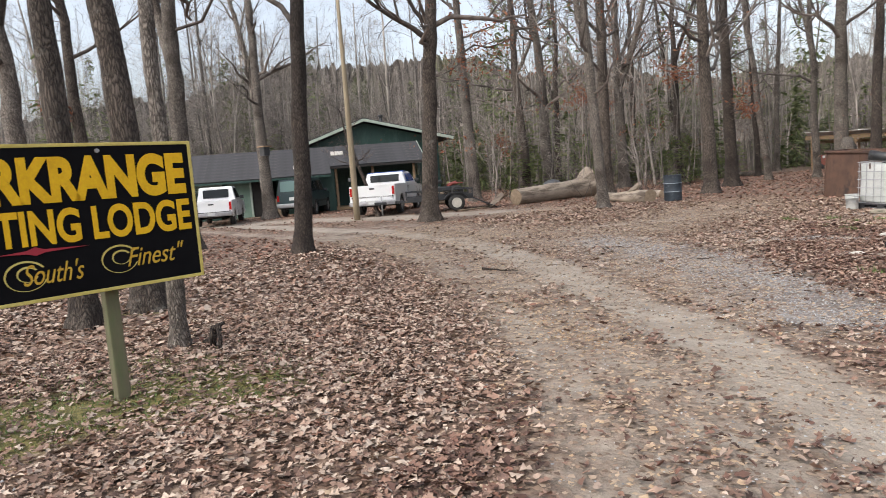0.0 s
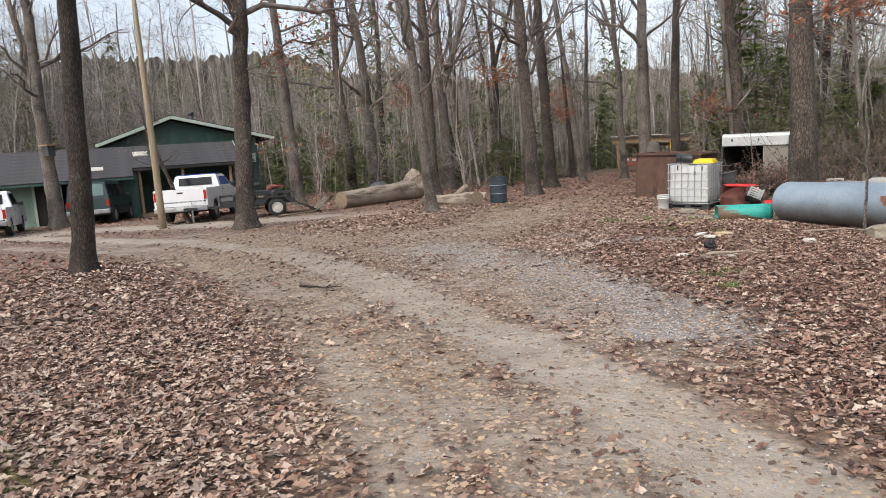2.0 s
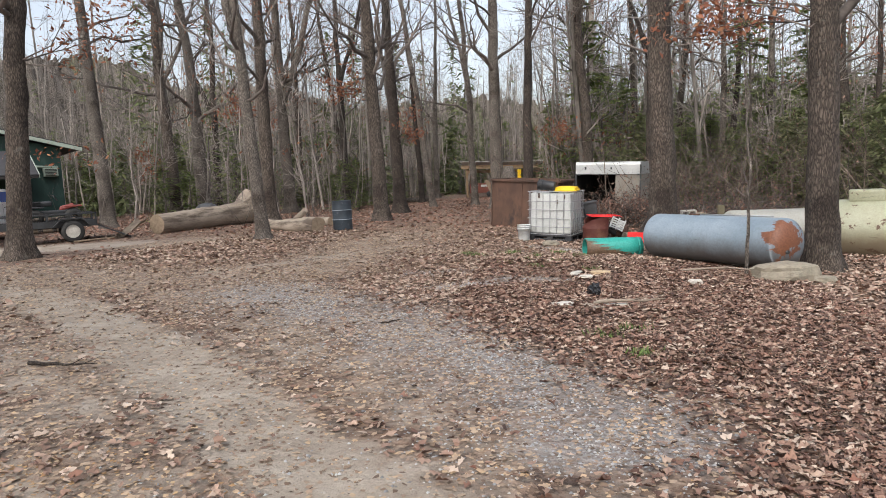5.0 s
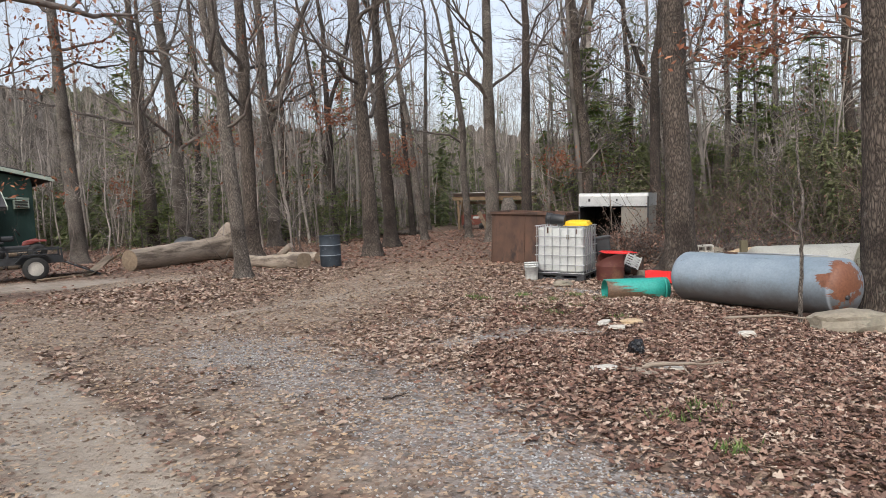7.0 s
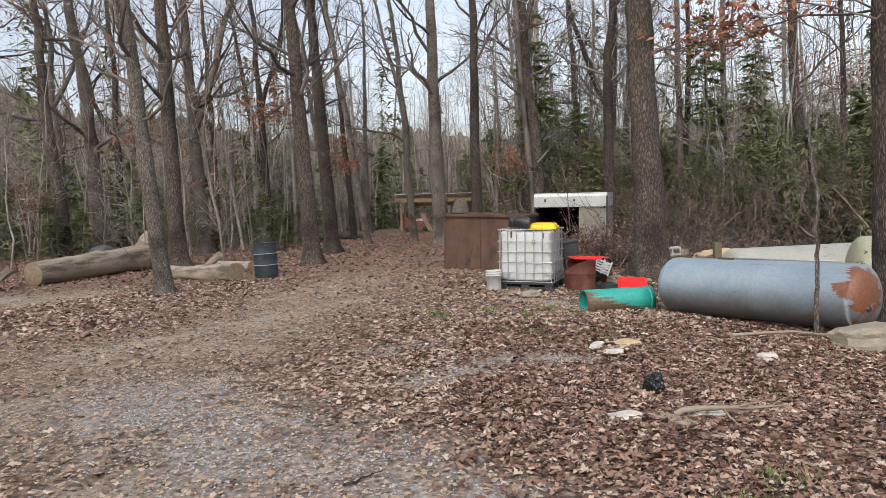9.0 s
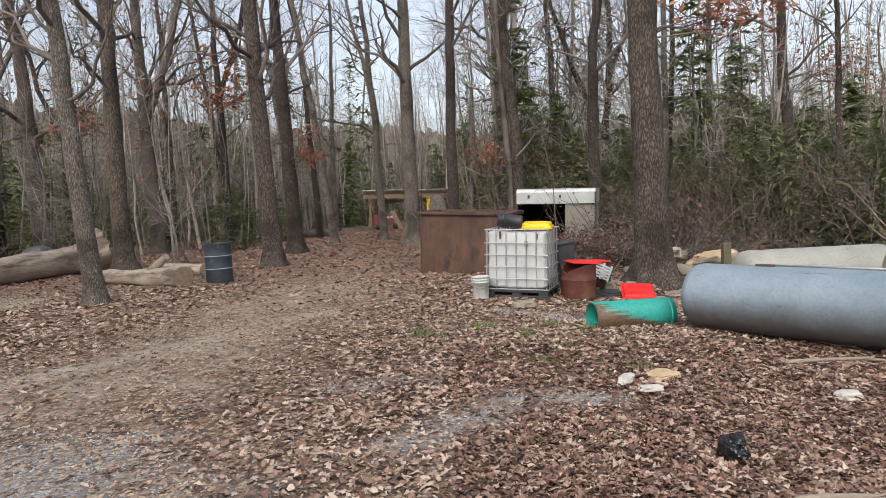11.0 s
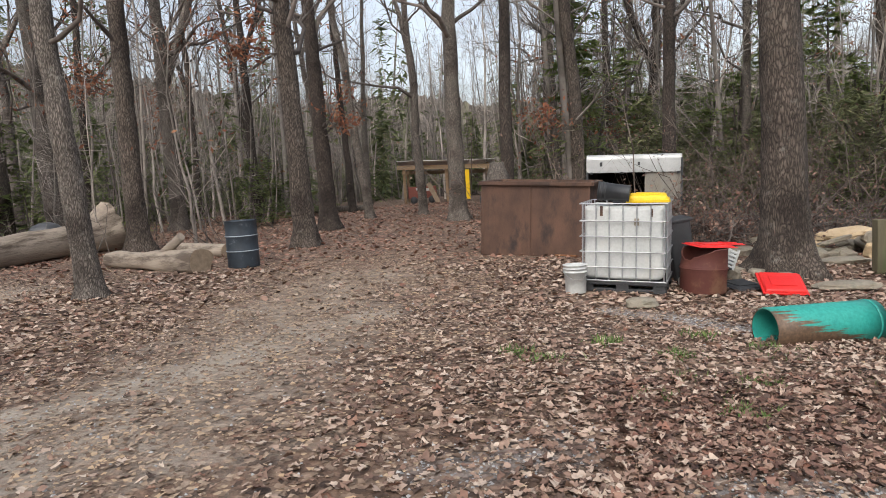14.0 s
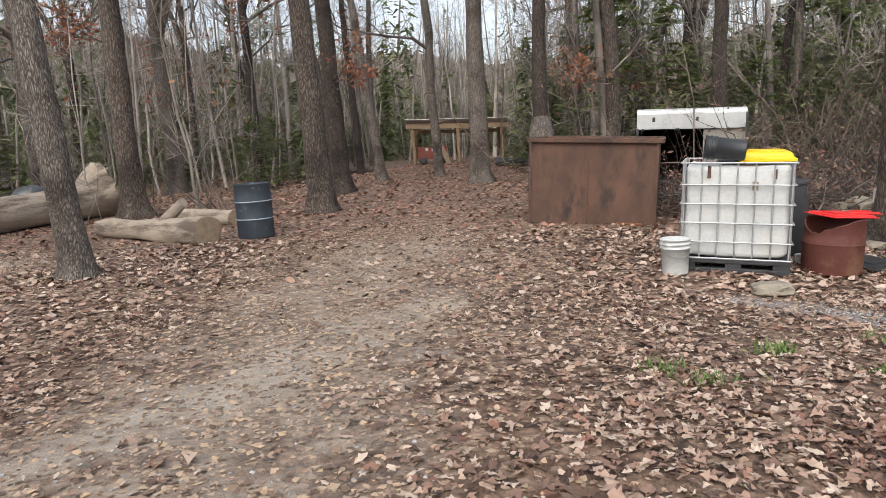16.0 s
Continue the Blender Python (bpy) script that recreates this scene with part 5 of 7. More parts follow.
def box_trailer():
    th = thing("box_trailer", "abandoned box trailer with white rounded roof and open dark front", "trailer", 1.37, 7.5, -0.12, rz=-15.5, ry=2.4)
    w, h, d = 2.15, 2.0, 2.6
    white = surface("dented_white_aluminium", (0.4, 0.41, 0.405), (0.53, 0.54, 0.53), 3, 0.4, 0.3, 0.1, 40, (1, 1, 1), (0.3, 0.29, 0.27), 4, (0.6, 0.72))
    panel = surface("weathered_plywood_panel", (0.2, 0.185, 0.16), (0.3, 0.28, 0.245), 3, 0.85, 0, 0.2, 30, (1, 1, 0.4), (0.22, 0.19, 0.15), 3, (0.5, 0.68))
    # Near-black walls and floor carry the open trailer's inner shade in their colour.
    dark = surface("shade_black_interior", (0.012, 0.011, 0.01), (0.03, 0.028, 0.025), 3, 0.9)
    pts = [(0, h - 0.42), (0.0, h - 0.1), (0.03, h - 0.04), (0.1, h), (d, h), (d, h - 0.42)]
    part("roof", moved(prism(pts, w, 0.01), pose(w / 2, 0, 0, 0, 0, 90)), white, th)
    part("side_wall", rbox(0.03, d, h - 0.4, 0.004, 0.03, d / 2, (h - 0.4) / 2 + 0.0), dark, th)
    part("side_wall", rbox(0.03, d, h - 0.4, 0.004, w - 0.03, d / 2, (h - 0.4) / 2 + 0.0), panel, th)
    part("rear_wall", rbox(w - 0.1, 0.03, h - 0.4, 0.004, w / 2, d - 0.05, (h - 0.4) / 2), dark, th)
    part("floor_panel", rbox(w - 0.1, d, 0.06, 0.004, w / 2, d / 2, 0.45), dark, th)
    part("front_panel", rbox(w * 0.36, 0.025, h - 0.44, 0.004, w * 0.8, 0.08, (h - 0.42) / 2), panel, th, "weathered grey plywood panel")
    part("corner_post", rbox(0.05, 0.05, h - 0.1, 0.006, w - 0.0, 0.02, (h - 0.1) / 2), MAT["plastic_black"], th)
    part("corner_post", rbox(0.05, 0.05, h - 0.4, 0.006, 0.02, 0.02, (h - 0.4) / 2), MAT["plastic_black"], th)
    for x in (0.12, w * 0.38, w * 0.97):
        part("bracket", rbox(0.07, 0.03, 0.05, 0.006, x, -0.01, h - 0.43), MAT["plastic_black"], th)
    for x, s in ((0.34, 0.06), (1.2, 0.05)):
        part("vent_hole", rbox(s, 0.012, s * 1.6, 0.005, x, -0.004, h - 0.22), MAT["plastic_black"], th)
    part("wheel", moved(lathe([(0, -0.09), (0.2, -0.09), (0.3, -0.08), (0.32, 0), (0.3, 0.08), (0.2, 0.09), (0, 0.09)], 24), pose(w + 0.02, d * 0.55, 0.32, 0, 90, 0)), MAT["plastic_black"], th)


box_trailer()


def tank_shape(r, length, n=48, head=0.5):
    prof = [(0, 0)]
    for a in np.linspace(0.12, math.pi / 2, 9):
        prof.append((r * math.sin(a), r * head * (1 - math.cos(a))))
    prof += [(r, r * head + 0.02), (r * 1.004, r * head + 0.05), (r, r * head + 0.08)]
    for k in (0.3, 0.5, 0.7):
        prof.append((r, length * k))
    prof += [(r, length - r * head - 0.06), (r * 1.004, length - r * head - 0.03), (r, length - r * head)]
    for a in np.linspace(math.pi / 2, 0.12, 9):
        prof.append((r * math.sin(a), length - r * head * (1 - math.cos(a))))
    prof.append((0, length))
    return moved(lathe(prof, n), pose(0, 0, 0, 0, 90, 0))


def painted_tank(name, c1, c2, dirt, patch=None, flakes=None):
    """Old tank paint: faded colour, mud splashed up from below, rust patches with ragged edges."""
    m, n, l, p = nodes_of(name)
    sp = texture_space(n, l)
    big = noise_of(n, l, sp, 1.8, 6)
    base = ramp(n, [(0.3, c1), (0.7, c2)])
    l.new(big.outputs[0], base.inputs[0])
    fine = noise_of(n, l, sp, 30, 6)
    streak = noise_of(n, l, texture_space(n, l, (0.5, 3, 3)), 5, 7, 0.7)
    col = mixed(n, l, 0.3, base.outputs[0], fine.outputs[0], "OVERLAY")
    sr = ramp(n, [(0.62, (0, 0, 0)), (0.7, (1, 1, 1))])
    l.new(streak.outputs[0], sr.inputs[0])
    col = mixed(n, l, sr.outputs[0], col, tuple(0.55 * v for v in c1))
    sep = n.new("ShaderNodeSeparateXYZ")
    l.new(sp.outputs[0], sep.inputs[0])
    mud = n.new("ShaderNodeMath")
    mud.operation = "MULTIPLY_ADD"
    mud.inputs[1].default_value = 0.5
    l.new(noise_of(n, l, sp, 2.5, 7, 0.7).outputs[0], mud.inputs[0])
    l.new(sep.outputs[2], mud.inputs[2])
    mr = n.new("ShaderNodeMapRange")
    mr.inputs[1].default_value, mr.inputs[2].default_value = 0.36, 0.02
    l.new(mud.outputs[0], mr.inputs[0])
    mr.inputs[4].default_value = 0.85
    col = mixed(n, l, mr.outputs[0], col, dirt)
    if flakes:
        fn = noise_of(n, l, sp, 2.3, 9, 0.72)
        fr = ramp(n, [(flakes, (0, 0, 0)), (flakes + 0.02, (1, 1, 1))])
        l.new(fn.outputs[0], fr.inputs[0])
        col = mixed(n, l, fr.outputs[0], col, (0.11, 0.065, 0.04))
    if patch:
        off = n.new("ShaderNodeVectorMath")
        off.operation = "SUBTRACT"
        off.inputs[1].default_value = patch[0]
        l.new(sp.outputs[0], off.inputs[0])
        sc = n.new("ShaderNodeVectorMath")
        sc.operation = "MULTIPLY"
        sc.inputs[1].default_value = patch[1]
        l.new(off.outputs[0], sc.inputs[0])
        le = n.new("ShaderNodeVectorMath")
        le.operation = "LENGTH"
        l.new(sc.outputs[0], le.inputs[0])
        rag = n.new("ShaderNodeMath")
        rag.operation = "MULTIPLY_ADD"
        rag.inputs[1].default_value = 2.2
        l.new(noise_of(n, l, texture_space(n, l, (0.35, 2.2, 2.2)), 4, 5).outputs[0], rag.inputs[0])
        l.new(le.outputs["Value"], rag.inputs[2])
        pr = ramp(n, [(0.0, (1, 1, 1)), (0.98, (1, 1, 1)), (1.0, (0, 0, 0))])
        dv = n.new("ShaderNodeMath")
        dv.operation = "MULTIPLY"
        dv.inputs[1].default_value = 0.52
        l.new(rag.outputs[0], dv.inputs[0])
        l.new(dv.outputs[0], pr.inputs[0])
        rc = ramp(n, [(0.3, (0.12, 0.045, 0.024)), (0.7, (0.2, 0.08, 0.04))])
        l.new(fine.outputs[0], rc.inputs[0])
        col = mixed(n, l, pr.outputs[0], col, rc.outputs[0])
    l.new(col, p.inputs["Base Color"])
    p.inputs["Roughness"].default_value = 0.55
    b = n.new("ShaderNodeBump")
    b.inputs["Strength"].default_value = 0.15
    l.new(fine.outputs[0], b.inputs["Height"])
    l.new(b.outputs[0], p.inputs["Normal"])
    return m


def tanks():
    blue = thing("gas_tank", "faded pale blue steel tank with orange rust on leaves", "tank", 2.447, -2.79, 0.29, rz=-49.5, ry=0.5)
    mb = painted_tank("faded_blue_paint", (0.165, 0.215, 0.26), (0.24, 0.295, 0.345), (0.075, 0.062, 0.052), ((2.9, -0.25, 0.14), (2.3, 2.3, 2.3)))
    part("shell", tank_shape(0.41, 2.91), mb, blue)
    part("valve_stub", join(rod((-0.02, 0.0, 0.06), (-0.06, 0.0, 0.06), 0.035, 12), rod((0.02, 0.0, 0.06), (-0.02, 0.0, 0.06), 0.05, 12)), MAT["rust"], blue)
    part("valve_stub", rod((2.78, -0.2, -0.1), (2.9, -0.22, -0.1), 0.03, 10), MAT["plastic_black"], blue)
    part("lifting_lug", rbox(0.22, 0.04, 0.03, 0.008, 1.0, -0.02, 0.42), MAT["rust"], blue)
    part("pipe", rod((0.9, 0.1, 0.41), (2.5, 0.02, 0.43), 0.012, 8), MAT["galv"], blue)
    white = thing("gas_tank", "chalky white steel tank lying behind the blue tank", "tank", 4.5, 0.55, -0.02, rz=6, ry=1.0)
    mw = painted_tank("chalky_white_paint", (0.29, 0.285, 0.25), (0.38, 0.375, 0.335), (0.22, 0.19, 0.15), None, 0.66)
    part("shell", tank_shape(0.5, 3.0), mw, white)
    part("valve_stub", join(rod((0.5, 0, 0.48), (0.5, 0, 0.58), 0.04, 10), rod((0.5, 0, 0.56), (0.66, 0, 0.56), 0.02, 8)), MAT["rust"], white)
    tan = thing("gas_tank", "flaking cream steel tank with rust beside the oak", "tank", 5.75, -1.6, 0.16, rz=-22, ry=0)
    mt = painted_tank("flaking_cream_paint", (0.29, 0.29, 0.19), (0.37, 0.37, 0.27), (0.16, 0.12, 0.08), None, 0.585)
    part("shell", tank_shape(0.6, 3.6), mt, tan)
    part("dome_cover", moved(rbox(0.62, 0.42, 0.24, 0.05, 0, 0, 0, 3), pose(0.95, 0, 0.67)), mt, tan)
    for tk, r, ln in ((blue, 0.41, 2.91), (white, 0.5, 3.0), (tan, 0.6, 3.6)):
        for q in (0.2, 0.8):
            part("saddle", rbox(0.12, 0.5, 0.12, 0.01, ln * q, 0, -r - 0.02), MAT["rust"], tk)


tanks()


def green_pipe():
    th = thing("pipe", "chipped teal steel pipe section with brown rust lying on leaves", "pipe", 1.17, -2.85, 0.07, rz=12, ry=1.5)
    r, ln = 0.2, 1.1
    m, n, l, p = nodes_of("chipped_teal_paint")
    sp = texture_space(n, l)
    sep = n.new("ShaderNodeSeparateXYZ")
    l.new(sp.outputs[0], sep.inputs[0])
    ns = noise_of(n, l, texture_space(n, l, (0.3, 5, 5)), 6, 8, 0.75)
    ad = n.new("ShaderNodeMath")
    ad.operation = "MULTIPLY_ADD"
    ad.inputs[1].default_value = 1.0
    l.new(ns.outputs[0], ad.inputs[0])
    xs = n.new("ShaderNodeMath")
    xs.operation = "MULTIPLY"
    xs.inputs[1].default_value = 0.6
    l.new(sep.outputs[0], xs.inputs[0])
    l.new(xs.outputs[0], ad.inputs[2])
    zz = n.new("ShaderNodeMath")
    zz.operation = "MULTIPLY_ADD"
    zz.inputs[1].default_value = 1.7
    l.new(sep.outputs[2], zz.inputs[0])
    l.new(ad.outputs[0], zz.inputs[2])
    rr = ramp(n, [(0.8, (0, 0, 0)), (0.83, (1, 1, 1))])
    l.new(zz.outputs[0], rr.inputs[0])
    fine = noise_of(n, l, sp, 30, 5)
    rust = ramp(n, [(0.3, (0.07, 0.045, 0.03)), (0.7, (0.16, 0.1, 0.06))])
    teal = ramp(n, [(0.3, (0.015, 0.25, 0.21)), (0.7, (0.04, 0.36, 0.3))])
    l.new(fine.outputs[0], rust.inputs[0])
    l.new(fine.outputs[0], teal.inputs[0])
    l.new(mixed(n, l, rr.outputs[0], rust.outputs[0], teal.outputs[0]), p.inputs["Base Color"])
    p.inputs["Roughness"].default_value = 0.5
    part("shell", moved(lathe([(r - 0.012, 0), (r, 0.0), (r, ln * 0.25), (r, ln * 0.5), (r, ln * 0.75), (r, ln), (r - 0.012, ln)], 40), pose(0, 0, 0, 0, 90, 0)), m, th)
    part("lining", moved(lathe([(r - 0.012, 0), (r - 0.012, ln * 0.4), (r - 0.012, ln)], 40), pose(0, 0, 0, 0, 90, 0)), MAT["teal"], th, "clean teal inner wall")
    part("ring", moved(lathe([(r + 0.002, 0), (r + 0.006, 0.004), (r + 0.006, 0.02), (r + 0.002, 0.026)], 40), pose(ln - 0.08, 0, 0, 0, 90, 0)), m, th)


green_pipe()


def rock(name, label, x, y, sx, sy, sz, mat, seed, rz=0, sink=0.3, tilt=(0, 0), z=None):
    bm = bmesh.new()
    bmesh.ops.create_icosphere(bm, subdivisions=3, radius=1)
    for v in bm.verts:
        q = v.co.copy()
        q = Vector([math.copysign(abs(c) ** 0.6, c) for c in q])
        k = 1 + 0.22 * noise.noise(q * 1.3 + Vector((seed, 0, 0))) + 0.08 * noise.noise(q * 4 + Vector((0, seed, 0)))
        v.co = Vector((q.x * sx / 2, q.y * sy / 2, q.z * sz / 2)) * k
    ob_me = bpy.data.meshes.new(name)
    bm.to_mesh(ob_me)
    bm.free()
    ob_me.materials.append(MAT[mat])
    ob = new(name, ob_me)
    zz = float(gz(x, y)) + sz * (0.5 - sink) if z is None else z
    ob.matrix_basis = pose(x, y, zz, tilt[0], tilt[1], rz)
    return tagged(ob, label, "rock")


rock("boulder", "flat grey boulder at the foot of the oak", 4.0, -5.5, 0.95, 0.5, 0.38, "stone", 1, 12, 0.25)
rock("boulder", "flat grey slab beside the boulder", 4.5, -5.6, 0.35, 0.3, 0.14, "stone", 2, -20, 0.3)
rock("stone", "tan sandstone lying in leaves", 1.27, -5.3, 0.32, 0.26, 0.06, "stone_tan", 3, 30, 0.2)
rock("stone", "pale flat limestone lying in leaves", 0.9, -5.45, 0.3, 0.12, 0.06, "stone_pale", 4, 60, 0.2)
rock("stone", "pale limestone piece lying in leaves", 1.03, -5.75, 0.22, 0.12, 0.05, "stone_pale", 5, 10, 0.2)
rock("stone", "flat mossy grey stone in front of the tote", 0.52, -1.05, 0.36, 0.26, 0.12, "stone", 6, -15, 0.25)
rock("stone", "flat pale stone lying in leaves", 2.6, -6.0, 0.2, 0.15, 0.08, "stone_pale", 7, 0, 0.25)
rock("stone", "flat grey slab beside the large oak", 3.55, 0.2, 0.75, 0.35, 0.1, "stone", 8, -10, 0.2)
rr_ = random.Random(4)
for i in range(26):
    a = rr_.random()
    x = 4.2 + 2.6 * a + rr_.uniform(-0.4, 0.3)
    y = 3.6 + rr_.uniform(-0.5, 1.3)
    lift = 0.0 if i < 14 else rr_.uniform(0.12, 0.38) * (1 - abs(a - 0.35))
    rock("stone", "grey-tan stone block in the heap behind the oak", x, y, rr_.uniform(0.25, 0.6), rr_.uniform(0.2, 0.4), rr_.uniform(0.12, 0.28), "stone" if i % 3 else "stone_tan", 20 + i, rr_.uniform(0, 180), 0.2, (rr_.uniform(-18, 18), rr_.uniform(-18, 18)), None if i < 14 else float(gz(x, y)) + lift)
for i in range(9):
    x, y = 2.4 + rr_.uniform(-0.5, 0.9), 0.9 + rr_.uniform(-0.3, 0.9)
    rock("stone", "grey stone lying round the oak's roots", x, y, rr_.uniform(0.18, 0.4), rr_.uniform(0.15, 0.3), rr_.uniform(0.08, 0.18), "stone", 60 + i, rr_.uniform(0, 180), 0.2)
post = thing("wooden_post", "short weathered wooden post beside the stone heap", "post", 4.72, 1.45)
part("shaft", rbox(0.15, 0.15, 0.85, 0.015, 0, 0, 0.38), MAT["post_green"], post)


rock("stone", "broad flat tan sandstone slab on the heap", 5.5, 3.75, 0.8, 0.45, 0.1, "stone_tan", 90, 12, 0.2, (10, -6), 0.12)
rock("stone", "flat tan sandstone slab leaning on the heap", 5.0, 3.25, 0.55, 0.35, 0.09, "stone", 91, -20, 0.2, (-8, -16), 0.04)
rock("stone", "flat grey-tan slab lying before the heap", 4.75, 2.5, 0.8, 0.4, 0.12, "stone", 92, 5, 0.2)
rock("stone", "low grey-tan stone beside the heap", 3.6, 3.8, 0.5, 0.35, 0.2, "stone", 93, 40, 0.2)


def cinder_block():
    th = thing("cinder_block", "hollow pale concrete block on the stone heap", "block", 4.35, 3.55, 0.14, rz=8, rx=4)
    for x in (-0.19, 0.0, 0.19):
        part("web", rbox(0.035, 0.19, 0.19, 0.004, x, 0, 0.1), MAT["stone_pale"], th)
    for z in (0.02, 0.18):
        part("face_shell", rbox(0.41, 0.192, 0.032, 0.004, 0, 0, z), MAT["stone_pale"], th)


cinder_block()


def black_bag():
    th = thing("rubbish_bag", "crumpled shiny black plastic bag lying on leaves", "bag", 1.06, -7.35)
    bm = bmesh.new()
    bmesh.ops.create_icosphere(bm, subdivisions=4, radius=1)
    for v in bm.verts:
        q = v.co.copy()
        k = 1 + 0.3 * noise.noise(q * 1.8) + 0.22 * abs(noise.noise(q * 4.5)) + 0.1 * abs(noise.noise(q * 10))
        v.co = Vector((q.x * 0.08, q.y * 0.11, q.z * 0.095)) * k + Vector((0, 0, 0.07))
    part("film", bm, surface("shiny_black_film", (0.008, 0.008, 0.009), (0.02, 0.02, 0.022), 8, 0.25, bump=0.2, grain=20), th)


black_bag()


def log(name, label, a, b, ra, rb, mat="log", seed=1, root=False, stub=False, knotty=0.07):
    """A felled trunk from a to b with uneven girth and sawn ends."""
    a, b = Vector(a), Vector(b)
    d = b - a
    th = thing(name, label, "log")
    th.matrix_basis = Matrix.Translation(a) @ d.to_track_quat("X", "Z").to_matrix().to_4x4()
    n, k = 28, 30
    bm = bmesh.new()
    rings = []
    for i in range(k):
        u = i / (k - 1)
        ring = []
        for j in range(n):
            t = j / n * math.tau
            c, s = math.cos(t), math.sin(t)
            r = ra + (rb - ra) * u
            r *= 1 + knotty * noise.noise(Vector((u * d.length * 1.2 + seed, c, s))) + 0.03 * noise.noise(Vector((u * d.length * 3 + seed, c * 4, s * 4)))
            if root and u > 0.78:
                g = (u - 0.78) / 0.22
                r *= 1 + g * g * (0.12 + 1.0 * max(0, s) ** 3 + 0.35 * max(0, -c) ** 3 + 0.25 * noise.noise(Vector((seed, c * 3, s * 3))))
            ring.append(bm.verts.new((u * d.length + ((0.3 * noise.noise(Vector((c * 2.5, s * 2.5, seed))) - 0.15 * s) * max(0, (u - 0.85) / 0.15) if root else 0), c * r, s * r)))
        rings.append(ring)
    for p, q in zip(rings, rings[1:]):
        for j in range(n):
            bm.faces.new((p[j], q[j], q[(j + 1) % n], p[(j + 1) % n])).smooth = True
    bmesh.ops.recalc_face_normals(bm, faces=bm.faces[:])
    ends = [([v.co.copy() for v in rings[0]], -0.004), ([v.co.copy() for v in rings[-1]], -0.14 if root else 0.004)]
    part("stem", bm, MAT[mat], th)
    for edge_pts, push in ends:
        cap = bmesh.new()
        mid = sum(edge_pts, Vector()) / n
        outer = [cap.verts.new(q + Vector((push * 0.1, 0, 0))) for q in edge_pts]
        inner = [cap.verts.new(mid + (q - mid) * 0.55 + Vector((push * (1.0 + 0.6 * noise.noise(q * 6)), 0, 0))) for q in edge_pts]
        tip = cap.verts.new(mid + Vector((push, 0, 0)))
        for j in range(n):
            cap.faces.new((outer[j], outer[(j + 1) % n], inner[(j + 1) % n], inner[j]))
            cap.faces.new((inner[j], inner[(j + 1) % n], tip))
        bmesh.ops.recalc_face_normals(cap, faces=cap.faces[:])
        part("cut_end", cap, MAT["log"] if push > 0.05 or push < -0.05 else MAT["log_end"], th)
    if stub:
        part("branch_stub", rod((d.length * 0.62, 0, rb * 0.5), (d.length * 0.78, 0.1, rb * 2.0), rb * 0.45, 10, rb * 0.35), MAT[mat], th)
    return th


log("log", "thick pale debarked log with a flared root end", (-12.5, 4.75, 0.5), (-11.25, 9.3, 0.62), 0.33, 0.42, seed=3, root=True)
log("log", "pale debarked log with a branch stub lying on leaves", (-9.0, 5.0, 0.33), (-6.3, 3.1, 0.36), 0.15, 0.23, seed=5, stub=True, knotty=0.3)
log("log", "grey weathered log behind the pale log", (-8.6, 7.2, 0.3), (-6.7, 5.6, 0.3), 0.13, 0.16, seed=7)
log("log", "thin grey pole lying across the path's end", (-9.6, 24.5, 0.32), (-6.4, 23.9, 0.3), 0.12, 0.14, mat="bark_grey", seed=9)


def bark_slab():
    th = thing("bark_slab", "curled pale slab of torn bark leaning by the log", "bark", -12.75, 4.2, rz=62)
    bm = bmesh.new()
    g = []
    for i in range(14):
        row = []
        for j in range(9):
            u, v = i / 13, j / 8
            row.append(bm.verts.new((u * 1.1 - 1.0, (v - 0.5) * 0.55, 0.02 + 0.62 * max(0, u - 0.2) ** 1.3 - 0.25 * max(0, u - 0.75) + 0.16 * (v - 0.5) ** 2 * 4 * u + 0.04 * noise.noise(Vector((u * 5, v * 5, 2))))))
        g.append(row)
    for p, q in zip(g, g[1:]):
        for j in range(8):
            bm.faces.new((p[j], p[j + 1], q[j + 1], q[j])).smooth = True
    bmesh.ops.solidify(bm, geom=bm.faces[:], thickness=0.05)
    part("sheet", bm, MAT["log"], th)
    part("splinter", beam((-2.1, 0, 0.03), (-0.9, 0.1, 0.04), 0.22, 0.035), MAT["log_end"], th)


bark_slab()


def kettle():
    th = thing("grill", "black domed kettle grill behind the pale log", "grill", -13.4, 9.9)
    part("lid", moved(lathe([(0.44, 0.0), (0.42, 0.1), (0.32, 0.2), (0.16, 0.26), (0, 0.28)], 32), pose(0, 0, 0.58)), surface("black_enamel", (0.05, 0.053, 0.057), (0.08, 0.083, 0.088), 4, 0.35, bump=0.05), th)
    part("bowl", moved(lathe([(0.44, 0.58), (0.4, 0.45), (0.28, 0.34), (0, 0.28)], 32), Matrix()), MAT["plastic_black"], th)
    for a in (0, 2.1, 4.2):
        part("leg", rod((0.25 * math.cos(a), 0.25 * math.sin(a), 0.36), (0.4 * math.cos(a), 0.4 * math.sin(a), 0.0), 0.014), MAT["galv"], th)


kettle()


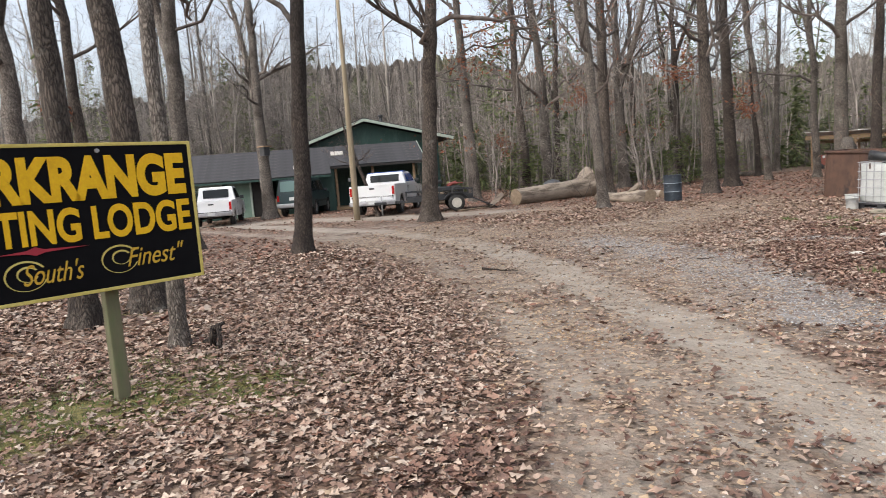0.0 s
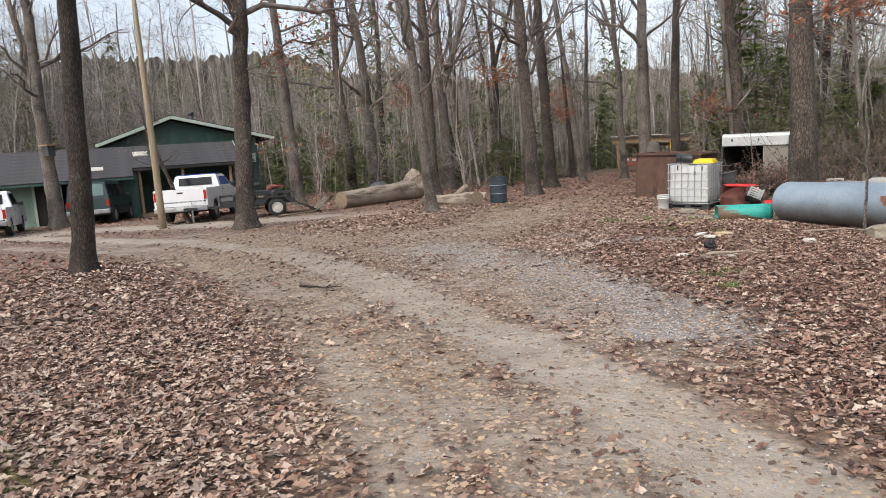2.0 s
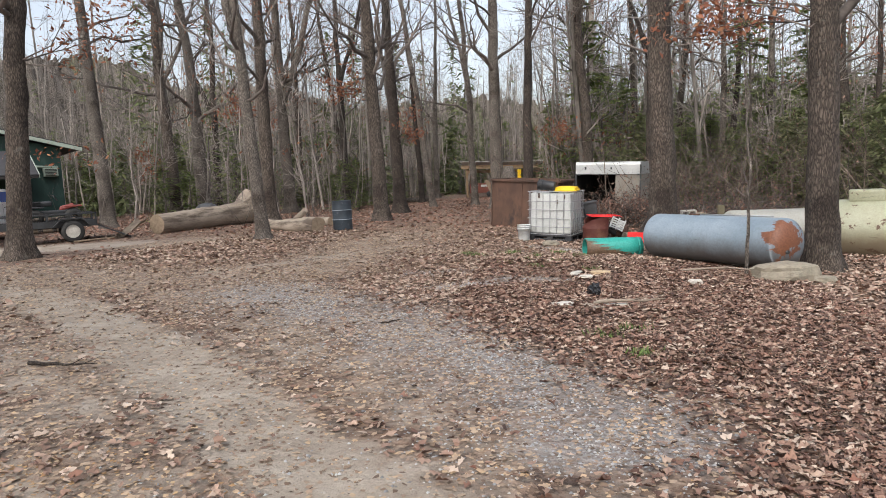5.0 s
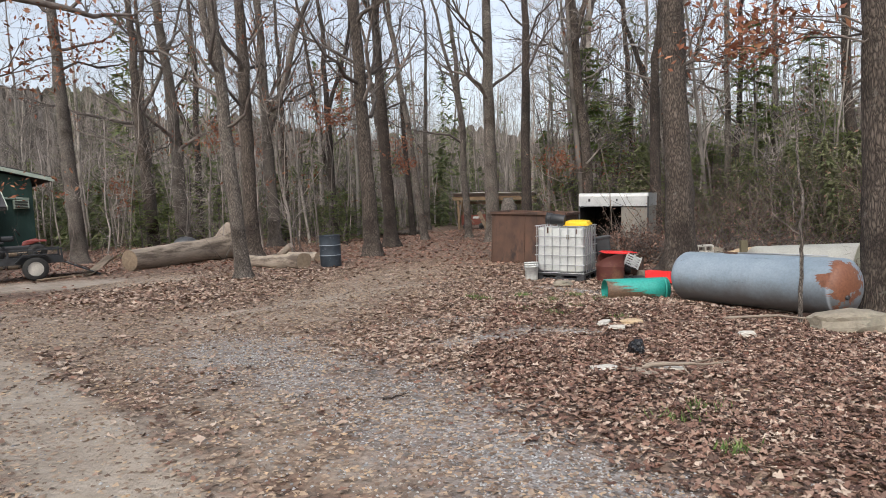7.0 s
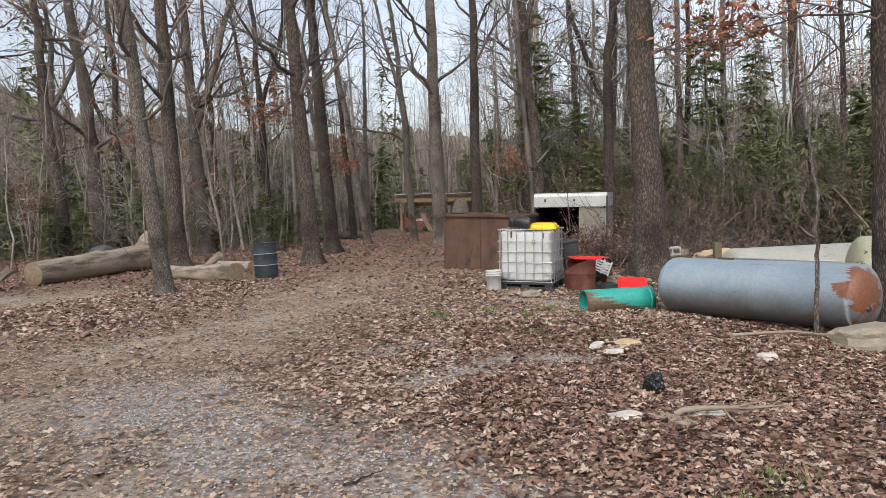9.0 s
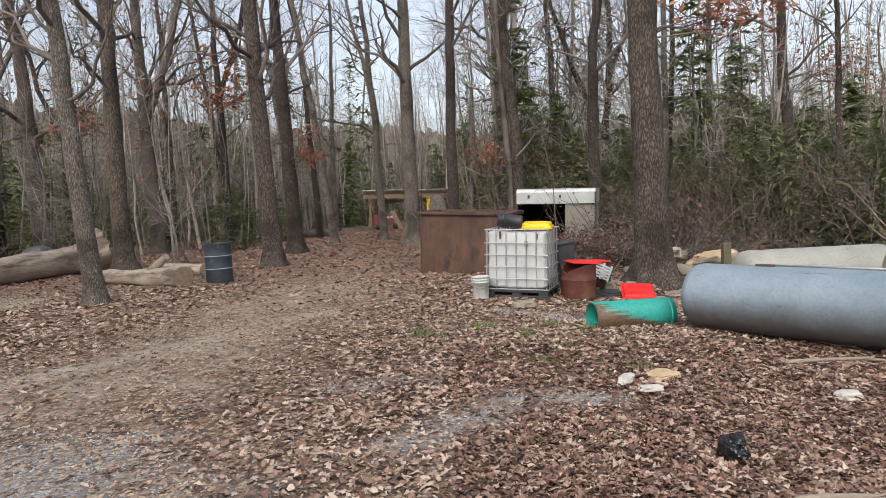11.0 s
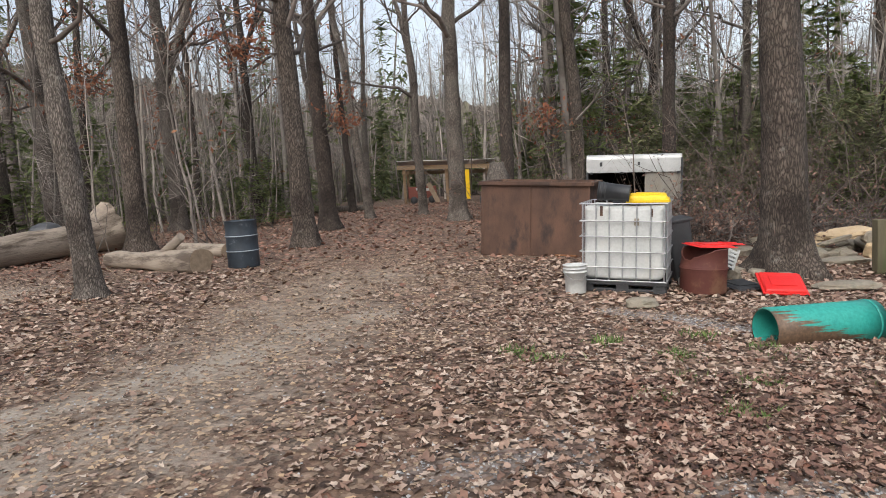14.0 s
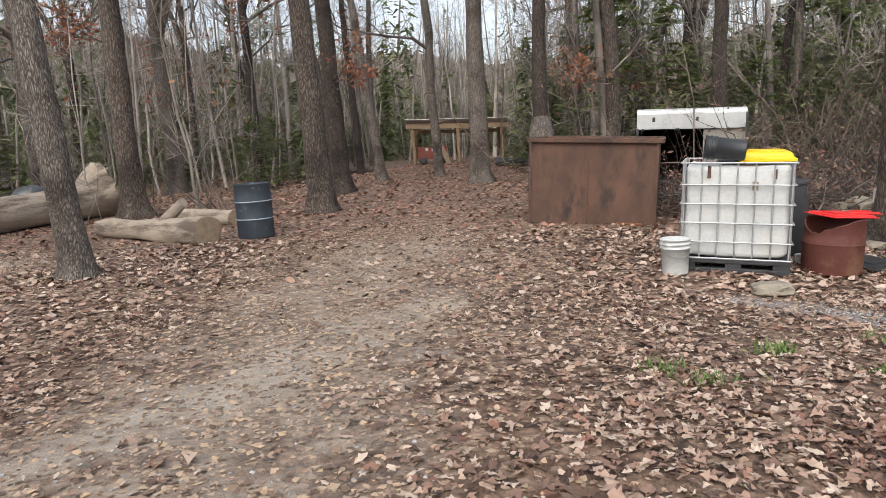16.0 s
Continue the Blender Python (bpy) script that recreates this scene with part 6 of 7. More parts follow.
def lean_to():
    th = thing("shelter", "open timber shelter with white tin roof in the woods", "shelter", -5.2, 29.0, 0.15)
    w, d, h = 5.4, 2.6, 2.05
    for x in (0.35, 2.7, 5.0):
        part("post", rbox(0.14, 0.14, h, 0.01, x, 0.1, h / 2), MAT["timber"], th)
        part("post", rbox(0.14, 0.14, h - 0.3, 0.01, x, d, (h - 0.3) / 2), MAT["timber"], th)
        part("brace", beam((x, 0.1, h - 0.55), (x + 0.45, 0.1, h - 0.05), 0.08, 0.06), MAT["timber"], th)
    part("front_beam", beam((0, 0, h - 0.02), (w, 0, h - 0.22), 0.06, 0.24), surface("fresh_tan_beam", (0.3, 0.21, 0.125), (0.4, 0.29, 0.18), 4, 0.8, 0, 0.2, 30, (0.2, 1, 1)), th)
    part("rear_beam", beam((0, d, h - 0.3), (w, d, h - 0.5), 0.06, 0.2), MAT["timber"], th)
    tin = surface("pale_tin_roofing", (0.55, 0.55, 0.54), (0.7, 0.7, 0.69), 2, 0.5, 0.2, 0.05, 30, (1, 1, 1), (0.3, 0.25, 0.2), 1.5, (0.55, 0.7))
    for i in range(5):
        part("roof_sheet", moved(rbox(1.12, d + 0.6, 0.03, 0.006), pose(0.55 + 1.08 * i, d / 2 - 0.1, h + 0.12 - 0.04 * i, -7, 2.1, rr_.uniform(-1.5, 1.5))), tin, th)
    bx = thing("cart", "dark red wooden cart under the shelter", "cart", -4.6, 28.6, 0.15, rz=8)
    red = surface("faded_red_boards", (0.13, 0.035, 0.025), (0.2, 0.06, 0.04), 4, 0.75, 0, 0.2, 40, (0.3, 1, 1))
    part("panel", rbox(1.5, 0.05, 0.62, 0.006, 0.75, 0, 0.62), red, bx)
    part("panel", rbox(0.05, 0.9, 0.62, 0.006, 0, 0.45, 0.62), red, bx)
    part("panel", rbox(0.05, 0.9, 0.62, 0.006, 1.5, 0.45, 0.62), red, bx)
    part("floor_panel", rbox(1.5, 0.9, 0.05, 0.006, 0.75, 0.45, 0.32), red, bx)
    part("label", rbox(0.5, 0.012, 0.14, 0.002, 0.95, -0.032, 0.75), MAT["plastic_white"], bx, "white label on the boards")
    part("label", rbox(0.14, 0.012, 0.14, 0.002, 0.45, -0.032, 0.8), MAT["plastic_white"], bx, "white label on the boards")
    for x in (0.25, 1.25):
        part("wheel", moved(lathe([(0, -0.04), (0.16, -0.04), (0.2, 0), (0.16, 0.04), (0, 0.04)], 20), pose(x, -0.05, 0.2, 90, 0, 0)), MAT["plastic_black"], bx)
    bd = thing("board", "pale board leaning against the red cart", "board", -3.0, 28.3, 0.15, ry=-24)
    part("plank", rbox(0.25, 0.04, 1.2, 0.005, 0, 0, 0.6), MAT["log_end"], bd)
    yl = thing("sign_post", "narrow yellow upright panel in the shelter", "panel", -1.35, 28.6, 0.15)
    part("panel", rbox(0.22, 0.05, 1.6, 0.01, 0, 0, 0.9), MAT["plastic_yellow"], yl)
    tp = thing("tarp", "crumpled black tarp on the ground beside the shelter", "tarp", 0.3, 25.5, 0.12)
    bm = rbox(2.2, 1.0, 0.3, 0.08, 0, 0, 0.12, 3)
    bmesh.ops.subdivide_edges(bm, edges=bm.edges[:], cuts=3, use_grid_fill=True)
    for v in bm.verts:
        v.co.z *= 0.7 + 0.8 * noise.noise(v.co * 2.5)
    part("sheet", bm, MAT["plastic_black"], tp)
    sh = thing("bucket", "white plastic pail beside the shelter", "bucket", 1.35, 24.5, 0.12)
    part("body", rbox(0.5, 0.4, 0.42, 0.05, 0, 0, 0.25), MAT["plastic_white"], sh)


lean_to()
# ---- vehicles in the yard ----
MAT["car_white"] = surface("white_car_paint", (0.7, 0.71, 0.72), (0.78, 0.79, 0.8), 1.0, 0.3, bump=0, coat=0.5, stain=(0.5, 0.47, 0.42), stain_scale=2, stain_at=(0.6, 0.8))
MAT["car_green"] = surface("dark_green_car_paint", (0.012, 0.03, 0.032), (0.018, 0.04, 0.045), 1.0, 0.35, bump=0, coat=0.12)
MAT["tyre"] = surface("black_tyre_rubber", (0.018, 0.018, 0.018), (0.035, 0.034, 0.032), 8, 0.85)
MAT["rim"] = surface("dull_alloy", (0.3, 0.3, 0.3), (0.45, 0.45, 0.45), 8, 0.4, 0.7, 0.05)
MAT["bumper"] = surface("grey_bumper_steel", (0.25, 0.25, 0.26), (0.4, 0.4, 0.41), 5, 0.4, 0.5, 0.05)
MAT["trim_black"] = MAT["plastic_black"]
MAT["red_lens"] = surface("red_lamp_lens", (0.35, 0.01, 0.01), (0.45, 0.02, 0.015), 5, 0.2, bump=0)


def glass_mat(name, tint, rough=0.06):
    m, n, l, p = nodes_of(name)
    p.inputs["Base Color"].default_value = (*tint, 1)
    p.inputs["Roughness"].default_value = rough
    p.inputs["Specular IOR Level"].default_value = 0.3
    nz = noise_of(n, l, texture_space(n, l), 3, 3)
    mr = n.new("ShaderNodeMapRange")
    mr.inputs[3].default_value, mr.inputs[4].default_value = rough, rough + 0.1
    l.new(nz.outputs[0], mr.inputs[0])
    l.new(mr.outputs[0], p.inputs["Roughness"])
    return m


MAT["car_glass"] = glass_mat("tinted_car_glass", (0.012, 0.015, 0.017))
MAT["blue_glass"] = glass_mat("blue_tinted_glass", (0.02, 0.07, 0.3))


def wheel(parent, x, y, r, w=0.22):
    tyre = part("wheel", moved(lathe([(r * 0.62, -w / 2), (r * 0.9, -w / 2), (r, -w * 0.35), (r, w * 0.35), (r * 0.9, w / 2), (r * 0.62, w / 2), (r * 0.6, 0), (r * 0.62, -w / 2)], 28), pose(0, 0, 0, 90, 0, 0)), MAT["tyre"], parent, at=Matrix.Translation((x, y, r)))
    sgn = -1 if y < 0 else 1
    part("rim", moved(lathe([(0, 0.03), (0.05, 0.05), (r * 0.3, 0.02), (r * 0.55, 0.0), (r * 0.63, 0.045), (r * 0.63, -0.1), (0, -0.1)], 24), pose(0, sgn * (w / 2 - 0.05), 0, -90 * sgn, 0, 0)), MAT["rim"], tyre)


def side_profile(length, floor, sill, top_pts, wheels, r):
    """Outline of a car's side in x, z with arches; x from the tail at 0 to the nose."""
    pts = [(0.02, floor + 0.12)]
    for wx in wheels:
        pts.append((wx - r * 1.22, floor))
        for a in np.linspace(math.pi, 0, 9):
            pts.append((wx + r * 1.2 * math.cos(a), r + r * 1.16 * math.sin(a)))
        pts.append((wx + r * 1.22, floor))
    pts.append((length - 0.05, floor + 0.1))
    return pts + top_pts


def taper(bm, zlo, zhi, k):
    for v in bm.verts:
        if v.co.z > zlo:
            v.co.y *= 1 - k * min(1, (v.co.z - zlo) / (zhi - zlo))
    return bm


def pickup(label, x, y, rz, paint, length, width, height, wheels, r, bed, cab, blue=False, z=None):
    th = thing("pickup_truck", label, "truck", x, y, z, rz=rz)
    belt = height * (0.71 if blue else 0.64)
    hood = height * (0.66 if blue else 0.6)
    front = side_profile(length, 0.34, 0.4, [(length, hood * 0.72), (length - 0.08, hood * 0.97), (cab[1] + 0.12, hood), (cab[1], belt), (bed + 0.02, belt), (bed + 0.02, 0.5)], wheels[1:], r)
    front[0] = (bed + 0.02, 0.36)
    part("body", prism(front, width, 0.02), paint, th)
    bedp = side_profile(bed, 0.42, 0.4, [(bed, belt * 1.0), (0.03, belt), (0.0, belt - 0.05)], wheels[:1], r)
    bedp[-4] = (bed, 0.42)
    for s in (-1, 1):
        part("bed_side", moved(prism(bedp, 0.1, 0.012), Matrix.Translation((0, s * (width / 2 - 0.05), 0))), paint, th)
    part("bed_floor", rbox(bed, width - 0.15, 0.06, 0.006, bed / 2, 0, belt - 0.48), MAT["trim_black"], th)
    tg = part("tailgate", rbox(0.06, width - 0.24, belt - 0.62, 0.015, 0.03, 0, (belt + 0.62) / 2), paint, th)
    part("handle", rbox(0.02, 0.22, 0.06, 0.006, -0.008, 0, belt - 0.14), MAT["trim_black"], tg)
    part("rear_bumper", rbox(0.16, width, 0.18, 0.03, -0.06, 0, 0.52), MAT["bumper"], th)
    part("licence_plate", rbox(0.012, 0.3, 0.14, 0.002, -0.148, 0, 0.55), MAT["plastic_white"], th)
    part("front_bumper", rbox(0.18, width, 0.2, 0.04, length + 0.02, 0, 0.5), MAT["bumper"], th)
    for s in (-1, 1):
        part("tail_lamp", rbox(0.03, 0.1, 0.34, 0.01, -0.002, s * (width / 2 - 0.07), belt - 0.24), MAT["red_lens"], th)
        part("mirror", rbox(0.1, 0.18, 0.16, 0.03, cab[1] - 0.25, s * (width / 2 + 0.08), belt + 0.08), MAT["trim_black"], th)
        part("door_handle", rbox(0.14, 0.02, 0.035, 0.006, cab[0] + 0.45, s * (width / 2 + 0.008), belt - 0.12), MAT["trim_black"], th)
    c0, c1 = cab
    cabp = [(c0, belt - 0.02), (c0 + 0.12, height - 0.06), (c0 + 0.22, height), (c1 - 0.75, height), (c1 - 0.62, height - 0.03), (c1 + 0.05, belt - 0.02)]
    part("cab", taper(prism(cabp, width - 0.06, 0.025), belt, height, 0.16), paint, th)
    g = MAT["car_glass"]
    part("rear_window", moved(rbox(0.012, (width - 0.5) * 0.9, (height - belt) * 0.62, 0.004), pose(c0 + 0.055, 0, (height + belt) / 2, 0, 17, 0)), g, th)
    for s in (-1, 1):
        win = prism([(c0 + 0.28, belt + 0.06), (c0 + 0.34, height - 0.1), (c1 - 0.72, height - 0.1), (c1 - 0.24, belt + 0.06)], 0.012)
        part("side_window", moved(win, Matrix.Translation((0, s * ((width - 0.06) / 2 * 0.935 + 0.004), 0)) @ Matrix.Translation((0, 0, (height + belt) / 2)) @ pose(0, 0, 0, s * 12.5, 0, 0) @ Matrix.Translation((0, 0, -(height + belt) / 2))), MAT["blue_glass"] if blue else g, th)
        part("door_seam", rbox(0.012, 0.008, belt - 0.5, 0.0, c0 + 0.3, s * (width / 2 + 0.001), (belt + 0.5) / 2), MAT["trim_black"], th)
    if blue:
        part("roof_visor", rbox(0.5, width - 0.32, 0.05, 0.015, c0 + 0.5, 0, height + 0.01), MAT["blue_glass"], th, "blue roof visor")
    for wx in wheels:
        for s in (-1, 1):
            wheel(th, wx, s * (width / 2 - 0.13), r)
    part("axle", rod((wheels[0], -width / 2 + 0.2, r), (wheels[0], width / 2 - 0.2, r), 0.06), MAT["trim_black"], th)
    return th


def suv(x, y, rz):
    th = thing("suv", "dark green boxy off-road wagon parked before the lodge", "car", x, y, rz=rz)
    length, width, height, r, belt = 4.5, 1.74, 1.82, 0.37, 1.12
    pts = side_profile(length, 0.38, 0.4, [(length, 0.85), (length - 0.1, 1.06), (3.2, 1.12), (3.15, belt), (0.0, belt), (-0.02, 0.7)], (0.85, 3.55), r)
    part("body", prism(pts, width, 0.02), MAT["car_green"], th)
    cabp = [(0.02, belt - 0.02), (0.1, height - 0.08), (0.2, height), (2.4, height), (2.55, height - 0.04), (3.2, belt - 0.02)]
    part("cabin", taper(prism(cabp, width - 0.05, 0.025), belt, height, 0.14), MAT["car_green"], th)
    # Rear glass has a paler tint and rougher surface than the side windows.
    pale = glass_mat("pale_rear_glass", (0.12, 0.19, 0.18), 0.15)
    part("rear_window", moved(rbox(0.012, width - 0.42, 0.5, 0.004), pose(0.045, 0, (height + belt) / 2 + 0.02, 0, 7, 0)), pale, th, "pale grey-green rear window")
    for s in (-1, 1):
        for a, b, c, d in ((0.2, 0.26, 1.05, 1.05), (1.15, 1.15, 1.95, 1.95), (2.05, 2.05, 2.5, 2.9)):
            win = prism([(a, belt + 0.06), (b, height - 0.12), (c, height - 0.12), (d, belt + 0.06)], 0.012)
            part("side_window", moved(win, Matrix.Translation((0, s * ((width - 0.05) / 2 * 0.945 + 0.004), 0)) @ Matrix.Translation((0, 0, (height + belt) / 2)) @ pose(0, 0, 0, s * 10.5, 0, 0) @ Matrix.Translation((0, 0, -(height + belt) / 2))), MAT["car_glass"], th)
        part("tail_lamp", rbox(0.03, 0.1, 0.28, 0.01, -0.01, s * (width / 2 - 0.08), 0.92), MAT["red_lens"], th)
        part("mirror", rbox(0.1, 0.16, 0.14, 0.03, 2.85, s * (width / 2 + 0.07), belt + 0.08), MAT["trim_black"], th)
        part("roof_rail", rod((0.3, s * 0.62, height + 0.05), (2.3, s * 0.62, height + 0.05), 0.015), MAT["trim_black"], th)
        part("side_moulding", rbox(2.0, 0.02, 0.1, 0.006, 2.2, s * (width / 2 + 0.006), 0.68), MAT["trim_black"], th)
    part("rear_bumper", rbox(0.18, width, 0.2, 0.03, -0.07, 0, 0.56), MAT["bumper"], th)
    part("front_bumper", rbox(0.18, width, 0.2, 0.03, length + 0.04, 0, 0.56), MAT["bumper"], th)
    part("licence_plate", rbox(0.012, 0.3, 0.15, 0.002, -0.03, 0.1, 0.88), MAT["plastic_white"], th)
    for wx in (0.85, 3.55):
        for s in (-1, 1):
            wheel(th, wx, s * (width / 2 - 0.12), r)


pickup("white compact pickup with black-framed rear window parked on dirt", -23.75, -1.9, 136, MAT["car_white"], 5.0, 1.75, 1.72, (1.05, 3.95), 0.36, 1.7, (1.72, 3.6))
suv(-23.7, 2.8, 123)
pickup("white full-size pickup with blue visor parked by the lodge", -17.3, 1.3, 116, MAT["car_white"], 5.6, 1.95, 1.77, (1.25, 4.6), 0.39, 2.15, (2.17, 4.3), True)


def flat_trailer():
    th = thing("utility_trailer", "black steel utility trailer with a lowered ramp", "trailer", -16.1, 2.0, rz=40)
    part("deck", rbox(2.7, 1.5, 0.08, 0.01, 1.35, 0, 0.5), MAT["timber"], th)
    for s in (-1, 1):
        part("rail", beam((0, s * 0.78, 0.56), (2.7, s * 0.78, 0.56), 0.05, 0.2), MAT["plastic_black"], th)
        part("top_rail", beam((0, s * 0.78, 0.86), (2.7, s * 0.78, 0.86), 0.05, 0.05), MAT["plastic_black"], th)
        for x in (0.03, 0.7, 1.35, 2.0, 2.67):
            part("stake", rbox(0.05, 0.05, 0.36, 0.004, x, s * 0.78, 0.7), MAT["plastic_black"], th)
        tyre = part("wheel", moved(lathe([(0.2, -0.1), (0.3, -0.1), (0.33, -0.06), (0.33, 0.06), (0.3, 0.1), (0.2, 0.1)], 28), pose(0, 0, 0, 90, 0, 0)), MAT["tyre"], th, at=Matrix.Translation((2.0, s * 0.95, 0.33)))
        part("rim", moved(lathe([(0, 0.02), (0.08, 0.05), (0.16, 0.0), (0.21, 0.04), (0.21, -0.08), (0, -0.08)], 24), pose(0, s * 0.06, 0, -90 * s, 0, 0)), MAT["stone_pale"], tyre, "cream painted steel rim")
        part("fender", moved(prism([(-0.5, 0.0), (-0.3, 0.22), (0.3, 0.22), (0.5, 0.0), (0.46, 0.0), (0.28, 0.19), (-0.28, 0.19), (-0.46, 0.0)], 0.24), Matrix.Translation((2.0, s * 0.93, 0.52))), MAT["plastic_black"], th)
    ramp_part = part("ramp", rbox(1.1, 1.5, 0.04, 0.005), MAT["plastic_black"], th, at=pose(3.15, 0, 0.26, 0, 26, 0))
    for i in range(5):
        part("slat", rbox(0.05, 1.45, 0.05, 0.004, -0.45 + 0.22 * i, 0, 0.04), MAT["rust"], ramp_part)
    part("tongue", beam((-1.3, 0, 0.5), (0.1, 0, 0.48), 0.1, 0.1), MAT["plastic_black"], th)
    part("jack", rod((-1.0, 0.0, 0.0), (-1.0, 0.0, 0.8), 0.03), MAT["galv"], th)
    q = thing("quad_bike", "red and black quad bike standing on the trailer", "quad bike", -14.95, 2.95, 0.18 + 0.54, rz=40)
    red = surface("faded_red_plastic", (0.16, 0.025, 0.02), (0.25, 0.05, 0.035), 6, 0.5)
    part("hood", moved(rbox(0.5, 0.26, 0.14, 0.05, 0, 0, 0, 3, top=0.75), pose(0.45, 0, 0.54, 0, -14, 0)), red, q)
    part("rack", rbox(0.5, 0.6, 0.04, 0.01, -0.5, 0, 0.72), MAT["plastic_black"], q)
    part("seat", rbox(0.6, 0.34, 0.16, 0.06, -0.25, 0, 0.66, 3), MAT["plastic_black"], q)
    part("frame", rbox(1.3, 0.4, 0.18, 0.04, 0.1, 0, 0.36), MAT["plastic_black"], q)
    for s in (-1, 1):
        part("handlebar", rod((0.2, 0, 0.75), (0.1, s * 0.36, 0.92), 0.015), MAT["plastic_black"], q)
        for xx in (-0.45, 0.6):
            part("tyre", moved(lathe([(0.12, -0.1), (0.22, -0.1), (0.25, 0), (0.22, 0.1), (0.12, 0.1)], 20), pose(xx, s * 0.42, 0.25, 90, 0, 0)), MAT["tyre"], q)
            part("fender", rbox(0.5, 0.24, 0.05, 0.02, xx, s * 0.4, 0.56), red if xx > 0 else MAT["plastic_black"], q)


flat_trailer()

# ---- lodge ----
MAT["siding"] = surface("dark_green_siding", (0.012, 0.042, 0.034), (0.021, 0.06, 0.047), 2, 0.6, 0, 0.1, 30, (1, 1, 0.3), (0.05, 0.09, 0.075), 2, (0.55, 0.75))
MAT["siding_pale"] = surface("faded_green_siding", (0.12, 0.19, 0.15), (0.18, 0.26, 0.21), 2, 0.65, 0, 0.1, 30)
MAT["trim_pale"] = surface("pale_green_fascia", (0.3, 0.36, 0.3), (0.4, 0.46, 0.39), 4, 0.6, 0, 0.1)
MAT["shingle"] = surface("dark_grey_shingles", (0.028, 0.028, 0.031), (0.06, 0.058, 0.062), 1.2, 0.9, 0, 0.4, 18, (1, 1, 1), (0.11, 0.105, 0.1), 0.8, (0.55, 0.75))
# Near-black for the shade painted into the doorway; also on gutter and grille slats.
MAT["void"] = surface("unlit_porch_interior", (0.02, 0.018, 0.016), (0.035, 0.032, 0.03), 2, 0.9)


def roof_plane(parent, name, x0, x1, ya, za, yb, zb, thick, mat, rows):
    """A sloping roof from the eave (ya, za) to the ridge (yb, zb), with courses of shingles."""
    ln = math.hypot(yb - ya, zb - za)
    tilt = math.degrees(math.atan2(zb - za, yb - ya))
    base = part(name, rbox(x1 - x0, ln, thick, 0.01), mat, parent, at=pose((x0 + x1) / 2, (ya + yb) / 2, (za + zb) / 2, tilt, 0, 0))
    course = mesh_of("shingle_course", *box_geo(x1 - x0, ln / rows * 1.05, 0.025))
    course.materials.append(mat)
    for i in range(rows):
        part("shingle_course", course, None, base, at=pose(0, -ln / 2 + (i + 0.5) * ln / rows, thick / 2 + 0.012, 1.6, 0, 0))
    return base


def box_geo(sx, sy, sz):
    v = [(x * sx / 2, y * sy / 2, z * sz / 2) for x in (-1, 1) for y in (-1, 1) for z in (-1, 1)]
    return v, [(0, 1, 3, 2), (4, 6, 7, 5), (0, 4, 5, 1), (2, 3, 7, 6), (0, 2, 6, 4), (1, 5, 7, 3)]


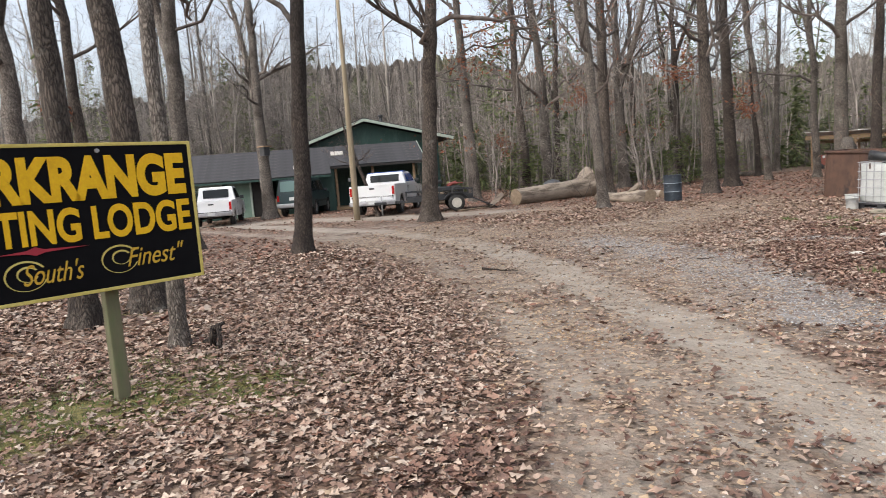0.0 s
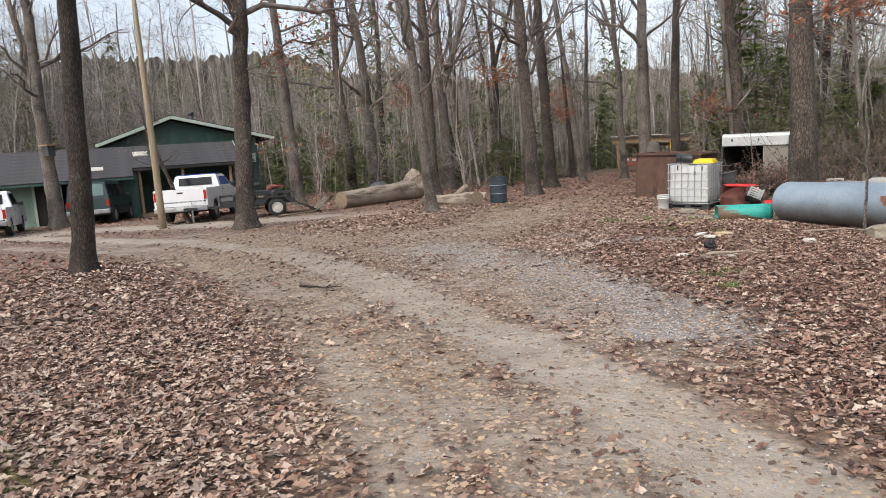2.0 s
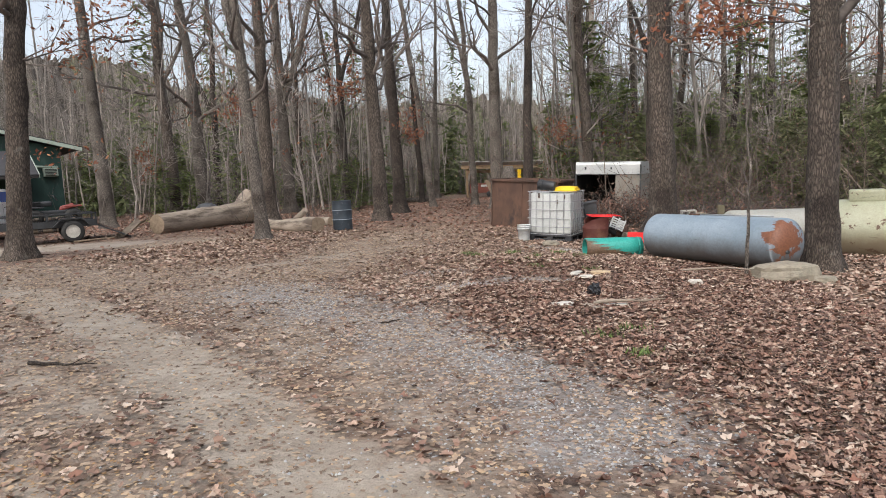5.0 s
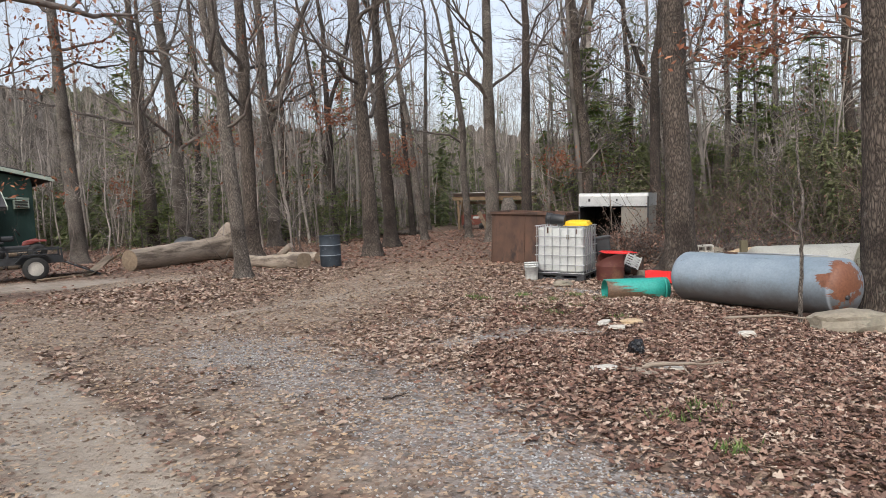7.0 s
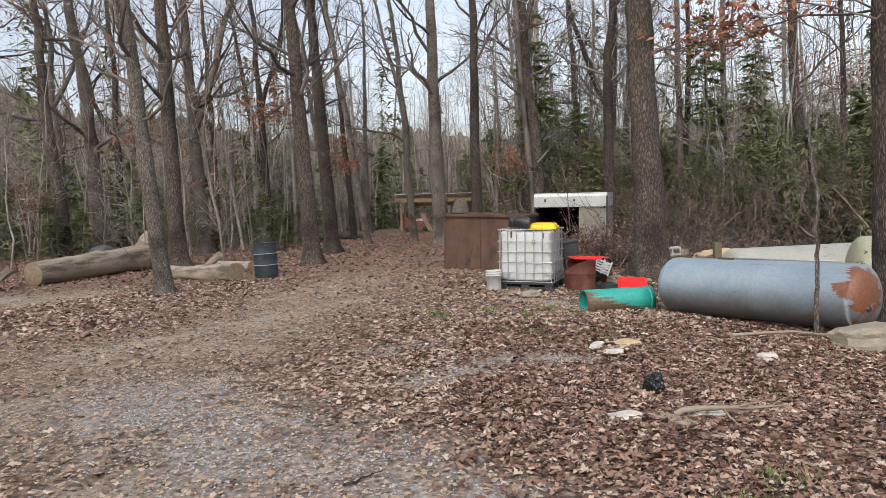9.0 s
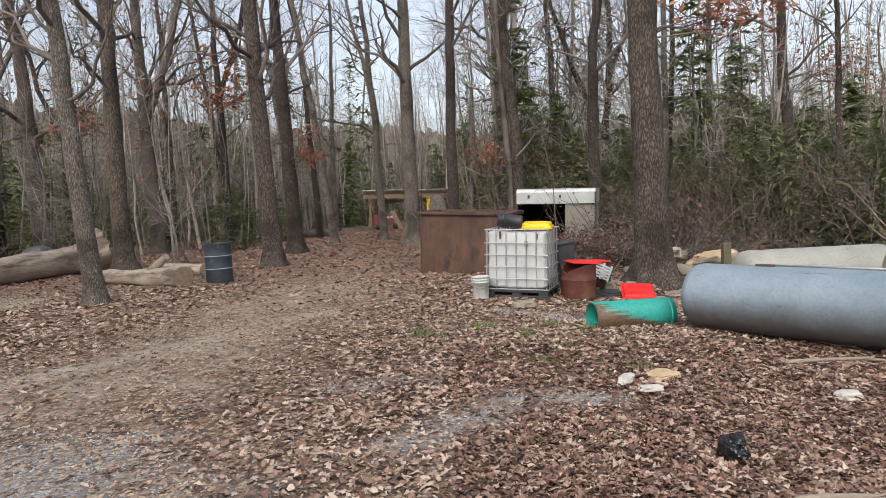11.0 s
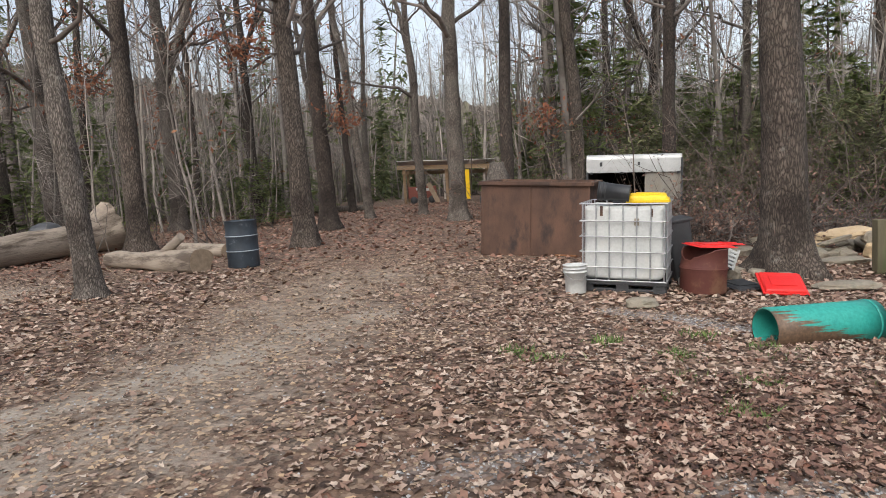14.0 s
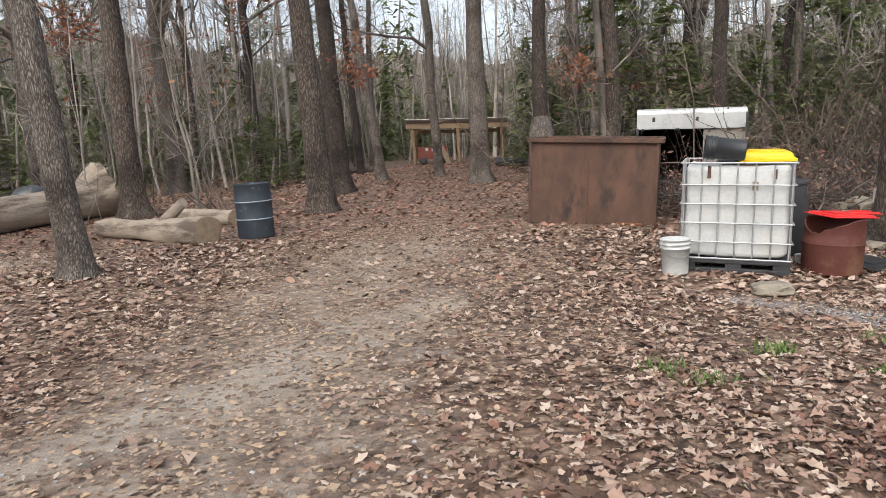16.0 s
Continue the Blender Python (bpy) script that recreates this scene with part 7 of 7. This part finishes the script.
def lodge():
    th = thing("lodge", "long dark green wooden lodge with grey shingle roofs and porch", "house", -23.6, 12.1, 0.18, rz=47)
    z0 = 0.0
    L = 15.0
    # local x along the ridge (right end at 0), local -y towards the yard
    ridge, eave = 3.5, 2.1
    roof_plane(th, "roof", -L, -4.9, -3.4, eave - 0.15, 0, ridge, 0.12, MAT["shingle"], 9)
    roof_plane(th, "roof", -4.9, 0.35, -2.7, eave + 0.25, 0, ridge, 0.12, MAT["shingle"], 7)
    roof_plane(th, "roof", -L, 0.35, 3.2, eave, 0, ridge, 0.12, MAT["shingle"], 6) 
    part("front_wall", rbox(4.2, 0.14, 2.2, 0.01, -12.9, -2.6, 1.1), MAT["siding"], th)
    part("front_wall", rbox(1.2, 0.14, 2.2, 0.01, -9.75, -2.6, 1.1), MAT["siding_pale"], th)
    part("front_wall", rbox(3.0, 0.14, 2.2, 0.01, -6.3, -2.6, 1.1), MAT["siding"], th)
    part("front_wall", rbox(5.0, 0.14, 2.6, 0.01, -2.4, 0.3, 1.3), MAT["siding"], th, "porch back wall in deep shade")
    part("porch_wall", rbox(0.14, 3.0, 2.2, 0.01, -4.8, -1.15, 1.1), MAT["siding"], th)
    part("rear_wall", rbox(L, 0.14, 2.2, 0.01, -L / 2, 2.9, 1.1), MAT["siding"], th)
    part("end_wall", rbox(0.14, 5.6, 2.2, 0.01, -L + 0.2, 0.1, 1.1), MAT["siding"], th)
    gable = prism([(-2.3, 2.25), (0, 3.42), (3.0, 2.1), (3.0, 0), (-0.2, 0), (-0.2, 2.25)], 0.12)
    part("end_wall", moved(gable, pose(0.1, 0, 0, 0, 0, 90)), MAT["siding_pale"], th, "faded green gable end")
    part("fascia", beam((0.36, -2.75, eave + 0.24), (0.36, 0.02, ridge + 0.05), 0.04, 0.16), MAT["trim_pale"], th)
    part("fascia", beam((0.36, 0.02, ridge + 0.05), (0.36, 3.2, eave), 0.04, 0.16), MAT["trim_pale"], th)
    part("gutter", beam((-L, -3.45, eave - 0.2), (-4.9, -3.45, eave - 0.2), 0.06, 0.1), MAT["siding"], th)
    part("gutter", beam((-4.9, -2.74, eave + 0.2), (0.3, -2.74, eave + 0.2), 0.06, 0.1), MAT["void"], th)
    win = part("window", rbox(0.04, 0.9, 0.62, 0.01, 0.17, -0.55, 1.9), MAT["trim_pale"], th, "white framed window")
    for i in range(2):
        for j in range(3):
            part("pane", rbox(0.02, 0.24, 0.25, 0.004, 0.195, -0.84 + 0.29 * j, 1.76 + 0.29 * i), MAT["car_glass"], win)
    for x in (-4.6, -2.6, -0.3):
        part("porch_post", rbox(0.13, 0.13, 2.3, 0.01, x, -2.4, 1.15), MAT["timber"], th)
    part("porch_floor", rbox(4.8, 2.7, 0.15, 0.01, -2.4, -1.1, 0.08), MAT["timber"], th)
    # A solid sheet closes the doorway; the interior's shade is its colour.
    dr = part("doorway_shade", rbox(1.0, 0.06, 2.0, 0.005, -8.6, -2.55, 1.0), MAT["void"], th, "dark sheet standing for the unlit doorway")
    for x in (-9.15, -8.05):
        part("door_frame", rbox(0.1, 0.12, 2.1, 0.006, x, -2.66, 1.05), MAT["trim_pale"], dr)
    part("plank_fence", rbox(0.45, 0.05, 0.9, 0.006, -7.7, -3.0, 0.45), MAT["log_end"], th, "pale board by the door")
    w2 = part("window", rbox(1.6, 0.05, 0.55, 0.008, -11.4, -2.7, 1.78), MAT["trim_pale"], th, "pale blind over the side window")
    for i in range(5):
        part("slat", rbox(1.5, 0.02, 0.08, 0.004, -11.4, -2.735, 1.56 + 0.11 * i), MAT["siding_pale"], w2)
    part("skylight", moved(rbox(0.7, 0.6, 0.08, 0.01), pose(-4.4, -1.1, 3.12, 22, 0, 0)), MAT["stone_pale"], th, "pale skylight curb")
    part("wall_lamp", rbox(0.12, 0.12, 0.2, 0.03, -3.9, -2.3, 1.6), MAT["galv"], th)
    pt = moved(rbox(0.7, 0.4, 0.02, 0.004), pose(-6.5, -2.5, 2.48, 25, 0, 0))
    part("roof_patch", pt, MAT["stone_pale"], th, "pale patch where shingles are torn")
    # tall cross wing
    gx, gpk, gl, gr, ge, gd = -2.6, 5.05, -6.4, 2.75, 3.72, 7.0
    face = prism([(gl + 0.5, 0), (gl + 0.5, ge - 0.02), (gx, gpk - 0.14), (gr - 0.9, ge + 0.05), (gr - 0.9, 0)], 0.16)
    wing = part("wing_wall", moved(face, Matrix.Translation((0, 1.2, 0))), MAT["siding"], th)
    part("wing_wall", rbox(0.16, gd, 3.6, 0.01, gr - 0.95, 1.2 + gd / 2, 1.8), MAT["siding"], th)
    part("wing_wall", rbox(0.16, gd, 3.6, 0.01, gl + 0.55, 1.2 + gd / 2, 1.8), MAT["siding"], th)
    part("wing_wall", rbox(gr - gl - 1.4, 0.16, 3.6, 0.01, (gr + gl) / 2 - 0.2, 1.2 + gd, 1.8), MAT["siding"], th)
    for i in range(9):
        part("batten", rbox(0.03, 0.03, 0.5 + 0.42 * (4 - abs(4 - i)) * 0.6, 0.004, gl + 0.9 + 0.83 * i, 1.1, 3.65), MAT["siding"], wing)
    for xa, za, xb, zb in ((gl, ge, gx, gpk), (gr, ge - 0.05, gx, gpk)):
        ln = math.hypot(xb - xa, zb - za)
        tl = math.degrees(math.atan2(zb - za, abs(xb - xa)))
        sgn = 1 if xb > xa else -1
        rf = part("wing_roof", rbox(ln, gd + 1.0, 0.12, 0.01), MAT["shingle"], th, at=pose((xa + xb) / 2, 1.2 + gd / 2 - 0.1, (za + zb) / 2 + 0.05, 0, -tl * sgn, 0))
        part("fascia", beam((xa, 0.56, za), (xb, 0.56, zb), 0.05, 0.17), MAT["trim_pale"], th)
        cm = mesh_of("shingle_course", *box_geo(ln / 6 * 1.05, gd + 1.0, 0.02))
        cm.materials.append(MAT["shingle"])
        for i in range(6):
            part("shingle_course", cm, None, rf, at=pose(-ln / 2 + (i + 0.5) * ln / 6, 0, 0.072, 0, -1.2 * sgn, 0))
    part("chimney_pipe", join(rod((-1.2, 4.0, 4.4), (-1.2, 4.0, 5.5), 0.11, 14), rod((-1.2, 4.0, 5.45), (-1.2, 4.0, 5.6), 0.16, 14)), MAT["plastic_black"], th)
    ac = part("air_conditioner", rbox(0.62, 0.35, 0.4, 0.02, 1.35, 0.98, 2.6), MAT["trim_pale"], th, "pale window air conditioner")
    for i in range(5):
        part("slat", rbox(0.5, 0.02, 0.03, 0.004, 1.35, 0.79, 2.46 + 0.07 * i), MAT["void"], ac)
    part("ledge_pipe", rod((-0.1, 1.0, 2.95), (1.7, 1.0, 2.85), 0.05), MAT["trim_pale"], th)


lodge()
for i in range(34):
    a, b = i % 9, i // 9
    fw = thing("firewood", "split brown firewood log in the stack", "firewood", -18.9 - 0.11 * a * 0.7, 8.2 - 0.16 * a, 0.18 + 0.09 + 0.15 * b, rz=47 + rr_.uniform(-8, 8), group="firewood stack by the lodge")
    part("billet", moved(lathe([(0, 0), (0.075, 0.0), (0.08, 0.2), (0.075, 0.42), (0, 0.42)], 7, wobble=0.012), pose(0, 0, 0, 0, 90, 0)), MAT["log_end"] if i % 3 else MAT["bark_oak"], fw)

# ---- pole, small trees, sign ----
pole = thing("utility_pole", "weathered brown wooden utility pole beside the yard", "pole", -16.7, -0.35)
part("shaft", lathe([(0, -0.1), (0.125, -0.1), (0.12, 1.0), (0.105, 4.0), (0.075, 7.0), (0.06, 9.5), (0, 9.5)], 16), MAT["wood_pole"], pole)
part("cable", rod((0, 0, 9.3), (-12.0, 12.0, 7.0), 0.012, 6), MAT["plastic_black"], pole)
tree(-17.2, 1.5, 0.1, 4.6, 201, (-0.42, 0.0), "bark_dark", 0.35, 9, 0, "small leaning bare fruit tree beside the pickup", 0.4, 3)
tree(3.55, -5.1, 0.03, 3.4, 202, (0.02, 0.0), "bark_grey", 0.35, 5, 0, "thin bare sapling in front of the blue tank", 0.2, 2)
lampbox = thing("bird_house", "dark wooden bird house fixed to the grey trunk", "bird house", -24.25, 1.75, 3.2)
part("box", rbox(0.34, 0.34, 0.4, 0.01, 0, 0, 0.2), MAT["plastic_black"], lampbox)
part("roof", rbox(0.5, 0.5, 0.06, 0.01, 0, 0, 0.43), MAT["timber"], lampbox)


def sign():
    ang = 82.4
    th = thing("lodge_sign", "black wooden sign with yellow lettering and yellow edge", "sign", -3.21, -16.6, -0.18, rz=ang)
    th.scale = (1.12, 1.12, 1.12)
    black = surface("flat_black_board", (0.005, 0.005, 0.006), (0.009, 0.009, 0.01), 3, 0.85, bump=0.05)
    [q for q in black.node_tree.nodes if q.type == "BSDF_PRINCIPLED"][0].inputs["Specular IOR Level"].default_value = 0.06
    yel = surface("yellow_sign_paint", (0.68, 0.39, 0.0), (0.78, 0.46, 0.004), 5, 0.75, bump=0.05, stain=(0.55, 0.29, 0.0), stain_scale=6, stain_at=(0.55, 0.75))
    edge = surface("faded_yellow_edge", (0.5, 0.4, 0.09), (0.62, 0.52, 0.16), 6, 0.6)
    W, zb, zt = 1.98, 1.04, 1.985
    H = zt - zb
    part("board", rbox(W, 0.035, H, 0.003, -W / 2, 0, (zb + zt) / 2), black, th)
    for x, z, sx, sz in ((-W / 2, zt, W + 0.03, 0.022), (-W / 2, zb, W + 0.03, 0.022), (0.004, (zb + zt) / 2, 0.022, H), (-W - 0.004, (zb + zt) / 2, 0.022, H)):
        part("edging", rbox(sx, 0.045, sz, 0.003, x, 0, z), edge, th, "faded yellow edging")
    p1 = part("post", rbox(0.09, 0.09, 1.95, 0.012, -0.62, 0.08, 0.97), MAT["post_green"], th, "green-tinged weathered wooden post")
    part("post", rbox(0.1, 0.1, 1.95, 0.012, -1.5, 0.08, 0.97), MAT["post_green"], th, "green-tinged weathered wooden post")
    part("bolt", rod((-0.62, -0.012, zt - 0.04), (-0.62, -0.03, zt - 0.04), 0.014, 8), MAT["galv"], th)

    def words(text, size, x_right, z, sx=1.0, bold=0.0, shear=0.0, mat=yel):
        cu = bpy.data.curves.new("letters", "FONT")
        cu.body, cu.size, cu.align_x, cu.extrude, cu.offset, cu.shear = text, size, "RIGHT", 0.0015, bold, shear
        tmp = bpy.data.objects.new("letters", cu)
        scene.collection.objects.link(tmp)
        dg = bpy.context.evaluated_depsgraph_get()
        me = bpy.data.meshes.new_from_object(tmp.evaluated_get(dg))
        bpy.data.objects.remove(tmp)
        bpy.data.curves.remove(cu)
        me.materials.clear()
        me.materials.append(mat)
        part("lettering", me, None, th, "painted yellow lettering", at=pose(x_right, -0.0215, z, 90, 0, 0) @ Matrix.Diagonal((sx, 1, 1, 1)))

    script = surface("ochre_script_paint", (0.5, 0.29, 0.01), (0.62, 0.4, 0.05), 9, 0.75, bump=0.05)
    words("RKRANGE", 0.36, -0.055, zt - 0.335, 0.735, 0.019)
    words("TING LODGE", 0.29, -0.04, zt - 0.6, 0.70, 0.009)
    words("Finest\"", 0.18, -0.15, zb + 0.13, 0.76, 0.0, 0.4, script)
    words("South's", 0.18, -0.8, zb + 0.1, 0.66, 0.0, 0.4, script)
    red = surface("red_flourish_paint", (0.3, 0.015, 0.03), (0.4, 0.03, 0.05), 5, 0.6)
    part("flourish", moved(prism([(-1.15, 0), (-0.98, 0.012), (-0.93, 0.03), (-0.88, 0.012), (-0.62, 0.004), (-0.88, -0.008), (-0.93, -0.024), (-0.98, -0.008)], 0.003), Matrix.Translation((-0.12, -0.0205, zt - 0.645))), red, th, "thin red flourish")
    for cx, cz, r in ((-0.56, zb + 0.19, 0.1), (-0.55, zb + 0.2, 0.05), (-1.12, zb + 0.16, 0.1), (-1.11, zb + 0.17, 0.05)):
        bm = bmesh.new()
        n = 40
        a = [bm.verts.new((cx + 1.15 * (r + k) * math.cos(t), 0, cz + (r + k) * 0.9 * math.sin(t))) for t in np.linspace(0.5, 5.9, n) for k in (-0.005 * (1 + math.sin(t)), 0.004)]
        for i in range(n - 1):
            bm.faces.new((a[2 * i], a[2 * i + 1], a[2 * i + 3], a[2 * i + 2]))
        part("flourish", moved(bm, Matrix.Translation((0, -0.0225, 0))), edge, th, "looped yellow flourish")


sign()
st = thing("root_stump", "small dark forked stump on moss", "stump", -4.1, -15.97)
part("wood", join(rod((0, 0, 0), (0.06, 0, 0.2), 0.04, 8, 0.03), rod((0.06, 0, 0.18), (0.2, 0.02, 0.24), 0.03, 8, 0.015), rod((0.14, 0, 0.2), (0.22, -0.06, 0.0), 0.025, 8, 0.02), rod((-0.14, 0.02, 0.02), (0.05, 0, 0.1), 0.025, 8)), MAT["bark_dark"], st)


def dead_branch(label, x, y, ln, rz, r, seed, mat="log"):
    rg = np.random.default_rng(seed)
    th = thing("fallen_branch", label, "branch", x, y, rz=rz)
    P, R, t = branch_level(rg, np.array([[0, 0, r * 1.2]]), np.array([[1.0, 0, 0.02]]), np.array([ln]), np.array([r]), 8, 7, np.array([0.0]), 0.025)
    P2, R2, t2 = branch_level(rg, *children(rg, P, R, 3, 0.3, 0.9, 0.35, 0.35, 0.6, 0.0), 4, 5, np.zeros(3), 0.03)
    part("wood", mesh_np("wood", *gather([t, t2]), smooth=True), MAT[mat], th)


dead_branch("pale dead branch lying in leaves", 2.6, -4.9, 1.8, -30, 0.025, 1)
rock("stone", "white rubble half sunk in leaves beside the boards", 0.62, -8.12, 0.28, 0.18, 0.06, "stone_pale", 94, 10, 0.2)
dead_branch("pale splintered branch beside the black bag", 1.0, -8.12, 0.9, -10, 0.03, 2)
dead_branch("dark twig lying on the track's edge", -4.0, -11.2, 0.55, 10, 0.02, 3, "bark_dark")
dead_branch("thin twig lying on gravel", -1.3, -9.4, 0.3, 50, 0.01, 4, "bark_dark")
dead_branch("grey dead branch lying before the tanks", 3.2, -3.6, 1.4, -60, 0.02, 5)
dead_branch("pale dead branch leaning in the brush", 4.6, 4.6, 1.6, 160, 0.03, 6)
bd = thing("board", "pale weathered board lying in leaves", "board", 0.95, -8.16, rz=-57)
part("plank", rbox(0.42, 0.13, 0.02, 0.005, 0, 0, 0.03), MAT["log"], bd)
bd = thing("board", "pale weathered board beside the black bag", "board", 1.22, -8.05, rz=0)
part("plank", rbox(0.36, 0.09, 0.018, 0.005, 0, 0, 0.03), MAT["stone_pale"], bd)


def grass_tufts():
    r = np.random.default_rng(61)
    sp = [(1.41, -4.2), (1.35, -4.12), (0.65, -4.12), (0.28, -4.68), (0.28, -3.4), (0.55, -4.14), (1.05, -3.09), (1.14, -5.02), (-0.27, -2.85), (0.27, -3.29), (0.69, -2.57), (0.66, -4.2), (-0.27, -4.37), (1.02, -9.56), (1.35, -9.23), (1.3, -10.21), (-1.1, -3.16), (-0.86, -3.41), (1.4, -3.3), (1.0, -3.5), (0.1, -4.0)]
    V, T = [], []
    k = 0
    for x, y in sp:
        n = int(r.integers(20, 85))
        c = np.stack([r.normal(x, 0.09, n), r.normal(y, 0.07, n), np.zeros(n)], -1)
        c[:, 2] = gz(c[:, 0], c[:, 1])
        h = r.uniform(0.03, 0.09, n)
        a = r.uniform(0, math.tau, n)
        s = np.stack([np.cos(a), np.sin(a), np.zeros(n)], -1) * 0.009
        tip = c + np.stack([r.normal(0, 0.03, n), r.normal(0, 0.03, n), h], -1)
        V.append(np.stack([c - s, c + s, tip], 1).reshape(-1, 3))
        T.append(np.arange(n * 3).reshape(-1, 3) + k)
        k += n * 3
    n = 5000
    x, y = r.uniform(-5.2, -1.8, n), r.uniform(-19.2, -15.6, n)
    keep = r.random(n) < covers(x, y)[2] * 0.8
    c = np.stack([x[keep], y[keep], gz(x[keep], y[keep])], -1)
    n = len(c)
    a = r.uniform(0, math.tau, n)
    s = np.stack([np.cos(a), np.sin(a), np.zeros(n)], -1) * 0.006
    tip = c + np.stack([r.normal(0, 0.02, n), r.normal(0, 0.02, n), r.uniform(0.015, 0.045, n)], -1)
    V.append(np.stack([c - s, c + s, tip], 1).reshape(-1, 3))
    T.append(np.arange(n * 3).reshape(-1, 3) + k)
    me = mesh_np("grass_tufts", np.concatenate(V), None, np.concatenate(T))
    me.materials.append(MAT["grass"])
    tagged(new("grass_tufts", me), "small tufts of fresh green grass among dead leaves", "grass", kind="stuff")


grass_tufts()
